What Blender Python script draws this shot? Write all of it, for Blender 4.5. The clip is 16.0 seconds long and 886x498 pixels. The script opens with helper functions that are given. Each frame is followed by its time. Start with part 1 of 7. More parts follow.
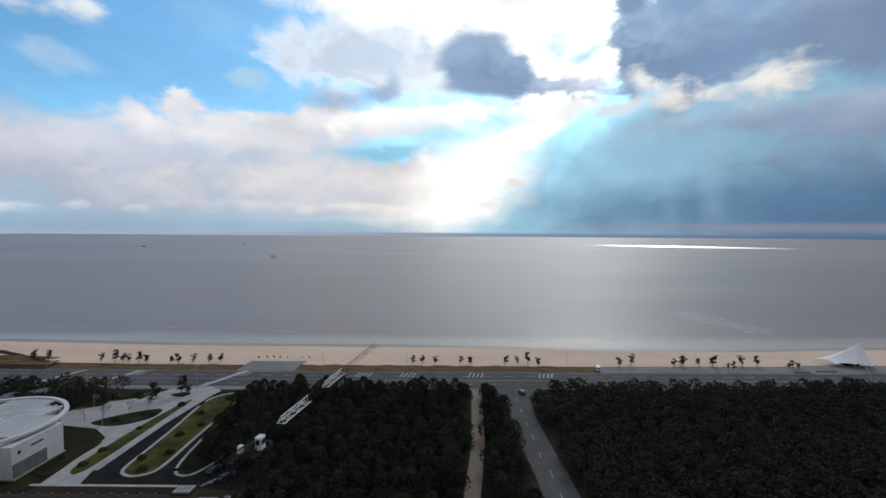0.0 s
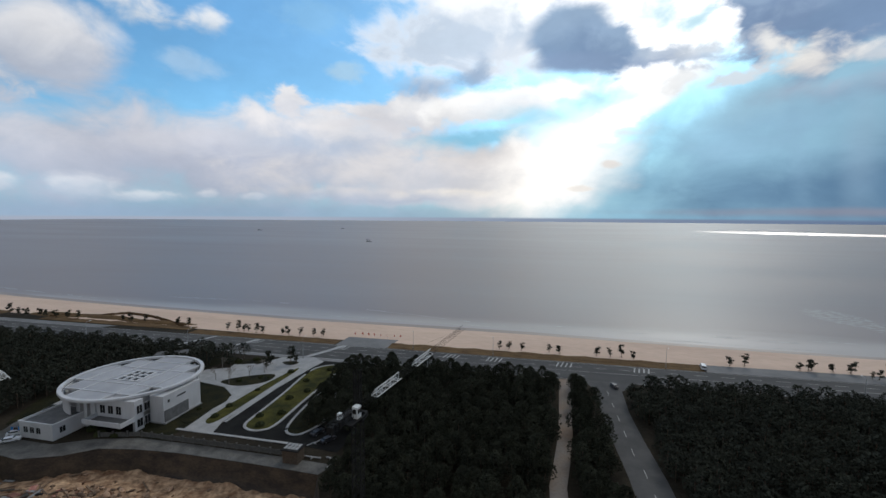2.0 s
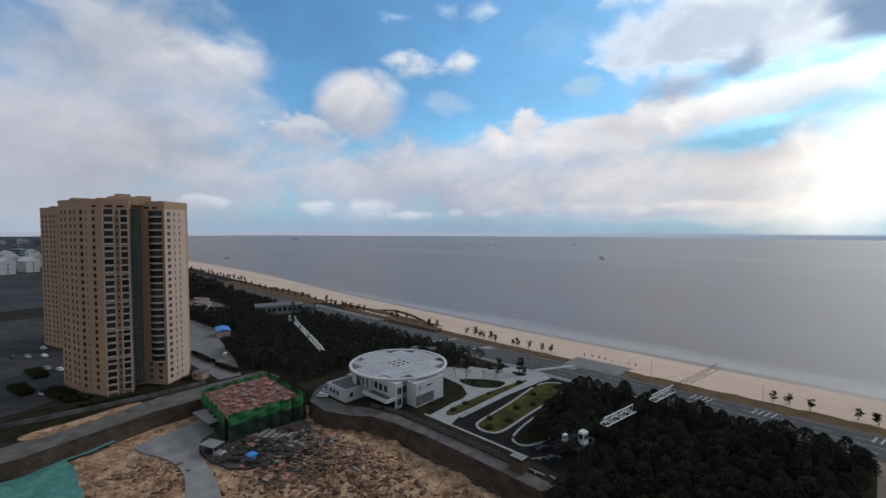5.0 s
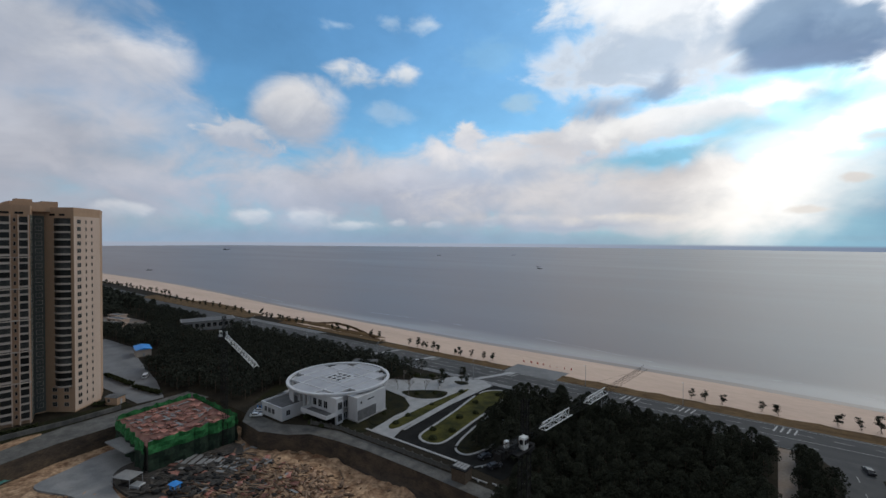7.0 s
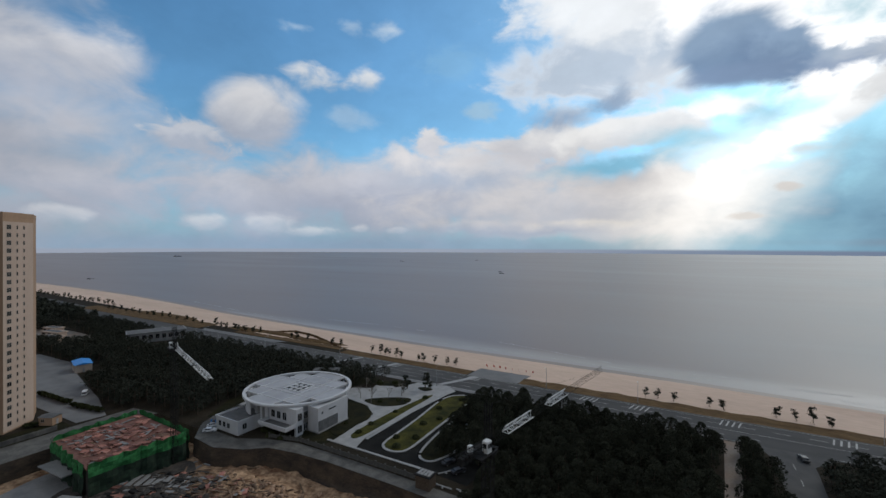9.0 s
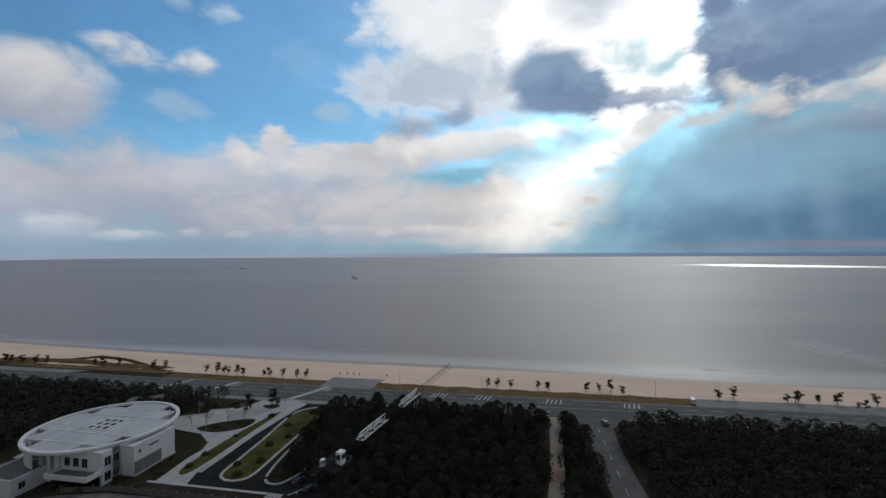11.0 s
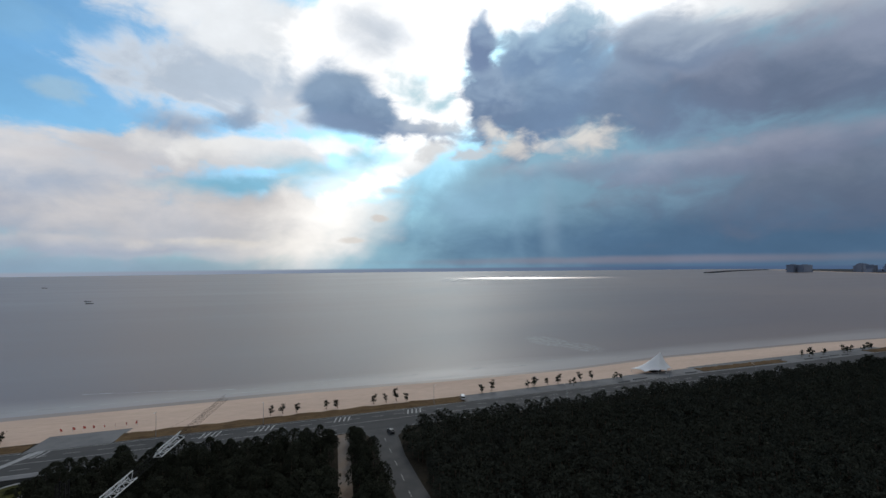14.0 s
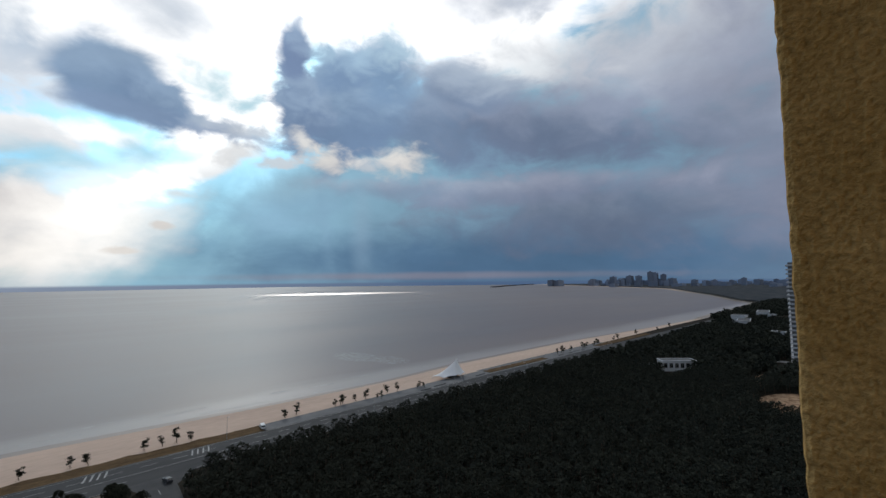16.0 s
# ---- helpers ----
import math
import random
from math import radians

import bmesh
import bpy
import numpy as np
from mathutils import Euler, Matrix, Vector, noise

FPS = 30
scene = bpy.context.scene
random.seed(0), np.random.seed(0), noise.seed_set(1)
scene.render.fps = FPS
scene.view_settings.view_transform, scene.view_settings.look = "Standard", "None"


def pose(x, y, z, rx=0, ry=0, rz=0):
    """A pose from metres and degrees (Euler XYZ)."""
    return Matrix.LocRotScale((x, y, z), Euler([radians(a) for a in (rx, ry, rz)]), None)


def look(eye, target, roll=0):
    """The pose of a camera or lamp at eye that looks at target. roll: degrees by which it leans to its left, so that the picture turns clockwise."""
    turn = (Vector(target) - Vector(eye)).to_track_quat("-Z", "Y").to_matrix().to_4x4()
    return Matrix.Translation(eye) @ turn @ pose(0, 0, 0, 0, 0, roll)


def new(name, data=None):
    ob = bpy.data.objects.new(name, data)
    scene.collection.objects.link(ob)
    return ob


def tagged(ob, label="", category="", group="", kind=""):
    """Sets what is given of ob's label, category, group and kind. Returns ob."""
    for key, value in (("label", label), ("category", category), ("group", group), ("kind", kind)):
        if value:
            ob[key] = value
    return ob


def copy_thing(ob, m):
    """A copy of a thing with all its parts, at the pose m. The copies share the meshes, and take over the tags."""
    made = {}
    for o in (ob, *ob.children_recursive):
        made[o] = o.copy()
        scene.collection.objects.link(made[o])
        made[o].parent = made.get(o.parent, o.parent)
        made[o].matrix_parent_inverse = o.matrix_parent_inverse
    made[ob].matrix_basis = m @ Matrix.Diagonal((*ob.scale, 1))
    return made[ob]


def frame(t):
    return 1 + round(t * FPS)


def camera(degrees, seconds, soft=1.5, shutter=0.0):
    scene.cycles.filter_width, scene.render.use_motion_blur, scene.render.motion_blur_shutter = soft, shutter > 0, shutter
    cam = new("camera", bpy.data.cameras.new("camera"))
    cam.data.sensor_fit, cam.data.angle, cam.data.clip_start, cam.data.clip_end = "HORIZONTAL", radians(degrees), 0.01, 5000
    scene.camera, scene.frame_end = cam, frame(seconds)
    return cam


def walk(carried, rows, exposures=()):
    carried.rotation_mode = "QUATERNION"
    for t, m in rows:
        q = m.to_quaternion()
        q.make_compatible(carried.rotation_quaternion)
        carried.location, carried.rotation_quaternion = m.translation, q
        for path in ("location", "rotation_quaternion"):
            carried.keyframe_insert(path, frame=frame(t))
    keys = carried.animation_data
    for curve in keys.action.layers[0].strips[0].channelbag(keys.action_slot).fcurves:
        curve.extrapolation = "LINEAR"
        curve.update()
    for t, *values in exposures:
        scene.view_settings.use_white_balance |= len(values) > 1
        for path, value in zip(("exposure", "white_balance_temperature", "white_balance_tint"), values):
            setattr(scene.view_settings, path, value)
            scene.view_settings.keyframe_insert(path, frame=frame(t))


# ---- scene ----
HEIGHT = 66.0                      # the balcony's height over the land


def view(t, yaw, pitch, roll, x=0.0, y=0.0, z=HEIGHT):
    a, b = radians(yaw), radians(pitch)
    way = Vector((-math.sin(a) * math.cos(b), math.cos(a) * math.cos(b), math.sin(b)))
    eye = Vector((x, y, z))
    return t, look(eye, eye + way * 10, roll)


cam = camera(92.78, 16.0)
walk(cam, [
    view(0.0, 0.10, -2.48, 0.41),
    view(0.5, 0.25, -3.01, 0.50),
    view(1.0, 1.32, -3.84, 0.47),
    view(1.5, 4.51, -4.46, 0.46),
    view(2.0, 11.98, -4.56, 0.36),
    view(2.5, 22.58, -4.28, 0.21),
    view(3.0, 34.08, -3.66, 0.13),
    view(3.5, 41.01, -3.15, 0.13),
    view(3.7, 42.60, -2.98, 0.12),
    view(5.8, 42.40, -2.10, 0.30),
    view(6.0, 41.39, -1.97, 0.33),
    view(6.5, 38.19, -1.53, 0.40),
    view(7.0, 34.88, -1.08, 0.40),
    view(7.5, 32.91, -0.78, 0.43),
    view(8.0, 32.06, -0.57, 0.37),
    view(8.2, 31.90, -0.50, 0.35),
    view(10.3, 19.30, -0.03, -0.10),
    view(10.5, 16.70, 0.04, -0.13),
    view(11.0, 10.08, 0.33, -0.27),
    view(11.5, 4.73, 0.60, -0.26),
    view(12.0, -0.44, 0.91, -0.25),
    view(12.5, -4.97, 1.18, -0.30),
    view(13.0, -9.65, 1.55, -0.45),
    view(13.5, -13.63, 1.91, -0.32),
    view(14.0, -17.95, 2.31, -0.53),
    view(14.5, -22.53, 2.83, -0.67),
    view(15.0, -28.72, 3.66, -0.45),
    view(15.5, -35.71, 4.14, -0.48, 0, -0.02),
    view(16.0, -43.21, 4.17, -0.60, 0, -0.005),
], exposures=[(0.0, 0.0), (2.0, -0.05), (3.5, 0.0), (7.0, -0.18), (8.2, -0.24), (11.0, -0.35), (12.5, -0.36), (14.5, -0.33), (16.0, -0.28)])


# ---------------------------------------------------------------- sky and sun
def lin(c):
    """Linear colour from an 8-bit display colour."""
    return tuple(((v / 255 + 0.055) / 1.055) ** 2.4 if v > 10 else v / 3294 for v in c)


SUN_AZIMUTH, SUN_HEIGHT = -20.0, 36.0        # degrees, azimuth to the left of +y
world = bpy.data.worlds.new("sky")
scene.world = world
world.use_nodes = True
WT = world.node_tree
WT.nodes.clear()


def set_kind(n, operation="", data_type="", blend_type="", interpolation_type=""):
    """The kind of a node; the data type first, as the sockets hang on it."""
    if data_type:
        n.data_type = data_type
    if operation:
        n.operation = operation
    if blend_type:
        n.blend_type = blend_type
    if interpolation_type:
        n.interpolation_type = interpolation_type


def wnode(kind, inputs=(), **props):
    n = WT.nodes.new(kind)
    set_kind(n, **props)
    for k, v in inputs:
        if hasattr(v, "is_linked"):
            WT.links.new(v, n.inputs[k])
        else:
            n.inputs[k].default_value = v
    return n


def wmath(op, a, b=0.0):
    return wnode("ShaderNodeMath", ((0, a), (1, b)), operation=op).outputs[0]


def wmix(fac, a, b, blend="MIX"):
    n = wnode("ShaderNodeMix", data_type="RGBA", blend_type=blend)
    for k, v in ((0, fac), (6, a), (7, b)):
        if hasattr(v, "is_linked"):
            WT.links.new(v, n.inputs[k])
        else:
            n.inputs[k].default_value = v if k == 0 else (*v[:3], 1)
    return n.outputs[2]


sky_way = wnode("ShaderNodeTexCoord").outputs["Generated"]
sky_xyz = wnode("ShaderNodeSeparateXYZ", ((0, sky_way),)).outputs
sky_az = wmath("MULTIPLY", wmath("ARCTAN2", wmath("MULTIPLY", sky_xyz[0], -1.0), sky_xyz[1]), 180 / math.pi)
sky_el = wmath("MULTIPLY", wmath("ARCSINE", sky_xyz[2]), 180 / math.pi)
sky_place = wnode("ShaderNodeCombineXYZ", ((0, sky_az), (1, sky_el))).outputs[0]
sky_stretch = wnode("ShaderNodeVectorMath", ((0, sky_way), (1, (1, 1, 1.7))), operation="MULTIPLY").outputs[0]
billow = wnode("ShaderNodeTexNoise", (("Vector", sky_stretch), ("Scale", 7.0), ("Detail", 6.0), ("Roughness", 0.55)))
billow_off = wnode("ShaderNodeVectorMath", ((0, billow.outputs["Color"]), (1, (0.5, 0.5, 0.5))), operation="SUBTRACT").outputs[0]
wide_tear = wmath("SUBTRACT", 0.5, wnode("ShaderNodeTexNoise", (("Vector", sky_stretch), ("Scale", 7.5), ("Detail", 7.0), ("Roughness", 0.54), ("Distortion", 0.4))).outputs["Fac"])
fine_tear = wmath("SUBTRACT", 0.5, wnode("ShaderNodeTexNoise", (("Vector", sky_stretch), ("Scale", 20.0), ("Detail", 6.0), ("Roughness", 0.52), ("Distortion", 0.4))).outputs["Fac"])
wisp = wnode("ShaderNodeTexNoise", (("Vector", sky_stretch), ("Scale", 3.2), ("Detail", 8.0), ("Roughness", 0.6))).outputs["Fac"]

nishita = wnode("ShaderNodeTexSky")
nishita.sky_type, nishita.sun_disc = "NISHITA", False
nishita.sun_elevation, nishita.sun_rotation = radians(SUN_HEIGHT), radians(-SUN_AZIMUTH)
nishita.altitude, nishita.air_density, nishita.dust_density, nishita.ozone_density = 60.0, 1.0, 1.2, 1.6
clear = wmix(1.0, nishita.outputs[0], (0.080, 0.136, 0.157), "MULTIPLY")
haze = wnode("ShaderNodeMapRange", ((0, sky_el), (1, 14.0), (2, 0.0), (3, 0.0), (4, 0.8)), interpolation_type="SMOOTHSTEP").outputs[0]
SKY = [wmix(haze, clear, lin((152, 184, 213)))]


def cloud(az, el, wide, high, core, edge, soft, warp, dense, tear, crown=1, tilt=0.0):
    """A cloud in the sky round az, el, of so many degrees, its outline torn by the billows. crown: edge colours its top, not its rim. tilt: degrees by which its long axis leans."""
    q = wnode("ShaderNodeVectorMath", ((0, billow_off), (1, (warp * 1.6, warp, 0)), (2, sky_place)), operation="MULTIPLY_ADD").outputs[0]
    q = wnode("ShaderNodeVectorMath", ((0, q), (1, (az, el, 0))), operation="SUBTRACT").outputs[0]
    if tilt:
        q = wnode("ShaderNodeVectorRotate", (("Vector", q), ("Axis", (0, 0, 1)), ("Angle", radians(-tilt)))).outputs[0]
    q = wnode("ShaderNodeVectorMath", ((0, q), (1, (1 / wide, 1 / high, 0))), operation="MULTIPLY").outputs[0]
    d = wnode("ShaderNodeVectorMath", ((0, q),), operation="LENGTH").outputs["Value"]
    torn = fine_tear if wide < 5 else wide_tear
    d = wnode("ShaderNodeMath", ((0, torn), (1, tear), (2, d)), operation="MULTIPLY_ADD").outputs[0]
    m = wnode("ShaderNodeMapRange", ((0, d), (1, 1.0 + soft * 0.3), (2, 1.0 - soft * 0.7), (3, 0.0), (4, dense)), interpolation_type="SMOOTHSTEP").outputs[0]
    tone = lin(core)
    if edge and crown:
        h = wnode("ShaderNodeVectorMath", ((0, q), (1, (0, 1, 0))), operation="DOT_PRODUCT").outputs["Value"]
        h = wnode("ShaderNodeMath", ((0, torn), (1, -2.2), (2, h)), operation="MULTIPLY_ADD").outputs[0]
        k = wnode("ShaderNodeMapRange", ((0, h), (1, 0.75), (2, -0.55)), interpolation_type="SMOOTHSTEP").outputs[0]
        tone = wmix(k, lin(edge), lin(core))
    elif edge:
        k = wnode("ShaderNodeMapRange", ((0, d), (1, 1.05), (2, 0.45)), interpolation_type="SMOOTHSTEP").outputs[0]
        tone = wmix(k, lin(edge), lin(core))
    SKY.append(wmix(m, SKY[-1], tone))


cloud(90.6, 3.3, 28.8, 7.4, (186, 192, 206), None, 0.9, 4, 0.85, 1.5, 1)
cloud(80.9, 10.5, 21.4, 7.6, (182, 186, 199), (206, 208, 217), 1.1, 4, 0.95, 1.3, 1)
cloud(79.3, 19.1, 11.6, 6.6, (188, 194, 209), (214, 218, 227), 1.1, 4, 0.9, 1.7, 1)
cloud(70.6, 19.2, 6.9, 2.8, (200, 205, 217), (238, 238, 242), 0.9, 4, 0.9, 1.4, 1)
cloud(32.3, 6.4, 46.4, 5.7, (178, 186, 205), (200, 203, 214), 0.8, 4, 0.9, 1.8)
cloud(5.0, 4.7, 21.0, 4.3, (208, 215, 225), (226, 227, 230), 0.8, 4, 0.9, 2, 1)
cloud(38.3, 7.5, 19.9, 3.8, (186, 193, 211), (214, 216, 226), 0.8, 4, 0.85, 1.8)
cloud(24.4, 10.2, 14.8, 4.1, (188, 200, 219), (240, 238, 240), 0.7, 4, 0.92, 2.0, 1)
cloud(17.8, 13.3, 8.4, 2.4, (222, 222, 228), (250, 248, 248), 0.5, 4, 0.95, 2.4, 1)
cloud(31.2, 13.7, 3.3, 2.0, (224, 224, 230), (244, 242, 243), 0.5, 3, 0.95, 1.8, 1)
cloud(53.9, 15.9, 5.8, 4.3, (186, 193, 208), (240, 240, 243), 0.6, 2, 0.95, 1.1, 1)
cloud(60.3, 12.2, 4.8, 2.5, (186, 193, 208), (215, 218, 226), 0.6, 3, 0.9, 1.8, 1)
cloud(46.8, 20.7, 3.2, 1.6, (196, 212, 230), (236, 239, 243), 1.4, 4, 0.9, 2.6)
cloud(40.2, 21.2, 1.8, 1.4, (208, 220, 233), (240, 242, 244), 1.4, 3, 0.9, 1.8)
cloud(38.5, 26.1, 2.6, 1.1, (190, 215, 240), (215, 230, 244), 1.3, 4, 0.7, 2.6)
cloud(49.7, 26.0, 1.6, 0.6, (186, 212, 238), None, 1.3, 4, 0.6, 2.6)
cloud(42.9, 26.9, 1.6, 0.7, (186, 212, 238), None, 1.3, 4, 0.6, 2.6)
cloud(24.9, 17.7, 2.1, 1.2, (180, 216, 242), None, 0.8, 3, 0.8, 1.5, 1)
cloud(42.5, 16.3, 3.4, 1.4, (175, 208, 238), None, 0.9, 3, 0.7, 1.6, 1)
cloud(28.9, 23.4, 4.4, 2.2, (150, 200, 236), None, 0.9, 3, 0.4, 2.0, 1)
cloud(40.9, 2.5, 1.2, 0.6, (200, 209, 223), (230, 232, 238), 0.8, 2, 0.6, 1.2, 1)
cloud(28.9, 2.5, 1.6, 0.7, (200, 209, 223), (230, 232, 238), 0.8, 2, 0.6, 1.2, 1)
cloud(24.8, 2.7, 2.0, 0.9, (200, 209, 223), (230, 232, 238), 0.8, 2, 0.6, 1.2, 1)
cloud(47.4, 2.0, 3.5, 0.7, (200, 209, 223), (230, 232, 238), 0.8, 2, 0.6, 1.2, 1)
cloud(51.9, 3.0, 3.3, 1.5, (200, 209, 223), (230, 232, 238), 0.8, 2, 0.6, 1.2, 1)
cloud(59.0, 3.0, 2.5, 0.9, (200, 209, 223), (230, 232, 238), 0.8, 2, 0.6, 1.2, 1)
cloud(72.2, 3.1, 2.5, 1.0, (200, 209, 223), (230, 232, 238), 0.8, 2, 0.6, 1.2, 1)
cloud(36.0, 2.2, 1.5, 0.5, (200, 209, 223), (230, 232, 238), 0.8, 2, 0.6, 1.2, 1)
cloud(19.5, 2.7, 2.7, 0.9, (200, 209, 223), (230, 232, 238), 0.8, 2, 0.6, 1.2, 1)
cloud(14.4, 2.2, 1.8, 0.5, (200, 209, 223), (230, 232, 238), 0.8, 2, 0.6, 1.2, 1)
# the bright torn cloud under the sun, its holes and grey underside
cloud(8.6, 23.6, 13.0, 8.6, (208, 222, 239), (262, 264, 267), 0.6, 6, 0.97, 2.4, 0)
cloud(7.0, 28.5, 12.0, 5.0, (262, 266, 270), None, 0.7, 6, 0.9, 2.6)
cloud(-11.5, 27.5, 14.5, 7.4, (316, 316, 316), None, 0.6, 5, 1, 1.6)
cloud(-14.5, 20.6, 9.0, 5.6, (312, 312, 312), None, 0.6, 5, 1, 1.8)
cloud(1.5, 19.0, 6.5, 3.2, (236, 241, 248), None, 1.3, 4, 0.75, 2.2)
cloud(11.5, 21.5, 4.5, 1.8, (204, 220, 238), None, 1.4, 5, 0.7, 2.8, 1, 15)
cloud(6.5, 24.5, 4.5, 1.6, (212, 226, 242), None, 1.4, 5, 0.6, 2.8, 1, -20)
cloud(-9.6, 29.3, 5.8, 2.8, (200, 215, 233), None, 1.6, 5, 0.75, 2.2)
cloud(-13.6, 23.1, 3.6, 2.3, (186, 230, 246), None, 1.7, 5, 0.8, 2.6, 1, 20)
cloud(-17.2, 21.1, 2.2, 1.1, (180, 226, 244), None, 1.7, 4, 0.8, 2.4, 1, -25)
cloud(14.0, 16.4, 5.2, 1.7, (156, 178, 207), (196, 210, 228), 1.2, 4, 0.85, 2.4)
cloud(8.4, 17.2, 3.0, 1.4, (156, 179, 208), None, 1.2, 3, 0.85, 2.0)
cloud(7.2, 18.4, 1.3, 1.9, (164, 186, 213), None, 1.2, 2, 0.8, 1.4, 1, -15)
# cream bands with turquoise gaps between them
cloud(5.0, 14.0, 10.0, 2.1, (236, 237, 240), (262, 262, 262), 0.6, 4, 0.95, 2.2, 1, -8)
cloud(-3.5, 15.8, 5.0, 1.1, (280, 280, 280), None, 0.7, 3, 0.9, 1.8)
cloud(8.0, 9.8, 9.5, 1.2, (146, 208, 238), None, 0.8, 3, 0.9, 1.8, 1, -4)
cloud(-1.5, 12.4, 6.4, 1.7, (150, 214, 240), None, 1.2, 3, 0.9, 1.8)
cloud(-7.4, 14.4, 2.8, 1.5, (164, 220, 242), None, 1.4, 3, 0.85, 1.8)
cloud(10.0, 5.4, 26.0, 4.2, (204, 206, 214), (230, 226, 226), 0.8, 4, 0.9, 1.7)
cloud(22.0, 2.6, 15.0, 1.3, (176, 187, 206), (214, 213, 217), 0.8, 3, 0.7, 1.8)
cloud(10.0, 2.9, 8.0, 0.9, (200, 205, 215), (240, 234, 226), 0.8, 3, 0.7, 1.8)
# rain-dark air to the far side of the sun's shafts; its edge leans along them
cloud(-49.6, -38.0, 90.0, 60.0, (106, 128, 156), (158, 206, 230), 0.14, 3, 1.0, 0.10, 0, -41)
cloud(-12.0, 8.5, 15.0, 4.6, (142, 204, 232), None, 1.5, 3, 0.55, 0.8, 1, -40)
cloud(-24.0, 10.5, 13.0, 3.8, (146, 184, 212), (166, 202, 224), 1.2, 4, 0.6, 1.8, 1, -14)
cloud(-54.0, 2.6, 44.0, 4.6, (82, 116, 150), None, 1.0, 3, 0.85, 0.8)
cloud(-66.6, 8.6, 26.0, 5.4, (110, 124, 150), (134, 146, 168), 0.9, 5, 0.85, 1.8)
# the glare low in the gap, and the curl of lit cloud above it
cloud(0.5, 3.6, 9.5, 4.2, (262, 256, 248), None, 1.5, 3, 0.85, 1.2, 1, -12)
cloud(-3.6, 7.4, 8.2, 5.6, (306, 304, 300), None, 2.0, 3, 0.95, 1.2, 1, -35)
cloud(-12.4, 13.4, 6.0, 1.4, (268, 270, 272), (290, 290, 290), 0.9, 3, 0.95, 2.0, 1, -27)
cloud(-17.2, 15.9, 3.6, 1.1, (246, 248, 250), None, 0.9, 3, 0.9, 2.2, 1, -15)
cloud(-7.6, 10.4, 4.8, 1.4, (330, 330, 328), None, 1.2, 3, 0.95, 2.2, 1, -24)
cloud(-10.3, 10.2, 1.6, 0.7, (236, 240, 242), None, 0.9, 3, 0.7, 1.8)
cloud(-9.2, 6.2, 1.1, 0.5, (236, 226, 218), None, 0.9, 2, 0.7, 1.6)
cloud(-6.0, 3.6, 1.9, 0.5, (244, 236, 228), None, 0.9, 2, 0.7, 1.6)
# the dark deck: lit haze above it, its towers, its long body and the lighter roll below
cloud(-43.0, 33.4, 30.0, 7.6, (316, 316, 316), None, 0.6, 5, 0.97, 1.8)
cloud(-56.0, 27.6, 9.0, 3.6, (264, 268, 272), None, 1.0, 5, 0.9, 2.4)
cloud(-72.5, 25.5, 17.0, 9.0, (182, 191, 209), (214, 219, 229), 1.0, 6, 0.95, 2.2)
cloud(-54.0, 34.2, 9.0, 2.4, (172, 186, 208), None, 1.5, 4, 0.8, 2.0)
cloud(-84.5, 16.6, 13.3, 15.2, (134, 142, 165), (158, 166, 187), 1.0, 6, 0.9, 1.8)
cloud(-44.0, 20.8, 18.5, 6.8, (122, 144, 174), (160, 180, 206), 0.7, 4, 1, 1.4, 1, 6)
cloud(-60.0, 19.0, 20.0, 4.8, (116, 132, 160), (156, 168, 192), 0.7, 4, 0.97, 1.6, 1, 8)
cloud(-31.0, 22.4, 9.2, 7.4, (124, 150, 184), (164, 192, 220), 0.5, 3, 1, 1.4)
cloud(-24.6, 21.6, 4.4, 6.0, (128, 152, 186), (160, 184, 212), 0.5, 3, 1, 1.3)
cloud(-23.4, 28.2, 2.4, 3.6, (130, 152, 188), (160, 184, 214), 0.6, 1.5, 1, 0.9)
cloud(-35.6, 27.4, 4.4, 5.2, (138, 168, 202), (186, 214, 235), 0.7, 2, 1, 1.2)
cloud(-30.0, 26.8, 4.4, 3.2, (134, 162, 197), (174, 204, 229), 0.7, 2, 1, 1.4)
cloud(-47.0, 25.0, 8.0, 3.2, (132, 152, 182), (184, 200, 220), 1.0, 4, 0.95, 2.0, 1, 14)
cloud(-58.0, 11.6, 20.0, 2.2, (134, 146, 172), (158, 166, 188), 1.0, 4, 0.85, 2.0)
cloud(-40.0, 12.4, 12.0, 1.9, (142, 158, 184), (170, 182, 202), 1.0, 4, 0.8, 2.2)
# lit gaps between the deck and the dark air
cloud(-37.6, 16.0, 3.9, 2.0, (226, 223, 222), (250, 246, 240), 1.3, 4, 0.9, 2.2)
cloud(-33.0, 15.2, 2.4, 0.8, (206, 212, 220), None, 1.0, 3, 0.85, 2.2)
cloud(-27.8, 15.7, 3.2, 1.1, (222, 222, 224), (250, 247, 242), 1.1, 4, 0.95, 2.4)
cloud(-24.8, 17.6, 2.2, 0.9, (250, 249, 246), None, 1.2, 3, 0.9, 2.2, 1, 35)
cloud(-22.6, 15.4, 3.2, 0.8, (226, 230, 236), None, 0.8, 4, 0.85, 2.2)
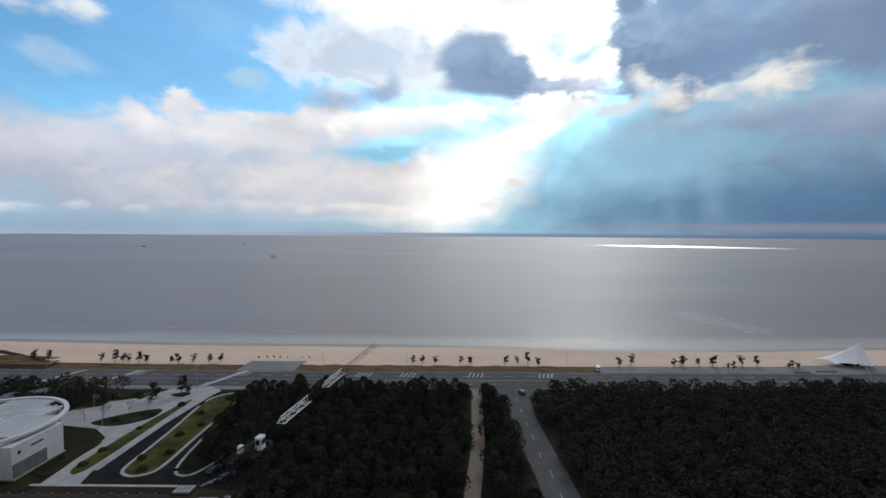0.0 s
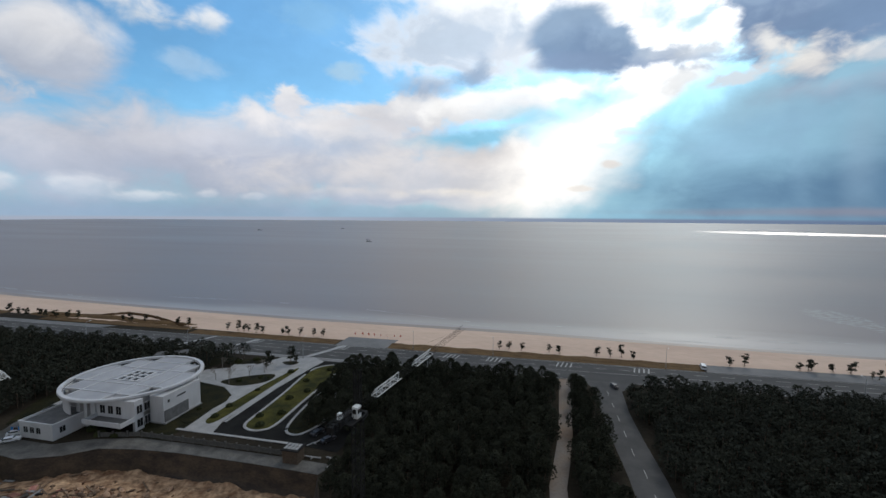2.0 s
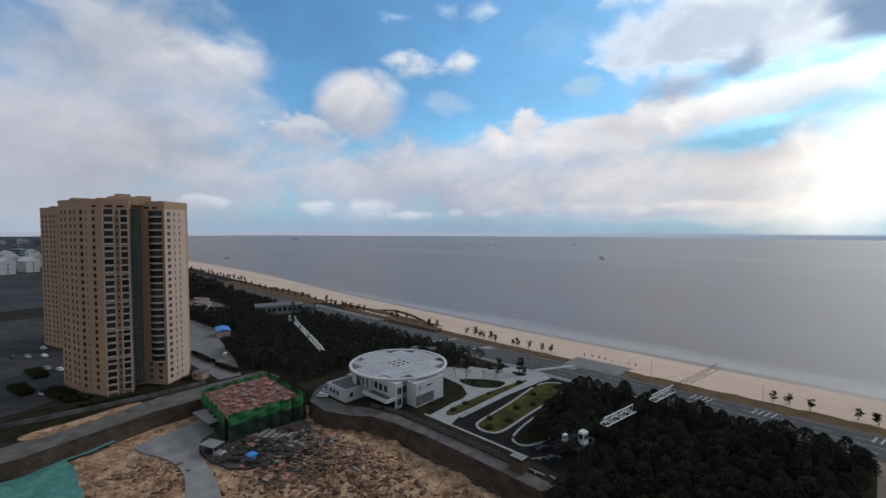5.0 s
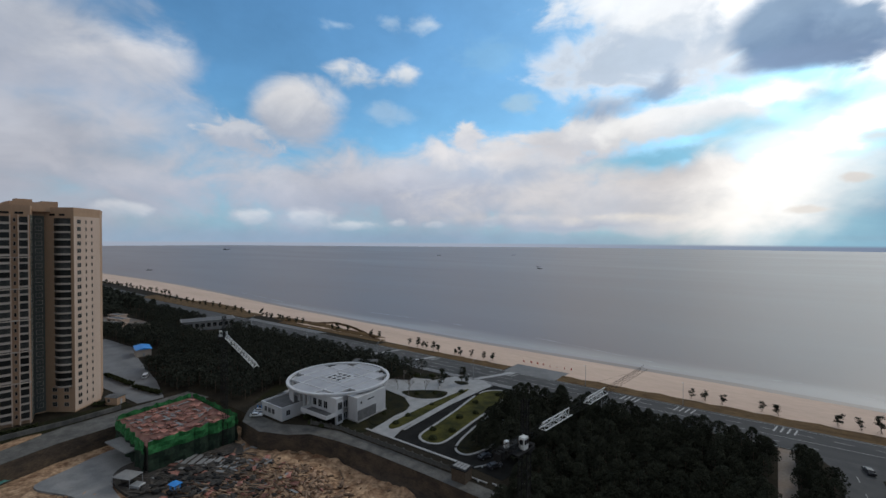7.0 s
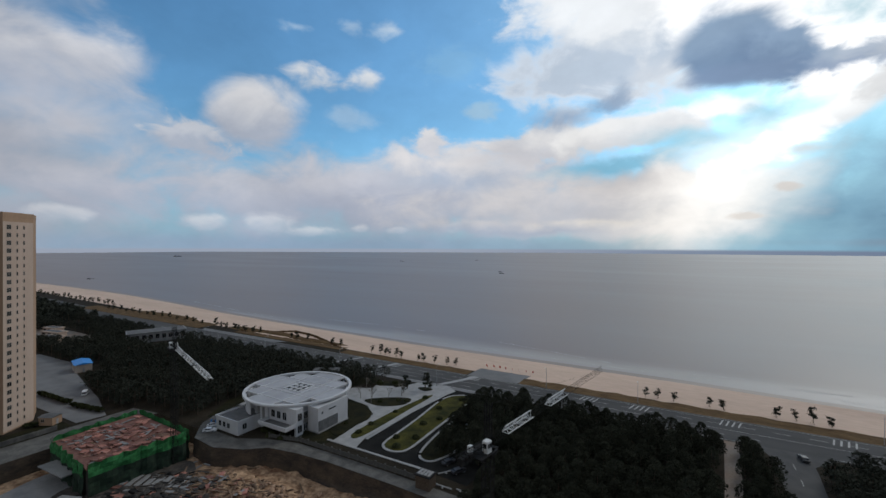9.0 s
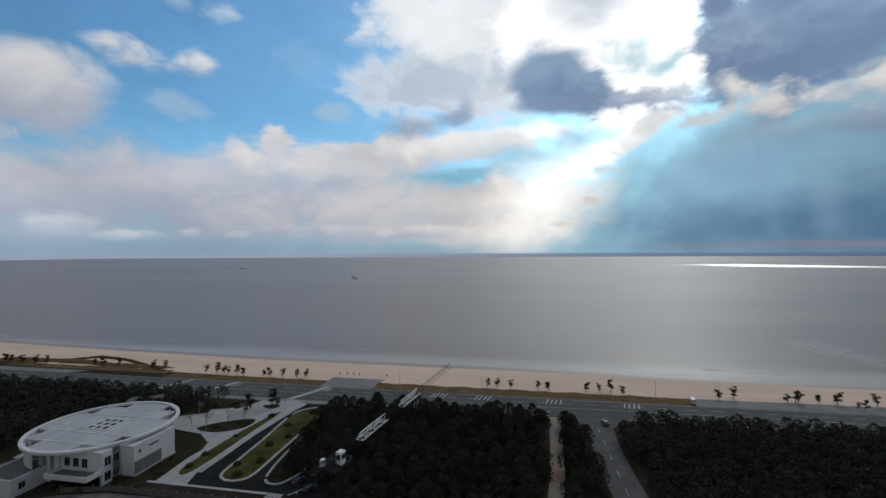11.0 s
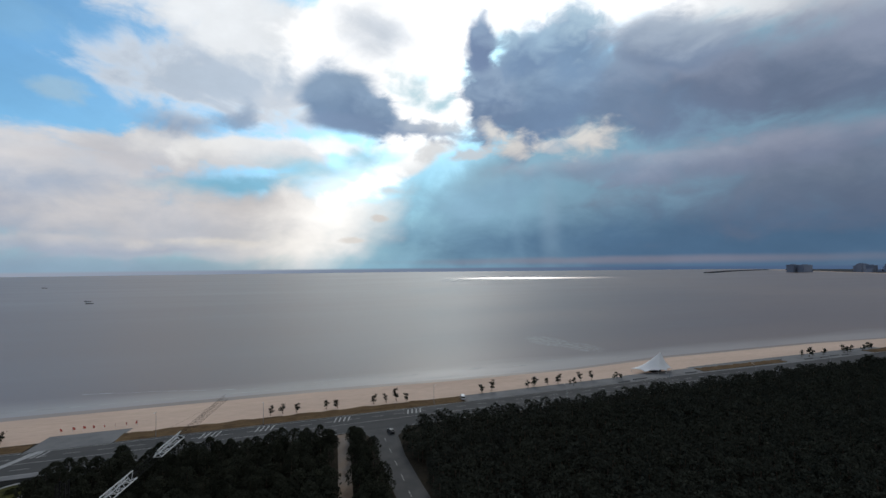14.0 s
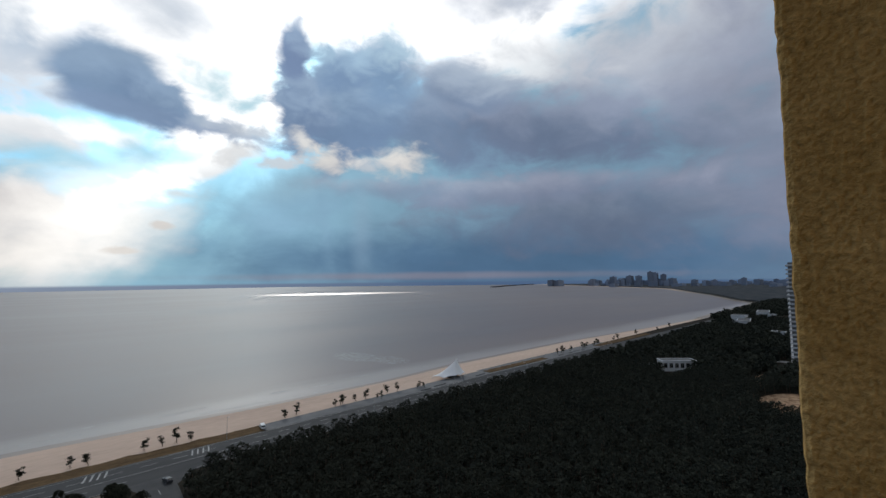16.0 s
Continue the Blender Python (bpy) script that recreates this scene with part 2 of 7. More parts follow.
# the small dark cloud before the sun, flat below, and its ragged tail
cloud(-4.1, 21.3, 5.5, 4.4, (134, 161, 194), (160, 186, 215), 0.45, 1.6, 1, 1.0)
cloud(-8.4, 19.6, 4.6, 2.8, (130, 156, 190), (156, 182, 212), 0.5, 1.6, 1, 1.0, 1, 20)
cloud(-5.4, 18.5, 6.6, 1.4, (138, 162, 195), None, 0.8, 1.6, 0.95, 1.0)
cloud(-13.6, 18.3, 4.6, 1.4, (152, 174, 206), (186, 203, 224), 0.9, 4, 0.9, 2.6)
cloud(-19.0, 17.6, 4.6, 1.3, (168, 186, 211), (208, 218, 230), 1.0, 4, 0.85, 2.8)
# shafts
cloud(-9.5, 4.5, 7.5, 0.9, (214, 236, 244), None, 1.4, 0.6, 0.30, 0.3, 1, -52)
cloud(-15.5, 6.0, 8.0, 0.9, (150, 196, 222), None, 1.4, 0.6, 0.28, 0.3, 1, -58)
cloud(-32.3, 7.0, 1.5, 8.0, (158, 188, 212), None, 1.5, 0.6, 0.34, 0.3)
cloud(-27.5, 7.0, 0.9, 7.0, (142, 178, 206), None, 1.5, 0.6, 0.25, 0.3, 1, -8)
cloud(-41.6, 0.55, 30.9, 0.55, (150, 146, 160), None, 1.2, 0.4, 0.6, 0.5)
cloud(48.0, 0.2, 42.0, 1.5, (152, 174, 200), None, 1.6, 0.6, 0.8, 0.5)

# a broken grey deck goes on overhead and behind
high = wnode("ShaderNodeMapRange", ((0, sky_el), (1, 33.0), (2, 52.0)), interpolation_type="SMOOTHSTEP").outputs[0]
rear = wnode("ShaderNodeMapRange", ((0, sky_xyz[1]), (1, -0.02), (2, -0.35)), interpolation_type="SMOOTHSTEP").outputs[0]
deck = wmath("MULTIPLY", wmath("MAXIMUM", high, rear), wnode("ShaderNodeMapRange", ((0, wisp), (1, 0.32), (2, 0.52), (3, 0.35), (4, 1.0))).outputs[0])
SKY.append(wmix(deck, SKY[-1], lin((188, 192, 198))))
shade = wnode("ShaderNodeMapRange", ((0, wisp), (1, 0.3), (2, 0.7), (3, 0.86), (4, 1.12))).outputs[0]
shaded = wnode("ShaderNodeVectorMath", ((0, SKY[-1]), (1, shade)), operation="MULTIPLY")
WT.links.new(shade, shaded.inputs[1])
under = wnode("ShaderNodeMapRange", ((0, sky_el), (1, -0.12), (2, -0.46)), interpolation_type="SMOOTHSTEP").outputs[0]
far_sea = wmix(wnode("ShaderNodeMapRange", ((0, sky_az), (1, 30.0), (2, -45.0))).outputs[0], lin((166, 176, 194)), lin((84, 108, 142)))
low = wmix(under, shaded.outputs[0], far_sea)
backdrop_node = wnode("ShaderNodeBackground", (("Color", low), ("Strength", 1.0)))
WT.links.new(backdrop_node.outputs[0], wnode("ShaderNodeOutputWorld").inputs[0])

# a shaft of sun through a gap in the clouds lights a strip of the sea far out
shaft = new("sun_shaft", bpy.data.lights.new("sun_shaft", "SPOT"))
shaft.data.energy, shaft.data.spot_size, shaft.data.spot_blend, shaft.data.shadow_soft_size, shaft.data.color = 0.9e9, radians(17), 0.8, 12.0, (1.0, 0.96, 0.9)
shaft.matrix_world = look(Vector((1130, 1980, -1)) + 2600 * Vector((math.sin(radians(24)) * 0.8, math.cos(radians(24)) * 0.8, 0.6)), Vector((1130, 1980, -1))) @ Matrix.Diagonal((1.3, 0.26, 1, 1))

sun = new("sun", bpy.data.lights.new("sun", "SUN"))
sun.data.energy, sun.data.angle, sun.data.color = 0.9, radians(12), (1.0, 0.95, 0.88)
_a, _e = radians(SUN_AZIMUTH), radians(SUN_HEIGHT)
sun.matrix_world = look(Vector((0, 0, 0)), -Vector((-math.sin(_a) * math.cos(_e), math.cos(_a) * math.cos(_e), math.sin(_e))))


# ---------------------------------------------------------------- materials
def material(name, c1, c2=None, scale=1.0, rough=0.8, bump=0.0, bump_scale=20.0, metal=0.0, fine=0.15, spread=0.0, stretch=(1, 1, 1), detail=4.0, ior=1.45, gloss=0.5):
    """A surface: c1 and c2 in patches of 1/scale metres, finer grain over them, relief, and a change from piece to piece."""
    m = bpy.data.materials.new(name)
    m.use_nodes = True
    t = m.node_tree
    p = t.nodes["Principled BSDF"]
    link = t.links.new

    def add(kind, **props):
        n = t.nodes.new(kind)
        set_kind(n, **props)
        return n

    co = add("ShaderNodeTexCoord")
    mp = add("ShaderNodeMapping")
    mp.inputs["Scale"].default_value = stretch
    link(co.outputs["Object"], mp.inputs[0])
    big = add("ShaderNodeTexNoise")
    big.inputs["Scale"].default_value, big.inputs["Detail"].default_value, big.inputs["Roughness"].default_value = scale, detail, 0.6
    link(mp.outputs[0], big.inputs["Vector"])
    ramp = add("ShaderNodeMapRange")
    ramp.inputs[1].default_value, ramp.inputs[2].default_value = 0.36, 0.64
    link(big.outputs["Fac"], ramp.inputs[0])
    mix = add("ShaderNodeMix", data_type="RGBA")
    mix.inputs[6].default_value, mix.inputs[7].default_value = (*c1, 1), (*(c2 or c1), 1)
    link(ramp.outputs[0], mix.inputs[0])
    small = add("ShaderNodeTexNoise")
    small.inputs["Scale"].default_value, small.inputs["Detail"].default_value = bump_scale, 3.0
    link(mp.outputs[0], small.inputs["Vector"])
    grain = add("ShaderNodeMapRange")
    grain.inputs[1].default_value, grain.inputs[2].default_value = 0.25, 0.75
    grain.inputs[3].default_value, grain.inputs[4].default_value = 1 - fine, 1 + fine
    link(small.outputs["Fac"], grain.inputs[0])
    last = grain.outputs[0]
    if spread:
        info = add("ShaderNodeObjectInfo")
        vary = add("ShaderNodeMapRange")
        vary.inputs[3].default_value, vary.inputs[4].default_value = 1 - spread, 1 + spread
        link(info.outputs["Random"], vary.inputs[0])
        both = add("ShaderNodeMath", operation="MULTIPLY")
        link(last, both.inputs[0]), link(vary.outputs[0], both.inputs[1])
        last = both.outputs[0]
    tint = add("ShaderNodeVectorMath", operation="SCALE")
    link(mix.outputs[2], tint.inputs[0]), link(last, tint.inputs["Scale"])
    link(tint.outputs[0], p.inputs["Base Color"])
    p.inputs["Roughness"].default_value, p.inputs["Metallic"].default_value, p.inputs["IOR"].default_value = rough, metal, ior
    p.inputs["Specular IOR Level"].default_value = gloss
    if bump:
        b = add("ShaderNodeBump")
        b.inputs["Strength"].default_value, b.inputs["Distance"].default_value = 1.0, bump
        link(small.outputs["Fac"], b.inputs["Height"]), link(b.outputs[0], p.inputs["Normal"])
    return m


M = {}
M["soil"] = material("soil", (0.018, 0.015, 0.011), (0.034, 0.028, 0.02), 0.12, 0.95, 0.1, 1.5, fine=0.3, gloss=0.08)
M["sand"] = material("sand", (0.5888, 0.437, 0.3404), (0.5152, 0.3772, 0.2944), 0.05, 0.95, 0.08, 0.8, fine=0.1, stretch=(0.25, 1, 1), detail=8.0)
M["wet_sand"] = material("wet_sand", (0.21, 0.165, 0.135), (0.27, 0.21, 0.17), 0.08, 0.45, 0.02, 0.6, fine=0.06, stretch=(0.2, 1, 1))
M["asphalt"] = material("asphalt", (0.062, 0.062, 0.063), (0.084, 0.083, 0.082), 0.06, 0.9, 0.01, 6.0, fine=0.1, stretch=(0.3, 1, 1), gloss=0.15)
M["side_asphalt"] = material("side_asphalt", (0.068, 0.068, 0.069), (0.092, 0.091, 0.09), 0.15, 0.9, 0.01, 6.0, fine=0.1, gloss=0.15)
M["drive_asphalt"] = material("drive_asphalt", (0.011, 0.011, 0.011), (0.019, 0.019, 0.018), 0.2, 0.95, 0.01, 6.0, fine=0.15, gloss=0.06)
M["concrete"] = material("concrete", (0.17, 0.17, 0.172), (0.24, 0.237, 0.232), 0.2, 0.85, 0.02, 3.0, fine=0.14)
M["old_concrete"] = material("old_concrete", (0.055, 0.053, 0.05), (0.125, 0.12, 0.11), 0.22, 0.9, 0.03, 2.0, fine=0.22, stretch=(1, 1, 0.4), detail=8.0)
M["shotcrete"] = material("shotcrete", (0.028, 0.021, 0.016), (0.075, 0.052, 0.034), 0.16, 0.95, 0.15, 1.2, fine=0.3, stretch=(1, 1, 2.0), detail=8.0)
M["paving"] = material("paving", (0.235, 0.234, 0.233), (0.305, 0.303, 0.30), 0.3, 0.75, 0.005, 4.0, fine=0.1)
M["pale_paving"] = material("pale_paving", (0.125, 0.125, 0.127), (0.175, 0.175, 0.176), 0.12, 0.9, 0.005, 4.0, fine=0.1, detail=7.0)
M["path_earth"] = material("path_earth", (0.165, 0.158, 0.15), (0.19, 0.135, 0.096), 0.045, 0.9, 0.03, 1.5, fine=0.2)
M["ochre_earth"] = material("ochre_earth", (0.16, 0.09, 0.054), (0.46, 0.31, 0.195), 0.28, 0.95, 0.3, 1.1, fine=0.4, detail=10.0, gloss=0.08)
M["grass"] = material("grass", (0.024, 0.027, 0.010), (0.074, 0.068, 0.017), 0.14, 0.95, 0.08, 3.0, fine=0.35, detail=7.0, gloss=0.08)
M["dry_grass"] = material("dry_grass", (0.080, 0.050, 0.026), (0.145, 0.094, 0.048), 0.3, 0.95, 0.1, 2.0, fine=0.3, stretch=(0.4, 1, 1), detail=7.0, gloss=0.08)
M["dark_grass"] = material("dark_grass", (0.010, 0.011, 0.007), (0.025, 0.023, 0.010), 0.2, 0.95, 0.08, 2.5, fine=0.35, detail=7.0, gloss=0.08)
M["line_paint"] = material("line_paint", (0.40, 0.40, 0.39), (0.24, 0.24, 0.235), 0.8, 0.7, fine=0.12)
M["white_paint"] = material("white_paint", (0.52, 0.52, 0.53), (0.44, 0.44, 0.45), 0.25, 0.6, fine=0.06, stretch=(1, 1, 0.3))
M["roof_white"] = material("roof_white", (0.36, 0.36, 0.375), (0.30, 0.30, 0.315), 0.15, 0.65, fine=0.08, spread=0.06)
M["grey_stone"] = material("grey_stone", (0.09, 0.09, 0.092), (0.14, 0.14, 0.142), 0.6, 0.7, 0.004, 4.0)
M["roof_grey"] = material("roof_grey", (0.085, 0.085, 0.088), (0.12, 0.12, 0.12), 0.4, 0.9, fine=0.15)
M["glass"] = material("window_glass", (0.020, 0.022, 0.026), (0.03, 0.033, 0.038), 0.5, 0.12, fine=0.1, spread=0.5)
M["dull_glass"] = material("dull_glass", (0.008, 0.008, 0.009), (0.02, 0.02, 0.02), 0.5, 0.5, fine=0.1, spread=0.6, gloss=0.15)
M["curtain"] = material("balcony_glazing", (0.014, 0.015, 0.014), (0.045, 0.043, 0.04), 0.5, 0.45, fine=0.25, spread=0.8, gloss=0.25)
M["tan_render"] = material("tan_render", (0.35, 0.225, 0.145), (0.40, 0.265, 0.175), 0.1, 0.88, 0.01, 3.0, fine=0.07, stretch=(1, 1, 0.2), detail=7.0, gloss=0.2)
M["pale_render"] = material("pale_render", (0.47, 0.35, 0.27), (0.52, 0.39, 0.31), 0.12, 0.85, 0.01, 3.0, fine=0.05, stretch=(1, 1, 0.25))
M["cream_trim"] = material("cream_trim", (0.40, 0.33, 0.28), (0.46, 0.39, 0.33), 0.4, 0.8, fine=0.1)
M["bark"] = material("bark", (0.06, 0.042, 0.03), (0.09, 0.065, 0.045), 2.0, 0.95, 0.02, 8.0)
M["needles"] = material("needles", (0.031, 0.034, 0.026), (0.043, 0.046, 0.032), 0.35, 1.0, fine=0.2, spread=0.25, gloss=0.0)
M["needles_wood"] = material("needles_wood", (0.034, 0.037, 0.030), (0.044, 0.047, 0.036), 0.09, 1.0, fine=0.12, detail=7.0, gloss=0.0)
M["shrub"] = material("shrub", (0.022, 0.028, 0.012), (0.04, 0.042, 0.018), 1.2, 0.9, fine=0.3, gloss=0.08)
M["twigs"] = material("twigs", (0.16, 0.14, 0.125), (0.2, 0.18, 0.16), 1.0, 0.9)
M["steel_white"] = material("steel_white", (0.66, 0.67, 0.66), (0.55, 0.56, 0.55), 0.6, 0.5, fine=0.06)
M["steel_dark"] = material("steel_dark", (0.013, 0.013, 0.014), (0.022, 0.021, 0.02), 0.8, 0.8, gloss=0.15)
M["steel_grey"] = material("steel_grey", (0.28, 0.29, 0.30), (0.34, 0.35, 0.36), 0.8, 0.5, metal=0.3)
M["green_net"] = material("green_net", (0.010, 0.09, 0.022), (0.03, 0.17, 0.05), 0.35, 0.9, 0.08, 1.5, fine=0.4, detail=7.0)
# darker copy of the green netting: shade is put into the colour
M["shaded_net"] = material("shaded_net", (0.006, 0.018, 0.010), (0.014, 0.03, 0.016), 0.3, 0.95, 0.08, 1.2, fine=0.4)
M["teal_net"] = material("teal_net", (0.035, 0.15, 0.13), (0.07, 0.22, 0.19), 0.2, 0.9, 0.15, 0.9, fine=0.25)
M["brick_red"] = material("brick_red", (0.21, 0.08, 0.06), (0.32, 0.16, 0.125), 0.7, 0.9, 0.02, 5.0, fine=0.3, spread=0.5)
M["timber"] = material("timber", (0.19, 0.125, 0.08), (0.11, 0.07, 0.046), 0.8, 0.9, 0.01, 6.0, fine=0.25, spread=0.6, stretch=(0.3, 2, 2))
M["rubble"] = material("rubble", (0.28, 0.185, 0.12), (0.15, 0.09, 0.06), 0.9, 0.95, 0.05, 4.0, fine=0.3, spread=0.6)
M["blue_tin"] = material("blue_tin", (0.03, 0.21, 0.58), (0.05, 0.27, 0.66), 0.5, 0.5, fine=0.06)
M["car_white"] = material("car_white", (0.70, 0.70, 0.71), (0.62, 0.62, 0.63), 0.8, 0.3, fine=0.03)
M["car_dark"] = material("car_dark", (0.03, 0.03, 0.035), (0.05, 0.05, 0.055), 0.8, 0.3, fine=0.03)
M["car_silver"] = material("car_silver", (0.35, 0.36, 0.37), (0.30, 0.31, 0.32), 0.8, 0.3, metal=0.4, fine=0.03)
M["rubber"] = material("rubber", (0.02, 0.02, 0.02), (0.03, 0.03, 0.03), 2.0, 0.9)
M["flag_red"] = material("flag_red", (0.55, 0.10, 0.07), (0.45, 0.08, 0.06), 1.0, 0.8)
M["membrane"] = material("membrane", (0.80, 0.80, 0.80), (0.74, 0.74, 0.745), 0.2, 0.55, fine=0.03)
# blue-grey of the distant city: the haze of distance is in this base colour
M["hazed_city"] = material("hazed_city", (0.18, 0.21, 0.275), (0.235, 0.265, 0.33), 0.01, 0.95, fine=0.05, spread=0.25, gloss=0.1)
M["far_pale"] = material("far_pale", (0.40, 0.40, 0.41), (0.48, 0.48, 0.48), 0.02, 0.9, fine=0.05, spread=0.2)
M["far_land"] = material("far_land", (0.026, 0.031, 0.037), (0.060, 0.063, 0.066), 0.010, 0.95, fine=0.25, stretch=(1, 2.5, 1), detail=9.0, gloss=0.1)
M["stucco"] = material("stucco", (0.33, 0.200, 0.066), (0.43, 0.275, 0.104), 7.0, 0.95, 0.006, 130.0, fine=0.32, detail=9.0, gloss=0.12)

M["yard_paving"] = material("yard_paving", (0.036, 0.037, 0.039), (0.064, 0.065, 0.067), 0.1, 0.95, 0.005, 4.0, fine=0.12, detail=8.0, gloss=0.1)
M["mud"] = material("mud", (0.022, 0.02, 0.018), (0.07, 0.058, 0.048), 0.25, 0.85, 0.15, 1.5, fine=0.4, detail=9.0)
M["brown_earth"] = material("brown_earth", (0.10, 0.055, 0.034), (0.19, 0.115, 0.075), 0.6, 0.95, 0.05, 4.0, fine=0.3, gloss=0.08)
M["brush"] = material("brush", (0.055, 0.032, 0.018), (0.11, 0.068, 0.036), 0.5, 0.95, 0.1, 3.0, fine=0.35, gloss=0.05)
# grey-green wall of the tower's recess, its colour darkened for shade
M["shaded_recess"] = material("shaded_recess", (0.085, 0.09, 0.078), (0.13, 0.13, 0.11), 0.15, 0.85, fine=0.12, stretch=(1, 1, 0.3), gloss=0.15)
M["foam"] = material("foam", (0.46, 0.45, 0.44), (0.30, 0.29, 0.28), 0.4, 0.8, fine=0.25, stretch=(0.3, 1, 1))
M["far_sand"] = material("far_sand", (0.24, 0.21, 0.18), (0.34, 0.29, 0.25), 0.02, 0.95, fine=0.15)

def water():
    """Silty sea: dull body colour, sky in its ripples, shallow and foam-streaked along the beach, ruffled by wind in patches."""
    m = bpy.data.materials.new("sea_water")
    m.use_nodes = True
    t = m.node_tree
    p = t.nodes["Principled BSDF"]
    link = t.links.new

    def add(kind, inputs=(), **props):
        n = t.nodes.new(kind)
        set_kind(n, **props)
        for k, v in inputs:
            if hasattr(v, "is_linked"):
                link(v, n.inputs[k])
            else:
                n.inputs[k].default_value = v
        return n

    co = add("ShaderNodeTexCoord").outputs["Object"]
    xyz = add("ShaderNodeSeparateXYZ", ((0, co),)).outputs
    wide = add("ShaderNodeMapping", ((0, co), ("Scale", (0.0011, 0.0045, 1)))).outputs[0]
    drift = add("ShaderNodeTexNoise", (("Vector", wide), ("Scale", 1.0), ("Detail", 6.0), ("Roughness", 0.6))).outputs["Fac"]
    deep = add("ShaderNodeMix", ((6, (0.136, 0.099, 0.085, 1)), (7, (0.176, 0.133, 0.114, 1))), data_type="RGBA")
    link(add("ShaderNodeMapRange", ((0, drift), (1, 0.38), (2, 0.62))).outputs[0], deep.inputs[0])
    # shallows along the beach
    near = add("ShaderNodeTexNoise", (("Vector", add("ShaderNodeMapping", ((0, co), ("Scale", (0.012, 0.05, 1)))).outputs[0]), ("Scale", 1.0), ("Detail", 5.0))).outputs["Fac"]
    shore = add("ShaderNodeMath", ((0, near), (1, 26.0), (2, xyz[1])), operation="MULTIPLY_ADD").outputs[0]
    shallow = add("ShaderNodeMapRange", ((0, shore), (1, 292.0), (2, 262.0)), interpolation_type="SMOOTHSTEP").outputs[0]
    body = add("ShaderNodeMix", ((0, shallow), (6, deep.outputs[2]), (7, (0.30, 0.262, 0.24, 1))), data_type="RGBA")
    ripple = add("ShaderNodeTexNoise", (("Vector", add("ShaderNodeMapping", ((0, co), ("Scale", (0.25, 0.7, 1)))).outputs[0]), ("Scale", 1.0), ("Detail", 5.0))).outputs["Fac"]
    link(add("ShaderNodeBump", (("Strength", 0.25), ("Distance", 0.05), ("Height", ripple))).outputs[0], p.inputs["Normal"])

    def ruffled(x, y, rx, ry, tear):
        q = add("ShaderNodeVectorMath", ((0, co), (1, (x, y, 0))), operation="SUBTRACT").outputs[0]
        q = add("ShaderNodeVectorMath", ((0, q), (1, (1 / rx, 1 / ry, 0))), operation="MULTIPLY").outputs[0]
        d = add("ShaderNodeVectorMath", ((0, q),), operation="LENGTH").outputs["Value"]
        d = add("ShaderNodeMath", ((0, drift), (1, tear), (2, d)), operation="MULTIPLY_ADD").outputs[0]
        return add("ShaderNodeMapRange", ((0, d), (1, 1.0 + tear / 2), (2, 0.55 + tear / 2)), interpolation_type="SMOOTHSTEP").outputs[0]

    # a bar near the beach where small waves break
    bar = add("ShaderNodeMath", ((0, ruffled(203, 328, 17, 30, 0.9)), (1, ruffled(214, 296, 16, 24, 0.9))), operation="MAXIMUM").outputs[0]
    crests = add("ShaderNodeMapRange", ((0, add("ShaderNodeTexNoise", (("Vector", add("ShaderNodeMapping", ((0, co), ("Scale", (0.22, 0.42, 1)))).outputs[0]), ("Scale", 1.0), ("Detail", 3.0))).outputs["Fac"]), (1, 0.46), (2, 0.62))).outputs[0]
    foam = add("ShaderNodeMath", ((0, bar), (1, crests)), operation="MULTIPLY").outputs[0]
    foamy = add("ShaderNodeMix", ((0, foam), (6, body.outputs[2]), (7, (0.27, 0.255, 0.24, 1))), data_type="RGBA")
    link(foamy.outputs[2], p.inputs["Base Color"])
    link(add("ShaderNodeMapRange", ((0, drift), (1, 0.3), (2, 0.7), (3, 0.33), (4, 0.43))).outputs[0], p.inputs["Roughness"])
    p.inputs["IOR"].default_value = 1.5
    return m


M["sea"] = water()


# ---------------------------------------------------------------- mesh tools
def box(bm, x0, x1, y0, y1, z0, z1):
    v = [bm.verts.new((x, y, z)) for z in (z0, z1) for x, y in ((x0, y0), (x1, y0), (x1, y1), (x0, y1))]
    for f in ((3, 2, 1, 0), (4, 5, 6, 7), (0, 1, 5, 4), (1, 2, 6, 5), (2, 3, 7, 6), (3, 0, 4, 7)):
        bm.faces.new([v[i] for i in f])
    return v


def prism(bm, poly, z0, z1):
    """An upright block over an outline that runs anticlockwise."""
    a = [bm.verts.new((x, y, z0)) for x, y in poly]
    b = [bm.verts.new((x, y, z1)) for x, y in poly]
    n = len(poly)
    for i in range(n):
        bm.faces.new((a[i], a[(i + 1) % n], b[(i + 1) % n], b[i]))
    bm.faces.new(b)
    bm.faces.new(a[::-1])


def rod(bm, p, q, r, r2=None, n=6):
    """A round bar from p to q."""
    p, q = Vector(p), Vector(q)
    w = (q - p).normalized()
    u = w.orthogonal().normalized()
    v = w.cross(u)
    rings = []
    for c, k in ((p, r), (q, r if r2 is None else r2)):
        rings.append([bm.verts.new(c + (u * math.cos(a) + v * math.sin(a)) * k) for a in (2 * math.pi * i / n for i in range(n))])
    for i in range(n):
        bm.faces.new((rings[0][i], rings[0][(i + 1) % n], rings[1][(i + 1) % n], rings[1][i]))
    bm.faces.new(rings[0][::-1])
    bm.faces.new(rings[1])


def sheet(bm, poly, z):
    bm.faces.new([bm.verts.new((x, y, z)) for x, y in poly])


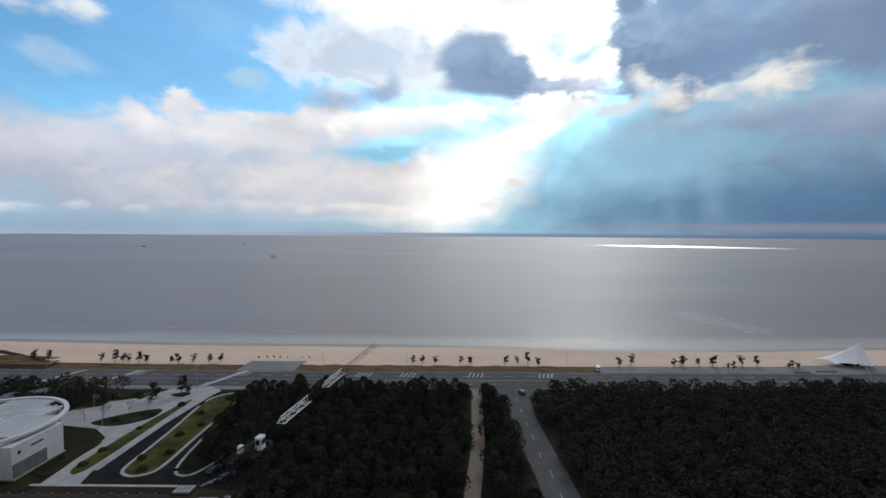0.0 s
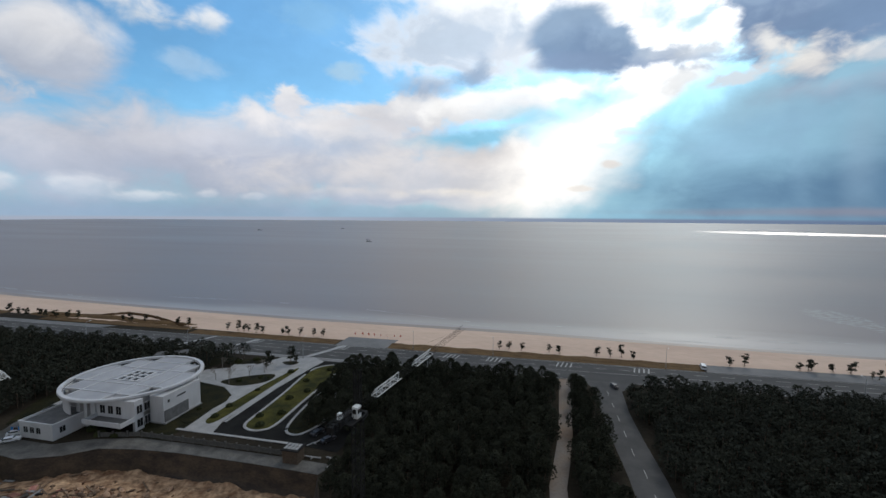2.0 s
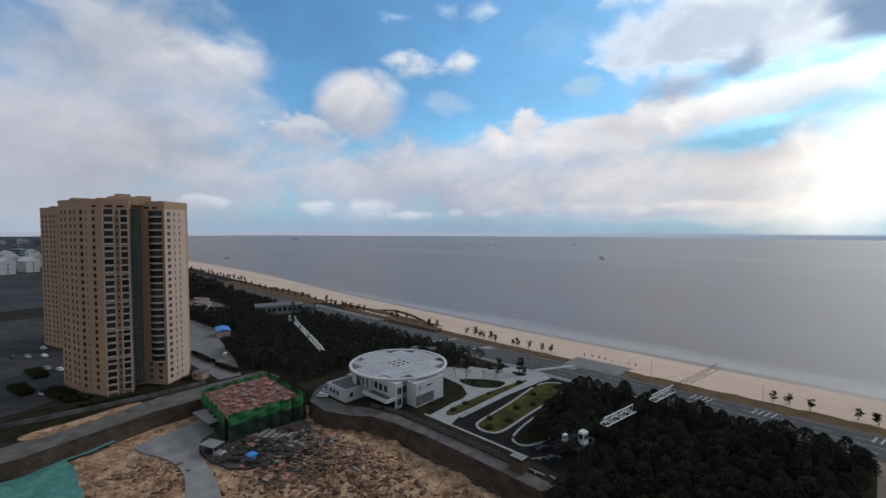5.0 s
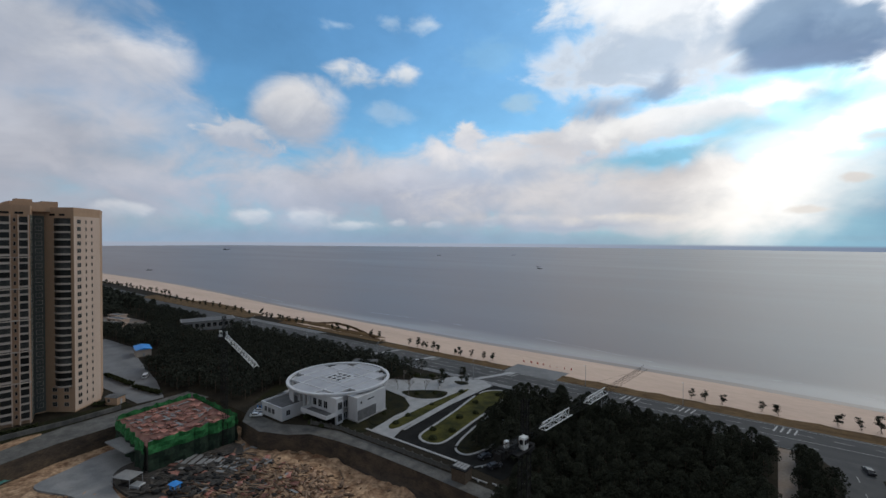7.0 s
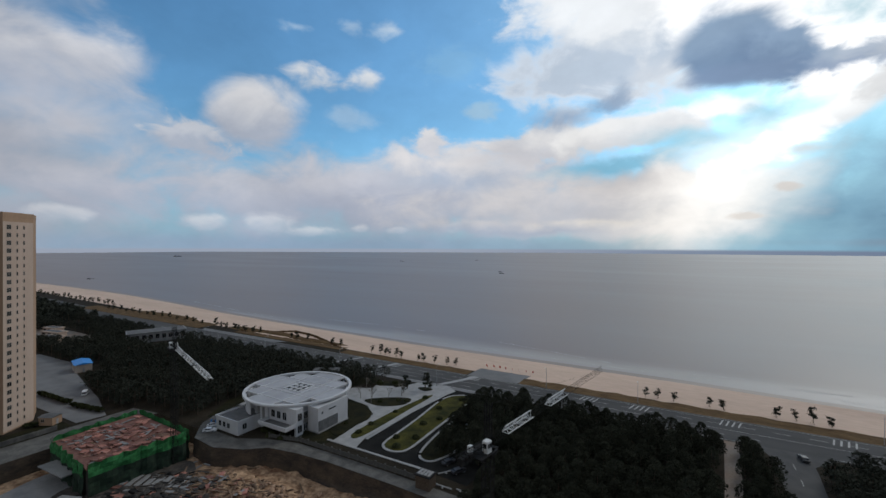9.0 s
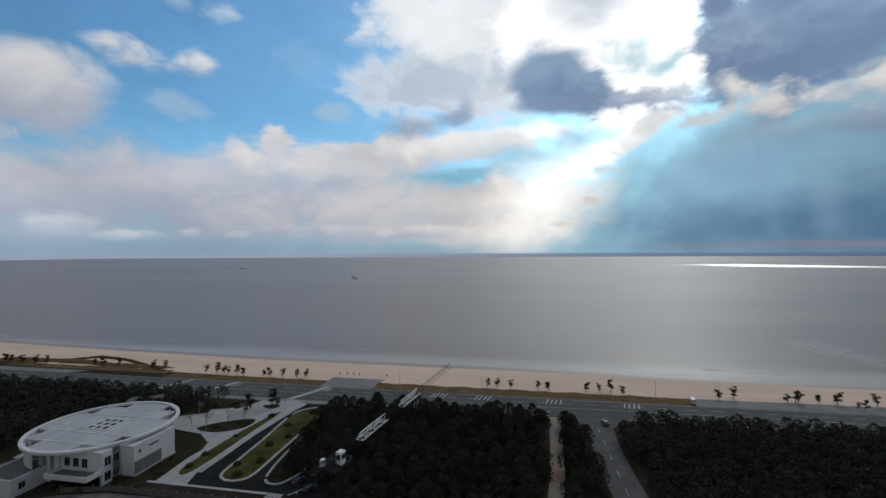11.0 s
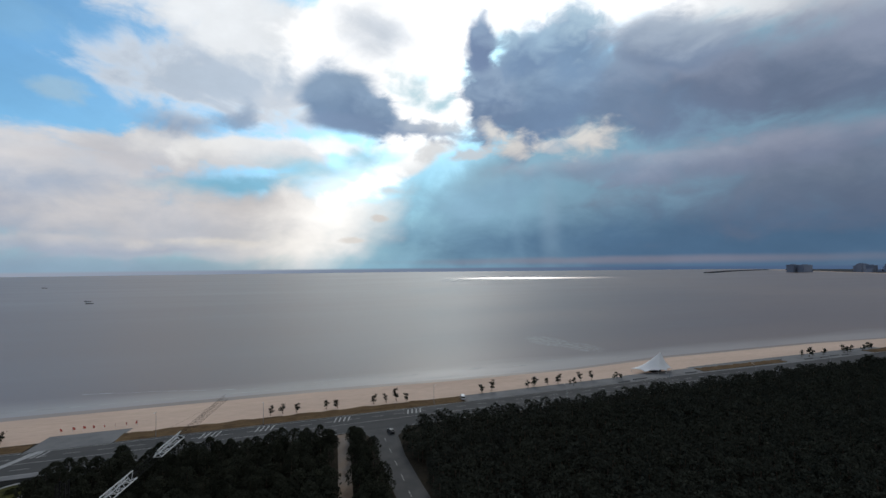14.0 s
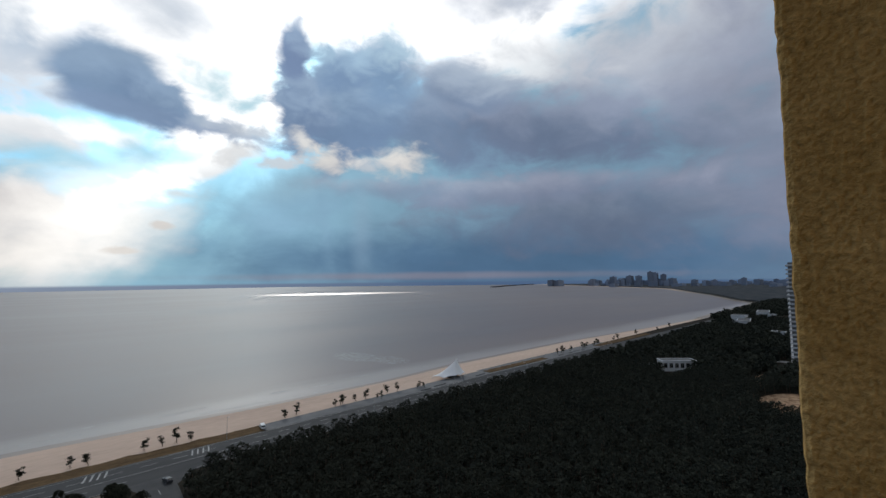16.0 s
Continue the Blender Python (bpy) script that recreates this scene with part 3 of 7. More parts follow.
def ribbon(bm, line, half, z, thick=0.0):
    """A strip along a line in plan, half its width to each side, flat or with so much thickness."""
    pts = [Vector(p) for p in line]
    rows = []
    for i, p in enumerate(pts):
        d = (pts[min(i + 1, len(pts) - 1)] - pts[max(i - 1, 0)]).normalized()
        s = Vector((-d.y, d.x)) * half
        rows.append((p - s, p + s))
    for (a, b), (c, d) in zip(rows, rows[1:]):
        q = [bm.verts.new((*k, z)) for k in (a, c, d, b)]
        bm.faces.new(q)
        if thick:
            for e, f in ((a, c), (d, b)):
                bm.faces.new([bm.verts.new((*e, z - thick)), bm.verts.new((*f, z - thick)), bm.verts.new((*f, z)), bm.verts.new((*e, z))])


def smooth_loop(poly, steps=5):
    """A closed outline rounded through its points."""
    out, n = [], len(poly)
    for i in range(n):
        a, b, c, d = (Vector(poly[(i + k) % n]) for k in (-1, 0, 1, 2))
        for j in range(steps):
            t = j / steps
            out.append(tuple(0.5 * ((2 * b) + (c - a) * t + (2 * a - 5 * b + 4 * c - d) * t * t + (3 * b - a - 3 * c + d) * t ** 3)))
    return out


def finish(bm, name, mat, bevel=0.0):
    if bevel:
        bmesh.ops.bevel(bm, geom=bm.edges[:], offset=bevel, segments=1, affect="EDGES", clamp_overlap=True)
    bmesh.ops.recalc_face_normals(bm, faces=bm.faces[:])
    me = bpy.data.meshes.new(name)
    bm.to_mesh(me)
    bm.free()
    for k in mat if isinstance(mat, (list, tuple)) else (mat,):
        me.materials.append(k)
    return me


def part(name, bm, mat, parent=None, label="", bevel=0.0):
    ob = new(name, finish(bm, name, mat, bevel))
    if parent:
        ob.parent = parent
    if label:
        ob["label"] = label
    return ob


def shared(name, mesh, parent, m, label=""):
    ob = new(name, mesh)
    ob.parent = parent
    ob.matrix_basis = m
    if label:
        ob["label"] = label
    return ob


def thing(name, label, category, at=(0, 0, 0), turn=0.0, group="", kind=""):
    ob = new(name)
    ob.empty_display_size = 0.2
    ob.matrix_basis = pose(*at, 0, 0, turn)
    return tagged(ob, label, category, group, kind)


def setting(name, build, mat, label, category, bevel=0.0):
    bm = bmesh.new()
    build(bm)
    ob = part(name, bm, mat, None, "", bevel)
    return tagged(ob, label, category, kind="structure")


# ---------------------------------------------------------------- sea, land, roads
SHORE = [(-4600, 700), (-2500, 480), (-1500, 345), (-1041, 300), (-745, 297), (-628, 290), (-484, 274), (-390, 262), (-267, 252), (-150, 246), (0, 245), (86, 240),
         (163, 238), (243, 246), (400, 246), (494, 238), (623, 228), (760, 222), (1022, 233), (1277, 245), (1426, 324), (1773, 474),
         (2676, 964), (3137, 1484), (4000, 2600), (4300, 2990)]
INNER = [(-4600, 640), (-2500, 430), (-1500, 300), (-1041, 245), (-745, 232), (-628, 226), (-484, 219), (-390, 213), (-267, 207), (-150, 203), (0, 203), (86, 204),
         (163, 206), (243, 207), (400, 208), (494, 210), (623, 212), (760, 211), (1022, 224), (1277, 236), (1426, 314), (1773, 462),
         (2676, 900), (3137, 1400), (4000, 2480), (4400, 2900)]
PIT = [(-172, -40), (-47, -40), (-47, 85), (-52, 93.5), (-71, 94), (-95, 94), (-107, 93), (-118, 91), (-124, 86), (-134, 82), (-146, 83), (-152, 88), (-180, 88), (-178, 40), (-169, 5)]
PIT_Z = -5.5


def build_sea(bm):
    xs = [-4900, -2500, -1200, -600, -300, -100, 0, 100, 300, 600, 1200, 2500, 4900]
    ys = [150, 260, 400, 700, 1200, 2200, 3500, 4990]
    g = [[bm.verts.new((x, y, -1.0)) for x in xs] for y in ys]
    for j in range(len(ys) - 1):
        for i in range(len(xs) - 1):
            bm.faces.new((g[j][i], g[j][i + 1], g[j + 1][i + 1], g[j + 1][i]))


def build_ground(bm):
    """The land from the back of the beach inland, open over the building pit."""
    outer = [bm.verts.new((x, y, 0)) for x, y in [*INNER, (4900, 2900), (4900, -3000), (-4900, -3000), (-4900, 640)]]
    inner = [bm.verts.new((x, y, 0)) for x, y in PIT]
    edges = [bm.edges.new((r[i], r[(i + 1) % len(r)])) for r in (outer, inner) for i in range(len(r))]
    bmesh.ops.triangle_fill(bm, edges=edges, use_beauty=True)
    hole = [f for f in bm.faces if (lambda c: -168 < c.x < -52 and -38 < c.y < 80)(f.calc_center_median())]
    bmesh.ops.delete(bm, geom=hole, context="FACES_ONLY")


def build_beach(bm):
    """Dry sand that dips to the water's edge, with small humps."""
    cols = []
    rnd = random.Random(3)
    fine = []
    for (a, b), (c, d) in zip(zip(INNER, SHORE), zip(INNER[1:], SHORE[1:])):
        k = max(1, min(14, int((Vector(c) - Vector(a)).length / 9))) if abs(a[0]) < 700 else 1
        fine += [(Vector(a).lerp(c, i / k), Vector(b).lerp(d, i / k)) for i in range(k)]
    fine.append((Vector(INNER[-1]), Vector(SHORE[-1])))
    for a, b in fine:
        col = []
        for t in (0, 0.1, 0.25, 0.4, 0.55, 0.7, 0.85):
            p = a.lerp(b, t)
            z = -1.0 * t ** 1.5 + 0.02 + (rnd.uniform(-0.06, 0.1) if 0 < t < 0.8 else 0)
            col.append(bm.verts.new((*p, z)))
        cols.append(col)
    for m, n in zip(cols, cols[1:]):
        for i in range(6):
            bm.faces.new((m[i], n[i], n[i + 1], m[i + 1]))


def build_wet(bm):
    """Wet sand under the swash."""
    for (a, b), (c, d) in zip(zip(INNER, SHORE), zip(INNER[1:], SHORE[1:])):
        a, b, c, d = Vector(a), Vector(b), Vector(c), Vector(d)
        q = [a.lerp(b, 0.85), c.lerp(d, 0.85), c.lerp(d, 1.0), a.lerp(b, 1.0)]
        z = (-0.764, -0.764, -0.99, -0.99)
        bm.faces.new([bm.verts.new((*p, h)) for p, h in zip(q, z)])
        q = [b, d, c.lerp(d, 1.5), a.lerp(b, 1.5)]
        bm.faces.new([bm.verts.new((*p, h)) for p, h in zip(q, (-0.99, -0.99, -2.2, -2.2))])


setting("sea", build_sea, M["sea"], "calm silty grey sea reaching to the horizon", "sea")
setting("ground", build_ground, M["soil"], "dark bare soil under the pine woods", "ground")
setting("beach", build_beach, M["sand"], "wide pale sandy beach along the sea", "beach")
setting("far_beach", lambda bm: ribbon(bm, [(760, 217), (1022, 228), (1277, 240), (1426, 318), (1773, 466), (2676, 932)], 7, 0.1), M["far_sand"], "grey shingle along the far shore", "beach")


def build_surf(bm):
    """Broken low lines of foam off the beach."""
    r = random.Random(6)
    for pts, w in (([(-11, 257), (27, 263), (49, 255), (75, 257)], 0.5), ([(101, 260), (121, 257), (141, 255.5)], 1.1), ([(150, 262), (180, 260), (221, 252)], 0.5), ([(-286, 284), (-227, 286), (-179, 284)], 0.7),
                   ([(-114, 278), (-82, 271), (-29, 258), (22, 250)], 0.5), ([(-519, 293), (-387, 272), (-300, 262)], 0.9), ([(-161, 255), (-83, 253), (-4, 251)], 0.5), ([(-240, 262), (-150, 256)], 0.4), ([(60, 246), (120, 243), (170, 243)], 0.5)):
        for a, b in zip(pts, pts[1:]):
            a, b = Vector(a), Vector(b)
            n = max(2, int((b - a).length / 7))
            for k in range(n):
                if r.random() < 0.72:
                    p, q = a.lerp(b, k / n), a.lerp(b, (k + 0.95) / n)
                    j = Vector((0, r.uniform(-0.5, 0.5)))
                    ribbon(bm, [tuple(p + j), tuple(p.lerp(q, 0.5) + j * 1.5), tuple(q + j)], w * r.uniform(0.4, 1.1), -0.97)


setting("surf", build_surf, M["foam"], "thin broken lines of foam near the beach", "surf")
setting("wet_sand", build_wet, M["wet_sand"], "darker wet sand at the water's edge", "sand")

ROAD = [(-4300, 585), (-2500, 405), (-1500, 270), (-1041, 222), (-749, 203), (-600, 197), (-480, 190), (-370, 184.5), (-200, 183.5), (0, 183.5), (300, 187), (480, 187), (640, 186), (900, 190), (1277, 205)]
setting("road", lambda bm: ribbon(bm, ROAD, 10.5, 0.05), M["asphalt"], "straight grey asphalt coast road with worn lane markings", "road")
BRANCH = [(30, 20), (29.8, 110), (28.9, 130), (28.6, 148), (29.5, 160), (30, 173.5)]
setting("side_road", lambda bm: (ribbon(bm, BRANCH, 4.6, 0.054), sheet(bm, [(21, 174), (25, 164), (33, 164), (37, 168), (42, 174)], 0.058)), M["side_asphalt"],
        "two-lane asphalt side road through the pine wood", "road")
setting("footpath", lambda bm: ribbon(bm, [(7, 60), (7.5, 102), (9, 112), (11, 127), (12, 140), (14, 174)], 2.1, 0.05), M["path_earth"], "straight pale sandy track between the pines", "path")
setting("promenade", lambda bm: (sheet(bm, [(-97, 194), (-70, 194), (-68, 209), (-96, 209)], 0.062), sheet(bm, [(74, 194.6), (178, 195.5), (178, 206.5), (74, 204)], 0.062),
                                 ribbon(bm, [(178, 202), (230, 203), (320, 203), (420, 204)], 6.0, 0.062), ribbon(bm, [(230, 208.5), (300, 210), (420, 211)], 2.5, 0.068)),
        M["pale_paving"], "grey paved promenade between road and beach", "pavement")
setting("bus_bay", lambda bm: (sheet(bm, [(-330, 193.6), (-245, 193.6), (-238, 199), (-335, 199)], 0.064), sheet(bm, [(-190, 171), (-60, 171), (-56, 174.6), (-195, 174.6)], 0.064)),
        M["pale_paving"], "pale paved lay-by along the coast road", "pavement")


def verge(bm, x0, x1, y0, y1, z=0.14, n=30):
    top = [(x0 + (x1 - x0) * i / n, y1 + 0.7 * math.sin(i * 2.3) + 0.4 * math.sin(i * 5.1)) for i in range(n, -1, -1)]
    prism(bm, [(x0, y0), (x1, y0), *top], 0.0, z)


setting("verge", lambda bm: (verge(bm, -186, -97.5, 194.6, 202.5), verge(bm, -69.5, 73.5, 194.6, 203.5)), M["dry_grass"], "brown dry winter grass verge beside the beach", "verge")
setting("verge_far", lambda bm: (verge(bm, 232, 305, 199.5, 206.5, 0.3), verge(bm, 395, 520, 199, 207, 0.2), verge(bm, -560, -340, 196, 214, 0.2), verge(bm, -300, -190, 200.5, 207, 0.2)),
        M["dry_grass"], "yellowed grass beds along the promenade", "verge")


def build_dune(bm):
    for k, (x, y, rx, ry, h) in enumerate(((-225, 211, 30, 4.0, 1.0), (-262, 214, 22, 4.5, 1.2), (-300, 213, 26, 6, 1.0), (-430, 216, 60, 8, 1.0))):
        rnd = random.Random(k)
        ring = [[bm.verts.new((x + rx * s * math.cos(a) * (1 + 0.1 * math.sin(3 * a + k)), y + ry * s * math.sin(a), h * (1 - s * s) + rnd.uniform(0, 0.15) * (s < 1) - 0.1 * (s == 1)))
                 for a in (2 * math.pi * i / 24 for i in range(24))] for s in (1.0, 0.75, 0.45, 0.15)]
        for p, q in zip(ring, ring[1:]):
            for i in range(24):
                bm.faces.new((p[i], p[(i + 1) % 24], q[(i + 1) % 24], q[i]))
        bm.faces.new(ring[-1])


def build_ridge(bm):
    """A low bank of brown brush that winds along the back of the beach."""
    line = [(-300.2, 207.9), (-287.4, 213.4), (-271.4, 217.4), (-259.9, 226.0), (-235.0, 221.5), (-210.9, 211.7), (-196.3, 206.1)]
    rnd = random.Random(9)
    pts = [Vector(a).lerp(b, i / 6) for a, b in zip(line, line[1:]) for i in range(6)]
    rows = [[bm.verts.new((p.x, p.y + o * rnd.uniform(0.8, 1.2), z * rnd.uniform(0.8, 1.3))) for o, z in ((-1.4, 0.0), (-0.8, 0.7), (0.0, 1.0), (0.8, 0.7), (1.4, 0.0))] for p in pts]
    for a, b in zip(rows, rows[1:]):
        for i in range(4):
            bm.faces.new((a[i], b[i], b[i + 1], a[i + 1]))


setting("brush_bank", build_ridge, M["brush"], "winding bank of brown winter brush behind the beach", "bank")
setting("dune", build_dune, M["dry_grass"], "low grassy dune mounds at the back of the beach", "dune")

marks = thing("road_marking", "worn white road markings on the grey asphalt", "road marking", kind="structure")


def dash_mesh(w, l, name="dash"):
    bm = bmesh.new()
    box(bm, -w / 2, w / 2, -l / 2, l / 2, 0, 0.006)
    return finish(bm, name, M["line_paint"])


dash = dash_mesh(0.22, 5.0)
stripe = dash_mesh(0.55, 5.5, "stripe")
for y in (178.6, 188.6):
    for x in range(-330, 260, 10):
        if not (-4 < x - 30 < 14 and y < 180):
            dy = 0 if x < 0 else 3.5 * x / 300
            shared("dash", dash, marks, pose(x, y + dy, 0.056, 0, 0, 90))
for k in range(15):
    shared("dash", dash_mesh(0.18, 3.6) if k == 0 else bpy.data.meshes["dash.001"], marks, pose(29.8 - (0.9 if k > 2 else 0.0), 92 + k * 5.05 * 2 - 0.0, 0.062, 0, 0, 0)) if k < 8 else None
for x in (-36, -16, 15, 47, -140, -92):
    for k in range(4):
        shared("stripe", stripe, marks, pose(x + k * 1.9 - 2.8, 190.2, 0.058, 0, 0, -14))
for name, pts in (("edge_line", [(-370, 193.6), (0, 193.2), (200, 195.4)]), ("edge_line", [(-370, 174.2), (0, 174.1), (16, 174.2)]), ("edge_line", [(42, 174.6), (200, 176.6), (300, 177.4)]),
                  ("centre_line", [(-370, 183.9), (0, 183.5), (300, 187)])):
    bm = bmesh.new()
    ribbon(bm, pts, 0.1, 0.066)
    part(name, bm, M["line_paint"], marks)

setting("crossing", lambda bm: (ribbon(bm, [(-103, 172), (-97, 183), (-91, 195)], 1.3, 0.06), ribbon(bm, [(-150, 173), (-140, 194)], 1.2, 0.06), ribbon(bm, [(-176, 173), (-166, 194)], 1.0, 0.06)), M["paving"], "pale worn pedestrian crossing over the road", "crossing")

# kerbs along the coast road
kerb = thing("kerb", "low pale concrete kerb along the coast road", "kerb", kind="structure")
for pts in ([(-186, 194.4), (-97.5, 194.3)], [(-69.5, 194.2), (73.5, 194.4)], [(74, 194.5), (178, 195.6)]):
    bm = bmesh.new()
    ribbon(bm, pts, 0.18, 0.18, 0.18)
    part("kerb_run", bm, M["pale_paving"], kerb)

# ---------------------------------------------------------------- building pit
def pit_height(x, y):
    n = noise.noise(Vector((x * 0.08, y * 0.08, 3.0))) * 1.3 + noise.noise(Vector((x * 0.25, y * 0.25, 7.0))) * 0.6 + noise.noise(Vector((x * 0.7, y * 0.7, 1.0))) * 0.6 + noise.noise(Vector((x * 0.33 + y * 0.2, y * 0.45, 5.0))) * 0.7
    rough = min(1.0, max(0.0, (x + 150) / 22)) if y > 20 else 0.6
    bank = 2.4 * math.exp(-((x + 112) / 16) ** 2 - ((y - 76) / 7) ** 2)
    return PIT_Z + n * rough * 0.9 + bank


def build_pit_floor(bm):
    xs = [-186 + 0.9 * i for i in range(160)]
    ys = [-42 + 0.9 * i for i in range(150)]
    g = [[bm.verts.new((x, y, pit_height(x, y))) for x in xs] for y in ys]
    for j in range(len(ys) - 1):
        for i in range(len(xs) - 1):
            f = bm.faces.new((g[j][i], g[j][i + 1], g[j + 1][i + 1], g[j + 1][i]))
            f.smooth = True


def build_pit_wall(bm):
    n = len(PIT)
    c = Vector((-110, 40))
    for i in range(n):
        a, b = Vector(PIT[i]), Vector(PIT[(i + 1) % n])
        k = max(1, int((b - a).length / 3))
        for j in range(k):
            p, q = a.lerp(b, j / k), a.lerp(b, (j + 1) / k)
            pi, qi = p + (c - p).normalized() * 1.6, q + (c - q).normalized() * 1.6
            bm.faces.new([bm.verts.new(v) for v in ((*p, 0.05), (*q, 0.05), (*q.lerp(qi, 0.3), -2.2), (*p.lerp(pi, 0.3), -2.2))])
            bm.faces.new([bm.verts.new(v) for v in ((*p.lerp(pi, 0.3), -2.2), (*q.lerp(qi, 0.3), -2.2), (*qi, -7.5), (*pi, -7.5))])


setting("pit_floor", build_pit_floor, M["ochre_earth"], "dug-up ochre earth of a building site", "earth")
setting("pit_wall", build_pit_wall, M["shotcrete"], "rough sprayed concrete walls of the building pit", "wall")
setting("apron", lambda bm: (prism(bm, [(-52, 93.6), (-50, 98.3), (-72, 98.8), (-95, 98.8), (-112, 98.3), (-124, 95), (-133, 90), (-146, 90), (-150, 94), (-156, 110), (-161, 110), (-156, 92), (-152, 88.2),
                             (-146, 83.2), (-134, 82.2), (-124, 86.2), (-118, 91.2), (-107, 93.2), (-95, 94.2), (-71, 94.2)], 0.0, 0.1),), M["old_concrete"],
        "stained concrete apron on top of the pit's edge", "pavement")
setting("site_road", lambda bm: (prism(bm, [(-169.2, 4), (-178.2, 40), (-180.2, 88), (-194, 86), (-192, 45), (-182, 6), (-176, -40), (-172.2, -40)], 0.0, 0.12),), M["old_concrete"],
        "grey concrete site road along the pit", "road")
setting("yard_slab", lambda bm: (prism(bm, smooth_loop([(-163, 31), (-167, 38), (-171, 54), (-156, 53), (-149, 45), (-132, 43), (-115, 40), (-108, 34), (-119, 33), (-136, 37), (-149, 36)], 4), PIT_Z - 2, PIT_Z + 0.55),),
        M["concrete"], "smooth pale concrete slab in the pit", "slab")
setting("mud", lambda bm: (prism(bm, smooth_loop([(-156, 52), (-148, 45), (-130, 47), (-122, 58), (-126, 70), (-140, 79), (-150, 70)], 5), PIT_Z - 2, PIT_Z + 0.75),), M["mud"], "dark trodden mud between stacks of material", "mud")


def build_tarp(bm):
    for a, b, c, d in (((-172, 15), (-138, 16), (-122, -36), (-176, -36)), ((-175.5, 7), (-169, 13), (-171, 27), (-175, 27))):
        n = 26
        g = []
        for j in range(n + 1):
            row = []
            for i in range(n + 1):
                p = Vector(a).lerp(b, i / n).lerp(Vector(d).lerp(c, i / n), j / n)
                p += Vector((noise.noise(Vector((p.x * 0.15, p.y * 0.15, 4))), noise.noise(Vector((p.x * 0.15, p.y * 0.15, 8))))) * 1.6
                row.append(bm.verts.new((*p, PIT_Z + 1.0 + 0.8 * noise.noise(Vector((p.x * 0.12, p.y * 0.12, 9))) + 0.3 * noise.noise(Vector((p.x * 0.5, p.y * 0.5, 2))))))
            g.append(row)
        for j in range(n):
            for i in range(n):
                bm.faces.new((g[j][i], g[j][i + 1], g[j + 1][i + 1], g[j + 1][i])).smooth = True


setting("ground_net", build_tarp, M["teal_net"], "teal dust netting spread over bare earth", "netting")

# ---------------------------------------------------------------- grounds of the villa
setting("plaza", lambda bm: (prism(bm, [(-138, 140), (-134, 150), (-126, 154), (-129, 165), (-117, 160), (-112, 171), (-97, 174), (-90.5, 170), (-92, 160), (-94.6, 140), (-95.2, 112), (-93, 104.8), (-103.5, 104.8), (-104, 112), (-106, 130), (-114, 136), (-126, 138)], 0.0, 0.12),),
        M["paving"], "white stone paving of the villa's forecourt", "pavement")
setting("driveway", lambda bm: (prism(bm, [(-93.6, 105.2), (-66, 105.2), (-52, 104), (-50, 118), (-62, 122), (-74, 150), (-76, 172.8), (-92, 172.8), (-92.4, 160), (-93.9, 140), (-94.4, 112)], 0.0, 0.06),),
        M["drive_asphalt"], "black asphalt driveway with a turning loop", "driveway")
setting("garden_ground", lambda bm: (prism(bm, [(-170, 112), (-160, 96), (-148, 96), (-134, 99), (-103.8, 99), (-104, 112), (-107, 131), (-116, 137), (-140, 140), (-136, 150), (-131, 166), (-140, 168), (-165, 150)], 0.0, 0.05),),
        M["dark_grass"], "dull dark lawn round the white villa", "lawn")


def lawn(name, poly, mat, label, kerb_at=None, z=0.2):
    loop = smooth_loop(poly)
    bm = bmesh.new()
    prism(bm, loop, 0.0, z)
    ob = tagged(part(name, bm, mat), label, "lawn", kind="structure")
    if kerb_at:
        bm = bmesh.new()
        ribbon(bm, [*loop, loop[0], loop[1]], kerb_at, z + 0.06, 0.2)
        part("kerb_ring", bm, M["paving"], ob, "white stone kerb")
    return ob


lawn("lawn", [(-105.5, 128), (-116, 134), (-120, 127), (-112, 113), (-105.2, 109), (-104.8, 118)], M["dark_grass"], "dark olive lawn bed edged by white paving")
lawn("lawn", [(-119, 140), (-113, 147), (-103, 151.5), (-101.5, 144), (-109.5, 138)], M["dark_grass"], "dark green lawn bed in white paving")
lawn("lawn", [(-101.5, 124), (-100.6, 140), (-98, 158), (-96.4, 158), (-96.6, 140), (-97, 113), (-101, 112)], M["grass"], "narrow olive lawn beside the driveway")
lawn("lawn", [(-90.5, 158), (-88.6, 135), (-87.8, 121), (-87.2, 112.5), (-84, 109.6), (-80, 110), (-77.6, 114), (-78, 130), (-78.4, 150), (-80, 165), (-86, 166)], M["grass"],
     "yellow-green lawn island in the driveway loop", 0.45)
lawn("lawn", [(-73, 113), (-69.5, 109.8), (-66, 112), (-64, 122), (-70, 140), (-75.4, 142), (-75, 125)], M["dark_grass"], "dark planted bed beside the driveway", 0.4)
lawn("lawn", [(-108, 165), (-104, 167.6), (-100.6, 166), (-103, 162.6)], M["dark_grass"], "small round planted bed on the plaza")
lawn("lawn", [(-133, 160), (-124, 166), (-116, 168), (-118, 162), (-127, 158)], M["dark_grass"], "dark planted bed at the forecourt's edge")
setting("garden_path", lambda bm: (ribbon(bm, [(-133 + 27.5 * math.cos(a), 117 + 27.5 * math.sin(a)) for a in (radians(105 + 8 * i) for i in range(17))], 1.3, 0.1),
                                   ribbon(bm, [(-93.9 - 0.4, 112), (-94.2, 140), (-91.6, 168)], 0.5, 0.2, 0.2), ribbon(bm, [(-105.6, 105.2), (-66.5, 105.2)], 0.45, 0.22, 0.2)),
        M["paving"], "curved white stone garden path and edging", "path")
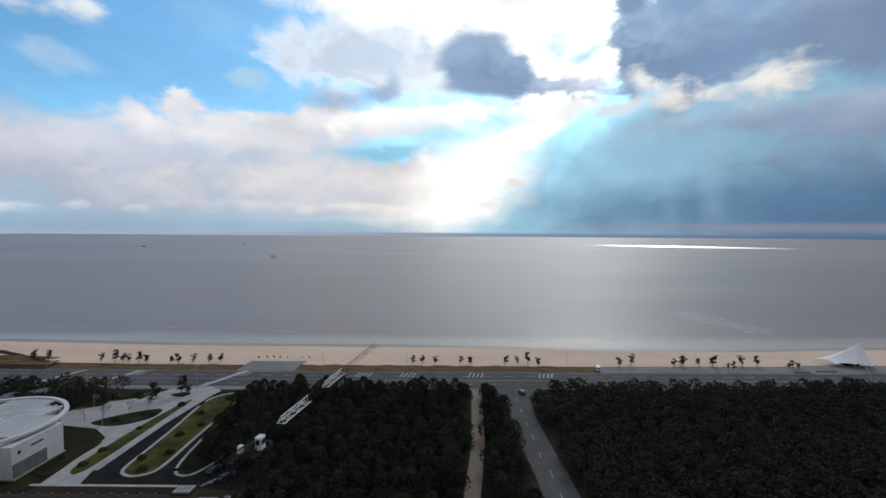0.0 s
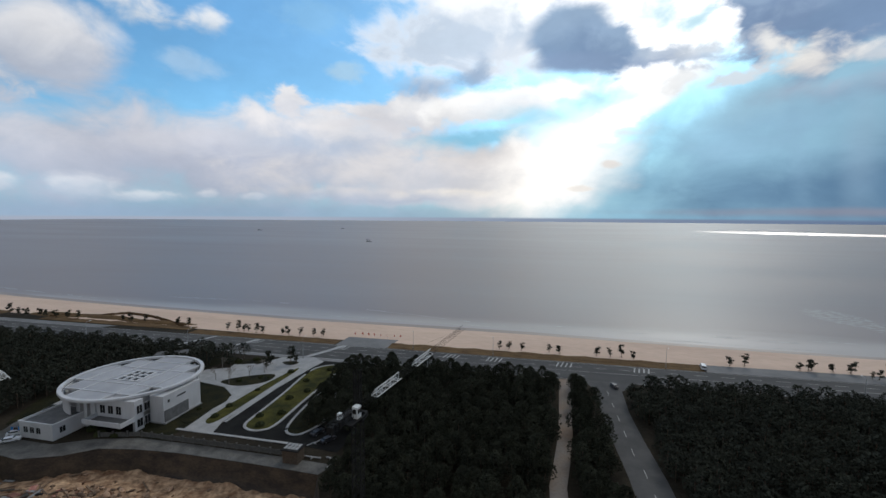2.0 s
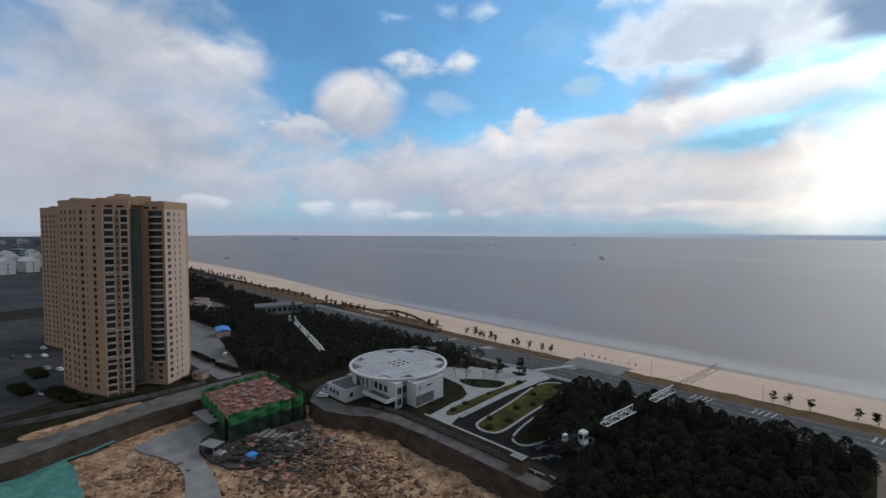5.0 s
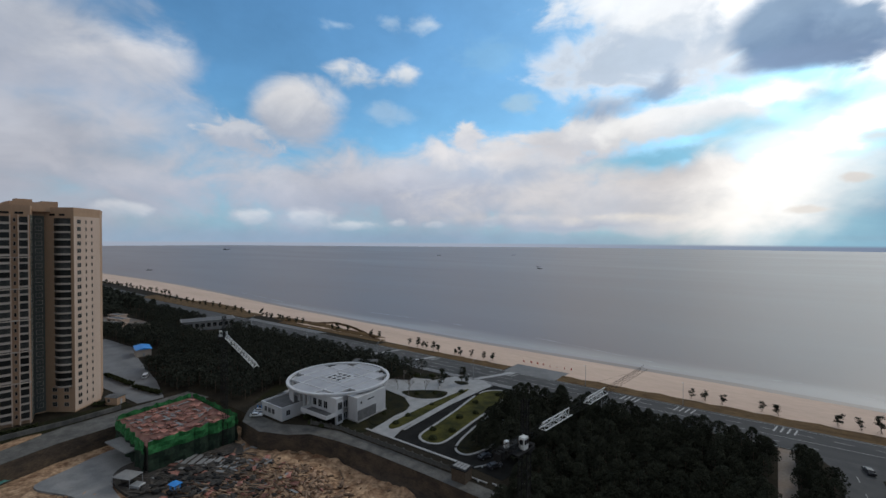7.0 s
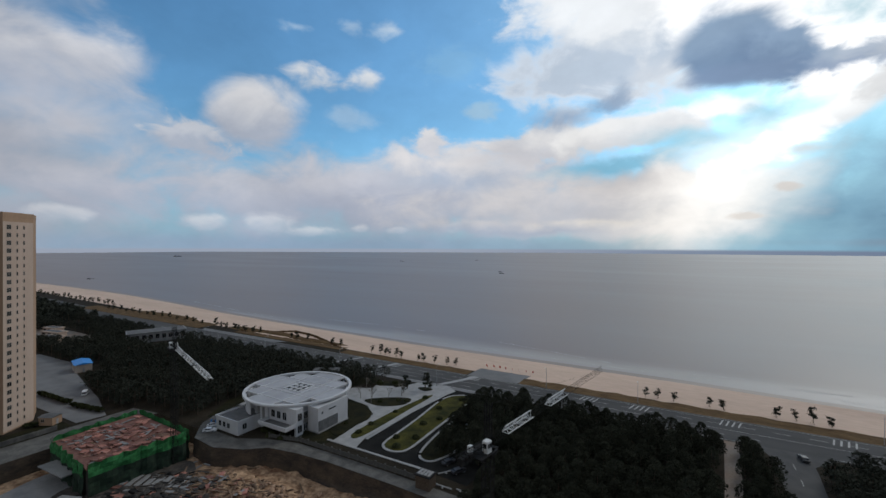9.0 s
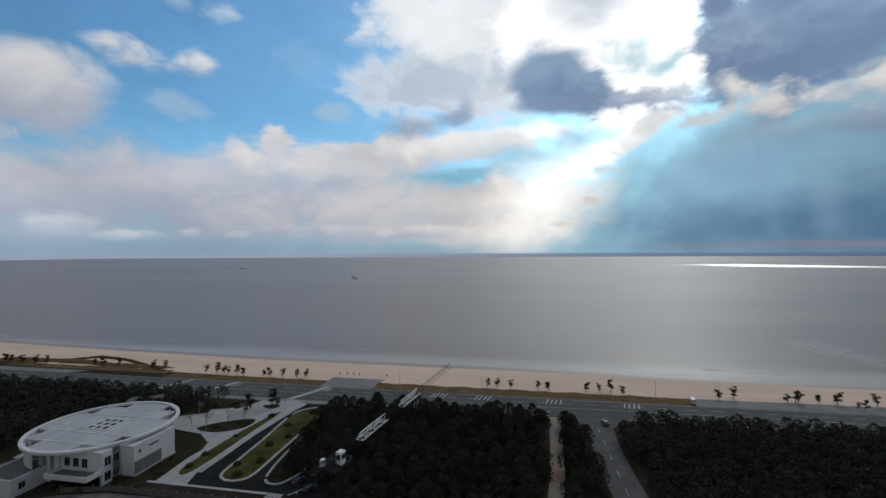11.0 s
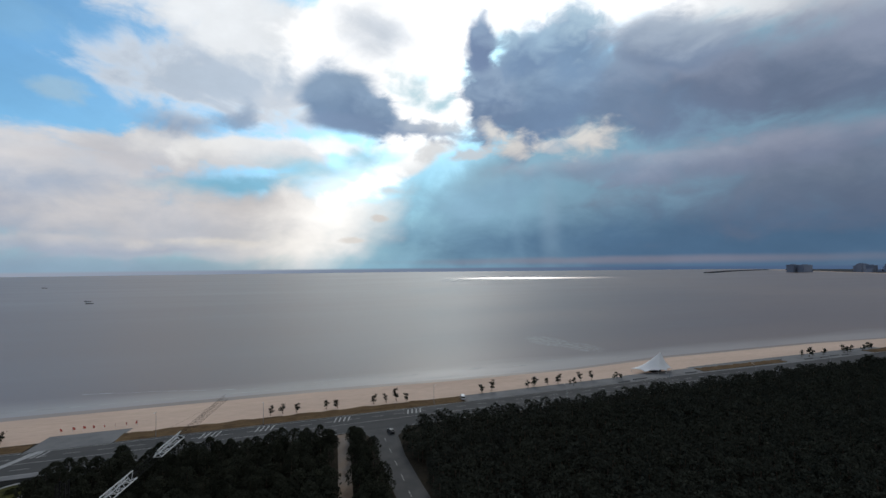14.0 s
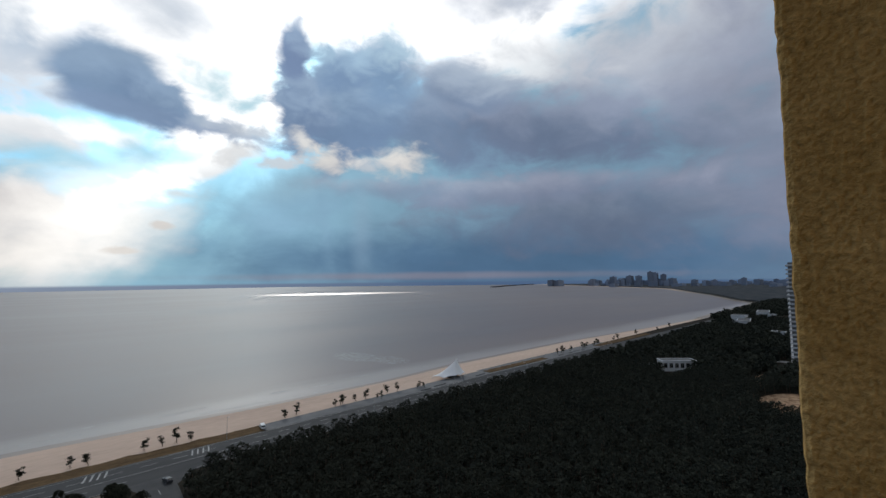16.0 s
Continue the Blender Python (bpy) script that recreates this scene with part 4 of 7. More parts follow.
setting("side_yard", lambda bm: (prism(bm, [(-196, 68), (-195, 77), (-220, 84), (-265, 93), (-300, 102), (-340, 100), (-330, 78), (-240, 66)], 0.0, 0.06),), M["pale_paving"], "pale paved yard between the tower and the wood", "pavement")
setting("car_park", lambda bm: (prism(bm, [(-430, -30), (-206, -30), (-213, 8), (-221, 22), (-216, 25), (-246, 29), (-250, 66), (-330, 70), (-430, 60)], 0.0, 0.05)),
        M["yard_paving"], "pale grey paved yard beside the towers", "pavement")
setting("spoil_strip", lambda bm: (prism(bm, smooth_loop([(-181.5, 8), (-184.5, 24), (-190, 38), (-192, 34), (-189, 20), (-187, 6)], 4), 0.0, 0.3),), M["ochre_earth"], "strip of spilled ochre earth beside the site road", "earth")
setting("boundary_wall", lambda bm: (ribbon(bm, [(-201, -10), (-197, 12), (-195, 32), (-193.5, 46), (-194.5, 62)], 0.2, 1.7, 1.7),), M["old_concrete"], "low grey boundary wall beside the site road", "wall")
setting("site_bank", lambda bm: (prism(bm, [(-182.5, 6), (-192.5, 45), (-194.5, 66), (-204, 66), (-203, 40), (-206, 28), (-212, 10), (-196, -10)], 0.0, 0.09),), M["dark_grass"], "scrubby grass bank between tower and pit", "bank")


# ---------------------------------------------------------------- towers
def wall_frame(a, b, u, z, out=0.0):
    """A pose on a wall that runs from a to b in plan, its outside to the right: x along it, y inward, z up."""
    a, b = Vector(a), Vector(b)
    d = (b - a).normalized()
    o = Vector((d.y, -d.x))
    p = a + d * u + o * out
    return Matrix(((d.x, -o.x, 0, p.x), (d.y, -o.y, 0, p.y), (0, 0, 1, z), (0, 0, 0, 1)))


def window_meshes(w, h, frame_mat, glass_mat, bar=True):
    bm = bmesh.new()
    t = 0.09
    box(bm, -w / 2 - t, w / 2 + t, -0.07, 0.02, -t, 0)
    box(bm, -w / 2 - t, w / 2 + t, -0.07, 0.02, h, h + t)
    for x in (-w / 2 - t, w / 2):
        box(bm, x, x + t, -0.07, 0.02, 0, h)
    if bar:
        box(bm, -0.03, 0.03, -0.05, 0.0, 0, h)
    fm = finish(bm, "window_frame", frame_mat)
    bm = bmesh.new()
    box(bm, -w / 2, w / 2, -0.02, 0.03, 0, h)
    return fm, finish(bm, "pane", glass_mat)


def add_window(parent, meshes, m):
    ob = shared("window", meshes[0], parent, m)
    shared("pane", meshes[1], ob, Matrix())
    return ob


def balcony_meshes(w, deep, h, floor_h, curve=0.0):
    """A glazed balcony: a cream parapet with a slab, and dark glazing above it."""
    def outline(d, ww):
        n = 7 if curve else 1
        return [(-ww / 2, 0)] + [(-ww / 2 + ww * i / n, -d - curve * math.sin(math.pi * i / n)) for i in range(n + 1)] + [(ww / 2, 0)]
    bm = bmesh.new()
    prism(bm, outline(deep, w), 0, h)
    prism(bm, outline(deep + 0.12, w + 0.2), h, h + 0.1)
    a = finish(bm, "parapet", M["cream_trim"])
    bm = bmesh.new()
    prism(bm, outline(deep - 0.1, w - 0.15), h + 0.1, floor_h)
    return a, finish(bm, "glazing", M["curtain"])


FLOOR_H, FLOORS = 2.78, 26


def tower(at, turn, label, lean):
    """An apartment tower of 26 storeys; its plan is given with the balcony side to the east."""
    ob = thing("apartment_tower", label, "tower block", at, turn, "towers")
    top = 76.4
    plan = [(0, 0), (1.4, 8.2), (-6.5, 10.4), (-6.5, 13.6), (2.4, 20.0), (-5.0, 30.0), (-16, 34), (-34, 34), (-38, 20), (-38, -2), (-30, -10), (-12.5, -6.2)]
    bm = bmesh.new()
    prism(bm, plan, 0, top)
    part("wall", bm, M["tan_render"], ob)
    bm = bmesh.new()
    n = len(plan)
    rings = []
    for i in range(n):
        p, c, q = (Vector(plan[(i + k) % n]) for k in (-1, 0, 1))
        e, f = (c - p).normalized(), (q - c).normalized()
        o = (Vector((e.y, -e.x)) + Vector((f.y, -f.x))).normalized()
        rings.append([bm.verts.new((*(c + o * w), z)) for w, z in ((0.08, top - 0.2), (0.08, top + 1.3), (-0.3, top + 1.3), (-0.3, top - 0.2))])
    for i in range(n):
        a, b = rings[i], rings[(i + 1) % n]
        for k in range(4):
            bm.faces.new((a[k], b[k], b[(k + 1) % 4], a[(k + 1) % 4]))
    part("roof", bm, M["tan_render"], ob, "tan parapet round a flat roof")
    for x0, x1, y0, y1, z1 in ((-17, -4.5, 4, 16, 79.3), (-12, -7, 6, 10.5, 80.4), (-15, -6, 13, 17.5, 79.9), (-32, -22, 2, 9, 79.3), (-33, -23, 19, 29, 78.9), (-24, -15, -7, -1, 78.4)):
        bm = bmesh.new()
        box(bm, x0, x1, y0, y1, top - 0.5, z1)
        part("roof_house", bm, M["tan_render"], ob, "plain tan lift housing on the roof")
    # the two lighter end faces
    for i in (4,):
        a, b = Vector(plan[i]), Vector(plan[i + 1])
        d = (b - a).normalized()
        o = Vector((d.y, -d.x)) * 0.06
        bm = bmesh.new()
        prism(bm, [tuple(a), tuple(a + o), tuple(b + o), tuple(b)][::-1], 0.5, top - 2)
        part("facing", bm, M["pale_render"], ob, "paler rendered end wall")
    # recess between the bays with shade in its colour; dark slots under the parapet
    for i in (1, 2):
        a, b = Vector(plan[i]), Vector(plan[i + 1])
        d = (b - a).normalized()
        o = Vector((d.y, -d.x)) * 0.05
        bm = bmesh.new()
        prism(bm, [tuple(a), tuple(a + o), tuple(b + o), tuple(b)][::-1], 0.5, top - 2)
        part("facing", bm, M["shaded_recess"], ob, "grey-green recess with shade in its colour")
    slot = window_meshes(2.2, 0.8, M["tan_render"], M["dull_glass"], False)
    for i, us in ((0, (2.0, 5.6)), (3, (3.0, 6.6)), (11, (9.6,))):
        for u in us:
            add_window(ob, slot, wall_frame(plan[i], plan[(i + 1) % 12], u, top - 1.9))
    small = window_meshes(0.55, 1.25, M["cream_trim"], M["dull_glass"], False)
    mid = window_meshes(1.5, 1.5, M["tan_render"], M["dull_glass"], False)
    big = window_meshes(1.7, 1.5, M["cream_trim"], M["curtain"])
    bay = balcony_meshes(2.9, 0.9, 0.75, FLOOR_H)
    bay2 = balcony_meshes(2.3, 0.7, 0.6, FLOOR_H)
    round_bay = balcony_meshes(6.0, 0.5, 0.6, FLOOR_H, 1.1)
    for k in range(FLOORS):
        z = 1.5 + k * FLOOR_H
        # flank with square windows
        for u, ms in ((2.4, mid), (5.0, small), (9.2, mid)):
            add_window(ob, ms, wall_frame(plan[11], plan[0], u, z + 0.9))
        for u in (3.0, 7.0, 12.0, 16.0):
            add_window(ob, mid, wall_frame(plan[10], plan[11], u, z + 0.9))
        # front bay: two stacks of glazed balconies and a narrow window between
        for u, ms in ((1.8, bay), (6.6, bay2)):
            p = shared("balcony", ms[0], ob, wall_frame(plan[0], plan[1], u, z - 0.2))
            shared("glazing", ms[1], p, Matrix())
        add_window(ob, small, wall_frame(plan[0], plan[1], 4.4, z + 0.8))
        # recess
        add_window(ob, big, wall_frame(plan[1], plan[2], 2.2, z + 0.7))
        add_window(ob, big, wall_frame(plan[1], plan[2], 5.6, z + 0.7))
        add_window(ob, big, wall_frame(plan[2], plan[3], 1.6, z + 0.7))
        if k > 2:
            p = shared("balcony", round_bay[0], ob, wall_frame(plan[3], plan[4], 6.9, z - 0.2))
            shared("glazing", round_bay[1], p, Matrix())
        else:
            for u in (3.4, 7.8):
                add_window(ob, big, wall_frame(plan[3], plan[4], u, z + 0.7))
        # end wall
        add_window(ob, big, wall_frame(plan[4], plan[5], 2.3, z + 0.7, 0.06))
        for u in (5.6, 8.4):
            add_window(ob, small, wall_frame(plan[4], plan[5], u, z + 0.8, 0.06))
    for k in range(5):
        bm = bmesh.new()
        z = 1.5 + FLOOR_H * (4 * k + 4.7)
        a, b = Vector(plan[0]), Vector(plan[1])
        d = (b - a).normalized()
        o = Vector((d.y, -d.x)) * 1.05
        prism(bm, [tuple(a + o), tuple(b + o), tuple(b), tuple(a)], z, z + 0.35)
        part("band", bm, M["cream_trim"], ob, "cream ledge across the balconies")
    bm = bmesh.new()
    for u in (0.1, 3.35, 5.35, 7.9):
        m = wall_frame(plan[0], plan[1], u, 0)
        q = [m @ Vector(c) for c in ((-0.14, -1.05, 0), (0.14, -1.05, 0), (0.14, 0, 0), (-0.14, 0, 0))]
        prism(bm, [(v.x, v.y) for v in q], 0, top - 2.2)
    part("pier", bm, M["pale_render"], ob, "slim vertical piers between the balconies")
    return ob


first = tower((-208.0, 31.0, 0), 0.0, "tan rendered apartment tower with glazed balconies", 0)
copy_thing(first, pose(-300.0, 33.5, 0, 0, 0, 4))


def white_tower(at, turn):
    ob = thing("white_tower", "slender white apartment tower with banded balconies", "tower block", at, turn)
    bm = bmesh.new()
    box(bm, -12, 12, -9, 9, 0, 76)
    box(bm, -5, 5, -5, 5, 76, 79)
    part("wall", bm, M["grey_stone"], ob, "", 0.1)
    bm = bmesh.new()
    box(bm, -13.2, 13.2, -10.4, 10.4, 0, 1.1)
    ring = finish(bm, "balcony_band", M["white_paint"], 0.05)
    for k in range(24):
        shared("balcony_band", ring, ob, pose(0, 0, 2 + 3.1 * k), "white balcony band")
    return ob


white_tower((404, 44.5, 0), 6)


# ---------------------------------------------------------------- the viewer's own building
own = thing("wall_own", "ochre stucco tower the view is taken from", "building", kind="structure")
bm = bmesh.new()
box(bm, -14, 14, -22, -1.3, 0, 78)
part("body", bm, M["stucco"], own)
bm = bmesh.new()
box(bm, -3.5, 0.66, -1.3, 0.35, 64.0, 64.25)
part("balcony_floor", bm, M["concrete"], own)
bm = bmesh.new()
_r = random.Random(4)
rings = []
for k in range(321):
    jx, jy = _r.uniform(-0.001, 0.001), _r.uniform(-0.0011, 0.0011) + 0.0006 * math.sin(k * 0.11)
    rings.append([bm.verts.new((x + jx, y + jy, 64.25 + k * 0.0125)) for x, y in ((0.66, -1.3), (0.66, 0.0715), (0.6625, 0.0775), (0.668, 0.080), (1.25, 0.080), (1.25, -1.3))])
for r0, r1 in zip(rings, rings[1:]):
    for i in range(6):
        bm.faces.new((r0[i], r0[(i + 1) % 6], r1[(i + 1) % 6], r1[i]))
part("pier", bm, M["stucco"], own, "coarse ochre stucco pier beside the balcony")


# ---------------------------------------------------------------- villa
def villa():
    ob = thing("villa", "white two-storey villa under a round slab roof", "villa", (-133, 117, 0))
    X, Y = -133, 117
    def rect(x0, x1, y0, y1, z0, z1):
        box(bm, x0 - X, x1 - X, y0 - Y, y1 - Y, z0, z1)
    bm = bmesh.new()
    rect(-145.6, -120.4, 104.4, 129.6, 0, 9.3)
    part("wall", bm, M["white_paint"], ob, "white rendered wall")
    bm = bmesh.new()
    rect(-139, -127, 129.6, 134, 0, 9.2)
    part("wall", bm, M["white_paint"], ob, "white rendered wall")
    bm = bmesh.new()
    rect(-151, -145.6, 111, 123, 0, 9.2)
    part("wall", bm, M["white_paint"], ob, "white rendered wall")
    bm = bmesh.new()
    rect(-130.5, -116.2, 101, 104, 0, 9.3)
    part("wall", bm, M["white_paint"], ob, "white rendered wall")
    bm = bmesh.new()
    rect(-137.5, -136.2, 100.4, 104, 0, 8.9)
    part("wall", bm, M["white_paint"], ob, "white rendered wall")
    bm = bmesh.new()
    rect(-134.6, -133.4, 100.4, 104, 0, 8.9)
    part("wall", bm, M["white_paint"], ob, "white rendered wall")
    bm = bmesh.new()
    rect(-132, -130.4, 100.4, 104, 0, 8.9)
    part("wall", bm, M["white_paint"], ob, "white rendered wall")
    bm = bmesh.new()
    rect(-137.5, -130.4, 100.4, 104, 8.2, 9.2)
    part("wall", bm, M["white_paint"], ob, "white rendered wall")
    bm = bmesh.new()
    rect(-117, -112, 107, 122, 0.3, 8.8)
    part("wall", bm, M["white_paint"], ob, "white rendered wall")
    bm = bmesh.new()
    arc = [radians(160 + 7.5 * k) for k in range(14)]
    prism(bm, [(19.25 * math.cos(a), 19.25 * math.sin(a)) for a in arc] + [(18.9 * math.cos(a), 18.9 * math.sin(a)) for a in arc[::-1]], 0, 9.3)
    part("curved_wall", bm, M["white_paint"], ob, "curved white wall under the roof ring")
    # annexe
    bm = bmesh.new()
    rect(-147, -134.5, 91.5, 103.5, 0, 4.4)
    for x0, x1, y0, y1 in ((-147.2, -134.3, 91.3, 91.7), (-134.7, -134.3, 91.7, 103), (-147.2, -146.8, 91.7, 103)):
        rect(x0, x1, y0, y1, 4.4, 5.0)
    part("annexe", bm, M["white_paint"], ob, "low white annexe with a flat roof")
    bm = bmesh.new()
    rect(-146.7, -134.8, 91.8, 103, 4.4, 4.45)
    part("annexe_roof", bm, M["roof_grey"], ob, "grey flat roof of the annexe")
    # first-floor balcony
    bm = bmesh.new()
    rect(-130.2, -116.4, 96.6, 101, 3.3, 3.7)
    rect(-130.2, -116.4, 96.4, 96.7, 3.3, 4.7)
    rect(-130.4, -130.1, 96.4, 101, 3.3, 4.7)
    rect(-116.5, -116.2, 96.4, 101, 3.3, 4.7)
    part("balcony", bm, M["white_paint"], ob, "white balcony with solid parapet")
    bm = bmesh.new()
    rect(-129.6, -117, 96.9, 100.9, 3.7, 3.75)
    part("balcony_floor", bm, M["roof_grey"], ob)
    # dark sheet added to give the shaded void below the balcony
    bm = bmesh.new()
    rect(-130, -117, 100.8, 100.95, 0.1, 3.2)
    part("shop_glass", bm, M["dull_glass"], ob, "dark sheet for the shaded void under the balcony")
    # round roof
    bm = bmesh.new()
    n, R0, R1 = 72, 19.3, 20.4
    prof = ((R0, 9.5), (R1, 9.45), (R1 + 0.1, 9.9), (R1, 10.3), (R0, 10.3))
    rings = [[bm.verts.new((r * math.cos(2 * math.pi * i / n), r * math.sin(2 * math.pi * i / n), z)) for r, z in prof] for i in range(n)]
    for i in range(n):
        p, q = rings[i], rings[(i + 1) % n]
        for j in range(5):
            bm.faces.new((p[j], q[j], q[(j + 1) % 5], p[(j + 1) % 5]))
    part("roof_ring", bm, M["white_paint"], ob, "white ring beam round the roof")
    cuts = (-18.9, -13.3, -6.5, 6.5, 13.3, 18.9)
    cells = [(cuts[i], cuts[i + 1], cuts[j], cuts[j + 1]) for i in range(5) for j in range(5) if (0 < i < 4 and 0 < j < 4 and (i, j) != (2, 2)) or (i == 2 and j in (0, 4)) or (j == 2 and i in (0, 4))]
    cells += [(-6.5, 6.5, 4.2, 6.5), (-6.5, 6.5, -6.5, -4.2), (-6.5, -4.2, -4.2, 4.2), (4.2, 6.5, -4.2, 4.2)]
    for x0, x1, y0, y1 in cells:
        bm = bmesh.new()
        box(bm, x0 + 0.14, x1 - 0.14, y0 + 0.14, y1 - 0.14, 9.72, 9.95)
        part("panel", bm, M["roof_white"], ob, "", 0.04)
    bm = bmesh.new()
    box(bm, -13.4, 13.4, -13.4, 13.4, 9.3, 9.72)
    part("roof_slab", bm, M["white_paint"], ob, "white slab roof")
    for x0, x1, y0, y1 in ((-19.2, 19.2, -6.6, 6.6), (-6.6, 6.6, -19.2, 19.2)):
        bm = bmesh.new()
        box(bm, x0, x1, y0, y1, 9.32, 9.70)
        part("roof_arm", bm, M["white_paint"], ob)
    for c in cuts[1:5]:
        h = 19.2 if abs(c) < 7 else 13.4
        bm = bmesh.new()
        box(bm, c - 0.16, c + 0.16, -h, h, 9.7, 10.12)
        part("rib", bm, M["white_paint"], ob)
        bm = bmesh.new()
        box(bm, -h, h, c - 0.16, c + 0.16, 9.7, 10.10)
        part("rib", bm, M["white_paint"], ob)
    for i in range(4):
        bm = bmesh.new()
        box(bm, -4 + 2.67 * i - 0.3, -4 + 2.67 * i + 0.3, -4.2, 4.2, 9.7, 10.16)
        part("rib", bm, M["white_paint"], ob)
        bm = bmesh.new()
        box(bm, -4.2, 4.2, -4 + 2.67 * i - 0.3, -4 + 2.67 * i + 0.3, 9.7, 10.15)
        part("rib", bm, M["white_paint"], ob)
    for i in range(3):
        for j in range(3):
            bm = bmesh.new()
            x, y = -2.67 + 2.67 * i, -2.67 + 2.67 * j
            box(bm, x - 1.02, x + 1.02, y - 1.02, y + 1.02, 9.7, 9.78)
            part("skylight", bm, M["dull_glass"], ob, "dark square skylight")
    # columns at the forecourt side
    bm = bmesh.new()
    rod(bm, (0, 0, 0), (0, 0, 9.5), 0.3, n=12)
    col = finish(bm, "column", M["white_paint"])
    for a in (-30, -12, 6, 24, 42, 60):
        shared("column", col, ob, pose(18.2 * math.cos(radians(a)), 18.2 * math.sin(radians(a)), 0))
    # windows
    w1 = window_meshes(1.9, 2.5, M["white_paint"], M["dull_glass"])
    w2 = window_meshes(1.3, 6.0, M["white_paint"], M["dull_glass"], False)
    w3 = window_meshes(1.6, 1.8, M["white_paint"], M["dull_glass"])
    for u in (2.4, 5.4, 8.4):
        add_window(ob, w1, wall_frame((-130.5 - X, 101 - Y), (-116.2 - X, 101 - Y), u, 4.8))
    for z in (1.0, 5.2):
        for u in (1.6, 4.2):
            add_window(ob, w1, wall_frame((-116.2 - X, 101 - Y), (-116.2 - X, 107 - Y), u, z))
    for u in (-135.4, -132.7):
        add_window(ob, w2, wall_frame((-140 - X, 103 - Y), (-130 - X, 103 - Y), u + 140, 1.6))
    for u in (2.4, 4.8, 7.2):
        add_window(ob, w3, wall_frame((-147 - X, 91.5 - Y), (-134.5 - X, 91.5 - Y), u, 1.6))
    for u in (2.6,):
        add_window(ob, w3, wall_frame((-134.5 - X, 91.5 - Y), (-134.5 - X, 103 - Y), u, 1.6))
    add_window(ob, window_meshes(3.6, 0.5, M["white_paint"], M["dull_glass"], False), wall_frame((-112 - X, 107 - Y), (-112 - X, 122 - Y), 7.0, 6.6))
    add_window(ob, window_meshes(0.8, 0.9, M["white_paint"], M["dull_glass"], False), wall_frame((-112 - X, 107 - Y), (-112 - X, 122 - Y), 2.0, 6.2))
    bm = bmesh.new()
    rect(-112.02, -111.7, 107.2, 116.5, 0.5, 4.1)
    part("plinth", bm, M["grey_stone"], ob, "grey stone cladding")
    bm = bmesh.new()
    rect(-117, -111.4, 106.8, 122, 0.0, 0.4)
    part("step", bm, M["paving"], ob)
    return ob


villa()


# ---------------------------------------------------------------- pines
def pine_arrays(seed, tall, wide, clumps, blades, size, bare=0.25):
    """Corner points and faces of a pine's crown: ragged tufts of needles round an uneven crown."""
    r = np.random.RandomState(seed)
    V, F = [], []
    for c in range(clumps):
        h = r.rand() ** 0.8
        z = tall * (bare + (1 - bare) * h)
        reach = wide * (0.25 + 0.75 * math.sin(math.pi * min(1, 0.22 + 0.80 * h)) ** 0.8) * (0.45 + 0.6 * r.rand() ** 0.5)
        a = r.rand() * 2 * math.pi
        lob = 1 + 0.25 * math.sin(2 * a + seed) + 0.15 * math.sin(5 * a + 2 * seed)
        c0 = np.array([reach * lob * math.cos(a), reach * lob * math.sin(a), z])
        for b in range(blades):
            u = r.randn(3)
            u[2] = u[2] * 0.5 + 0.25
            u /= np.linalg.norm(u)
            w = np.cross(u, r.randn(3))
            w /= np.linalg.norm(w) + 1e-9
            s = size * (0.6 + 0.8 * r.rand())
            o = c0 + r.randn(3) * size * 0.35
            i = len(V)
            V += [o - w * s * 0.42, o + u * s * 0.75 - w * s * 0.22, o + u * s * 1.1 + w * s * 0.12, o + w * s * 0.45]
            F.append((i, i + 1, i + 2, i + 3))
    return np.array(V), np.array(F)


def quads(name, V, F, mats, index=None):
    me = bpy.data.meshes.new(name)
    me.vertices.add(len(V)), me.loops.add(F.size), me.polygons.add(len(F))
    me.vertices.foreach_set("co", np.asarray(V, np.float32).ravel())
    me.loops.foreach_set("vertex_index", np.asarray(F, np.int32).ravel())
    me.polygons.foreach_set("loop_start", np.arange(0, F.size, F.shape[1], dtype=np.int32))
    for m in mats:
        me.materials.append(m)
    if index is not None:
        me.polygons.foreach_set("material_index", np.asarray(index, np.int32))
    me.update(calc_edges=True)
    me.validate()
    return me


def trunk_mesh(tall, r, lean, seed):
    bm = bmesh.new()
    rnd = random.Random(seed)
    p = Vector((0, 0, -0.2))
    for k in range(4):
        q = Vector((lean * (k + 1) / 4 + rnd.uniform(-0.1, 0.1), rnd.uniform(-0.1, 0.1), tall * (k + 1) / 4))
        rod(bm, p, q, r * (1 - k * 0.2), r * (0.8 - k * 0.2), 5)
        p = q
    for k in range(4):
        a, z = rnd.uniform(0, 6.3), tall * rnd.uniform(0.35, 0.85)
        rod(bm, (0, 0, z), (math.cos(a) * 1.3, math.sin(a) * 1.3, z + 0.5), r * 0.3, r * 0.12, 4)
    return finish(bm, "trunk", M["bark"])


PINES = []
for s in range(6):
    tall = 6.2 + 0.25 * s
    V, F = pine_arrays(s + 1, tall, 2.0 + 0.12 * s, 300, 7, 0.27, 0.2)
    PINES.append((trunk_mesh(tall * 0.93, 0.16, 0.3, s), quads("crown", V, F, [M["needles"]])))


def scatter(poly_test, x0, x1, y0, y1, step, seed):
    r = random.Random(seed)
    out = []
    y = y0
    while y < y1:
        x = x0
        while x < x1:
            px, py = x + r.uniform(-0.42, 0.42) * step, y + r.uniform(-0.42, 0.42) * step
            if poly_test(px, py):
                out.append((px, py, r.uniform(0.88, 1.12), r.uniform(0, 360), r.randrange(6)))
            x += step
        y += step * 0.9
    return out


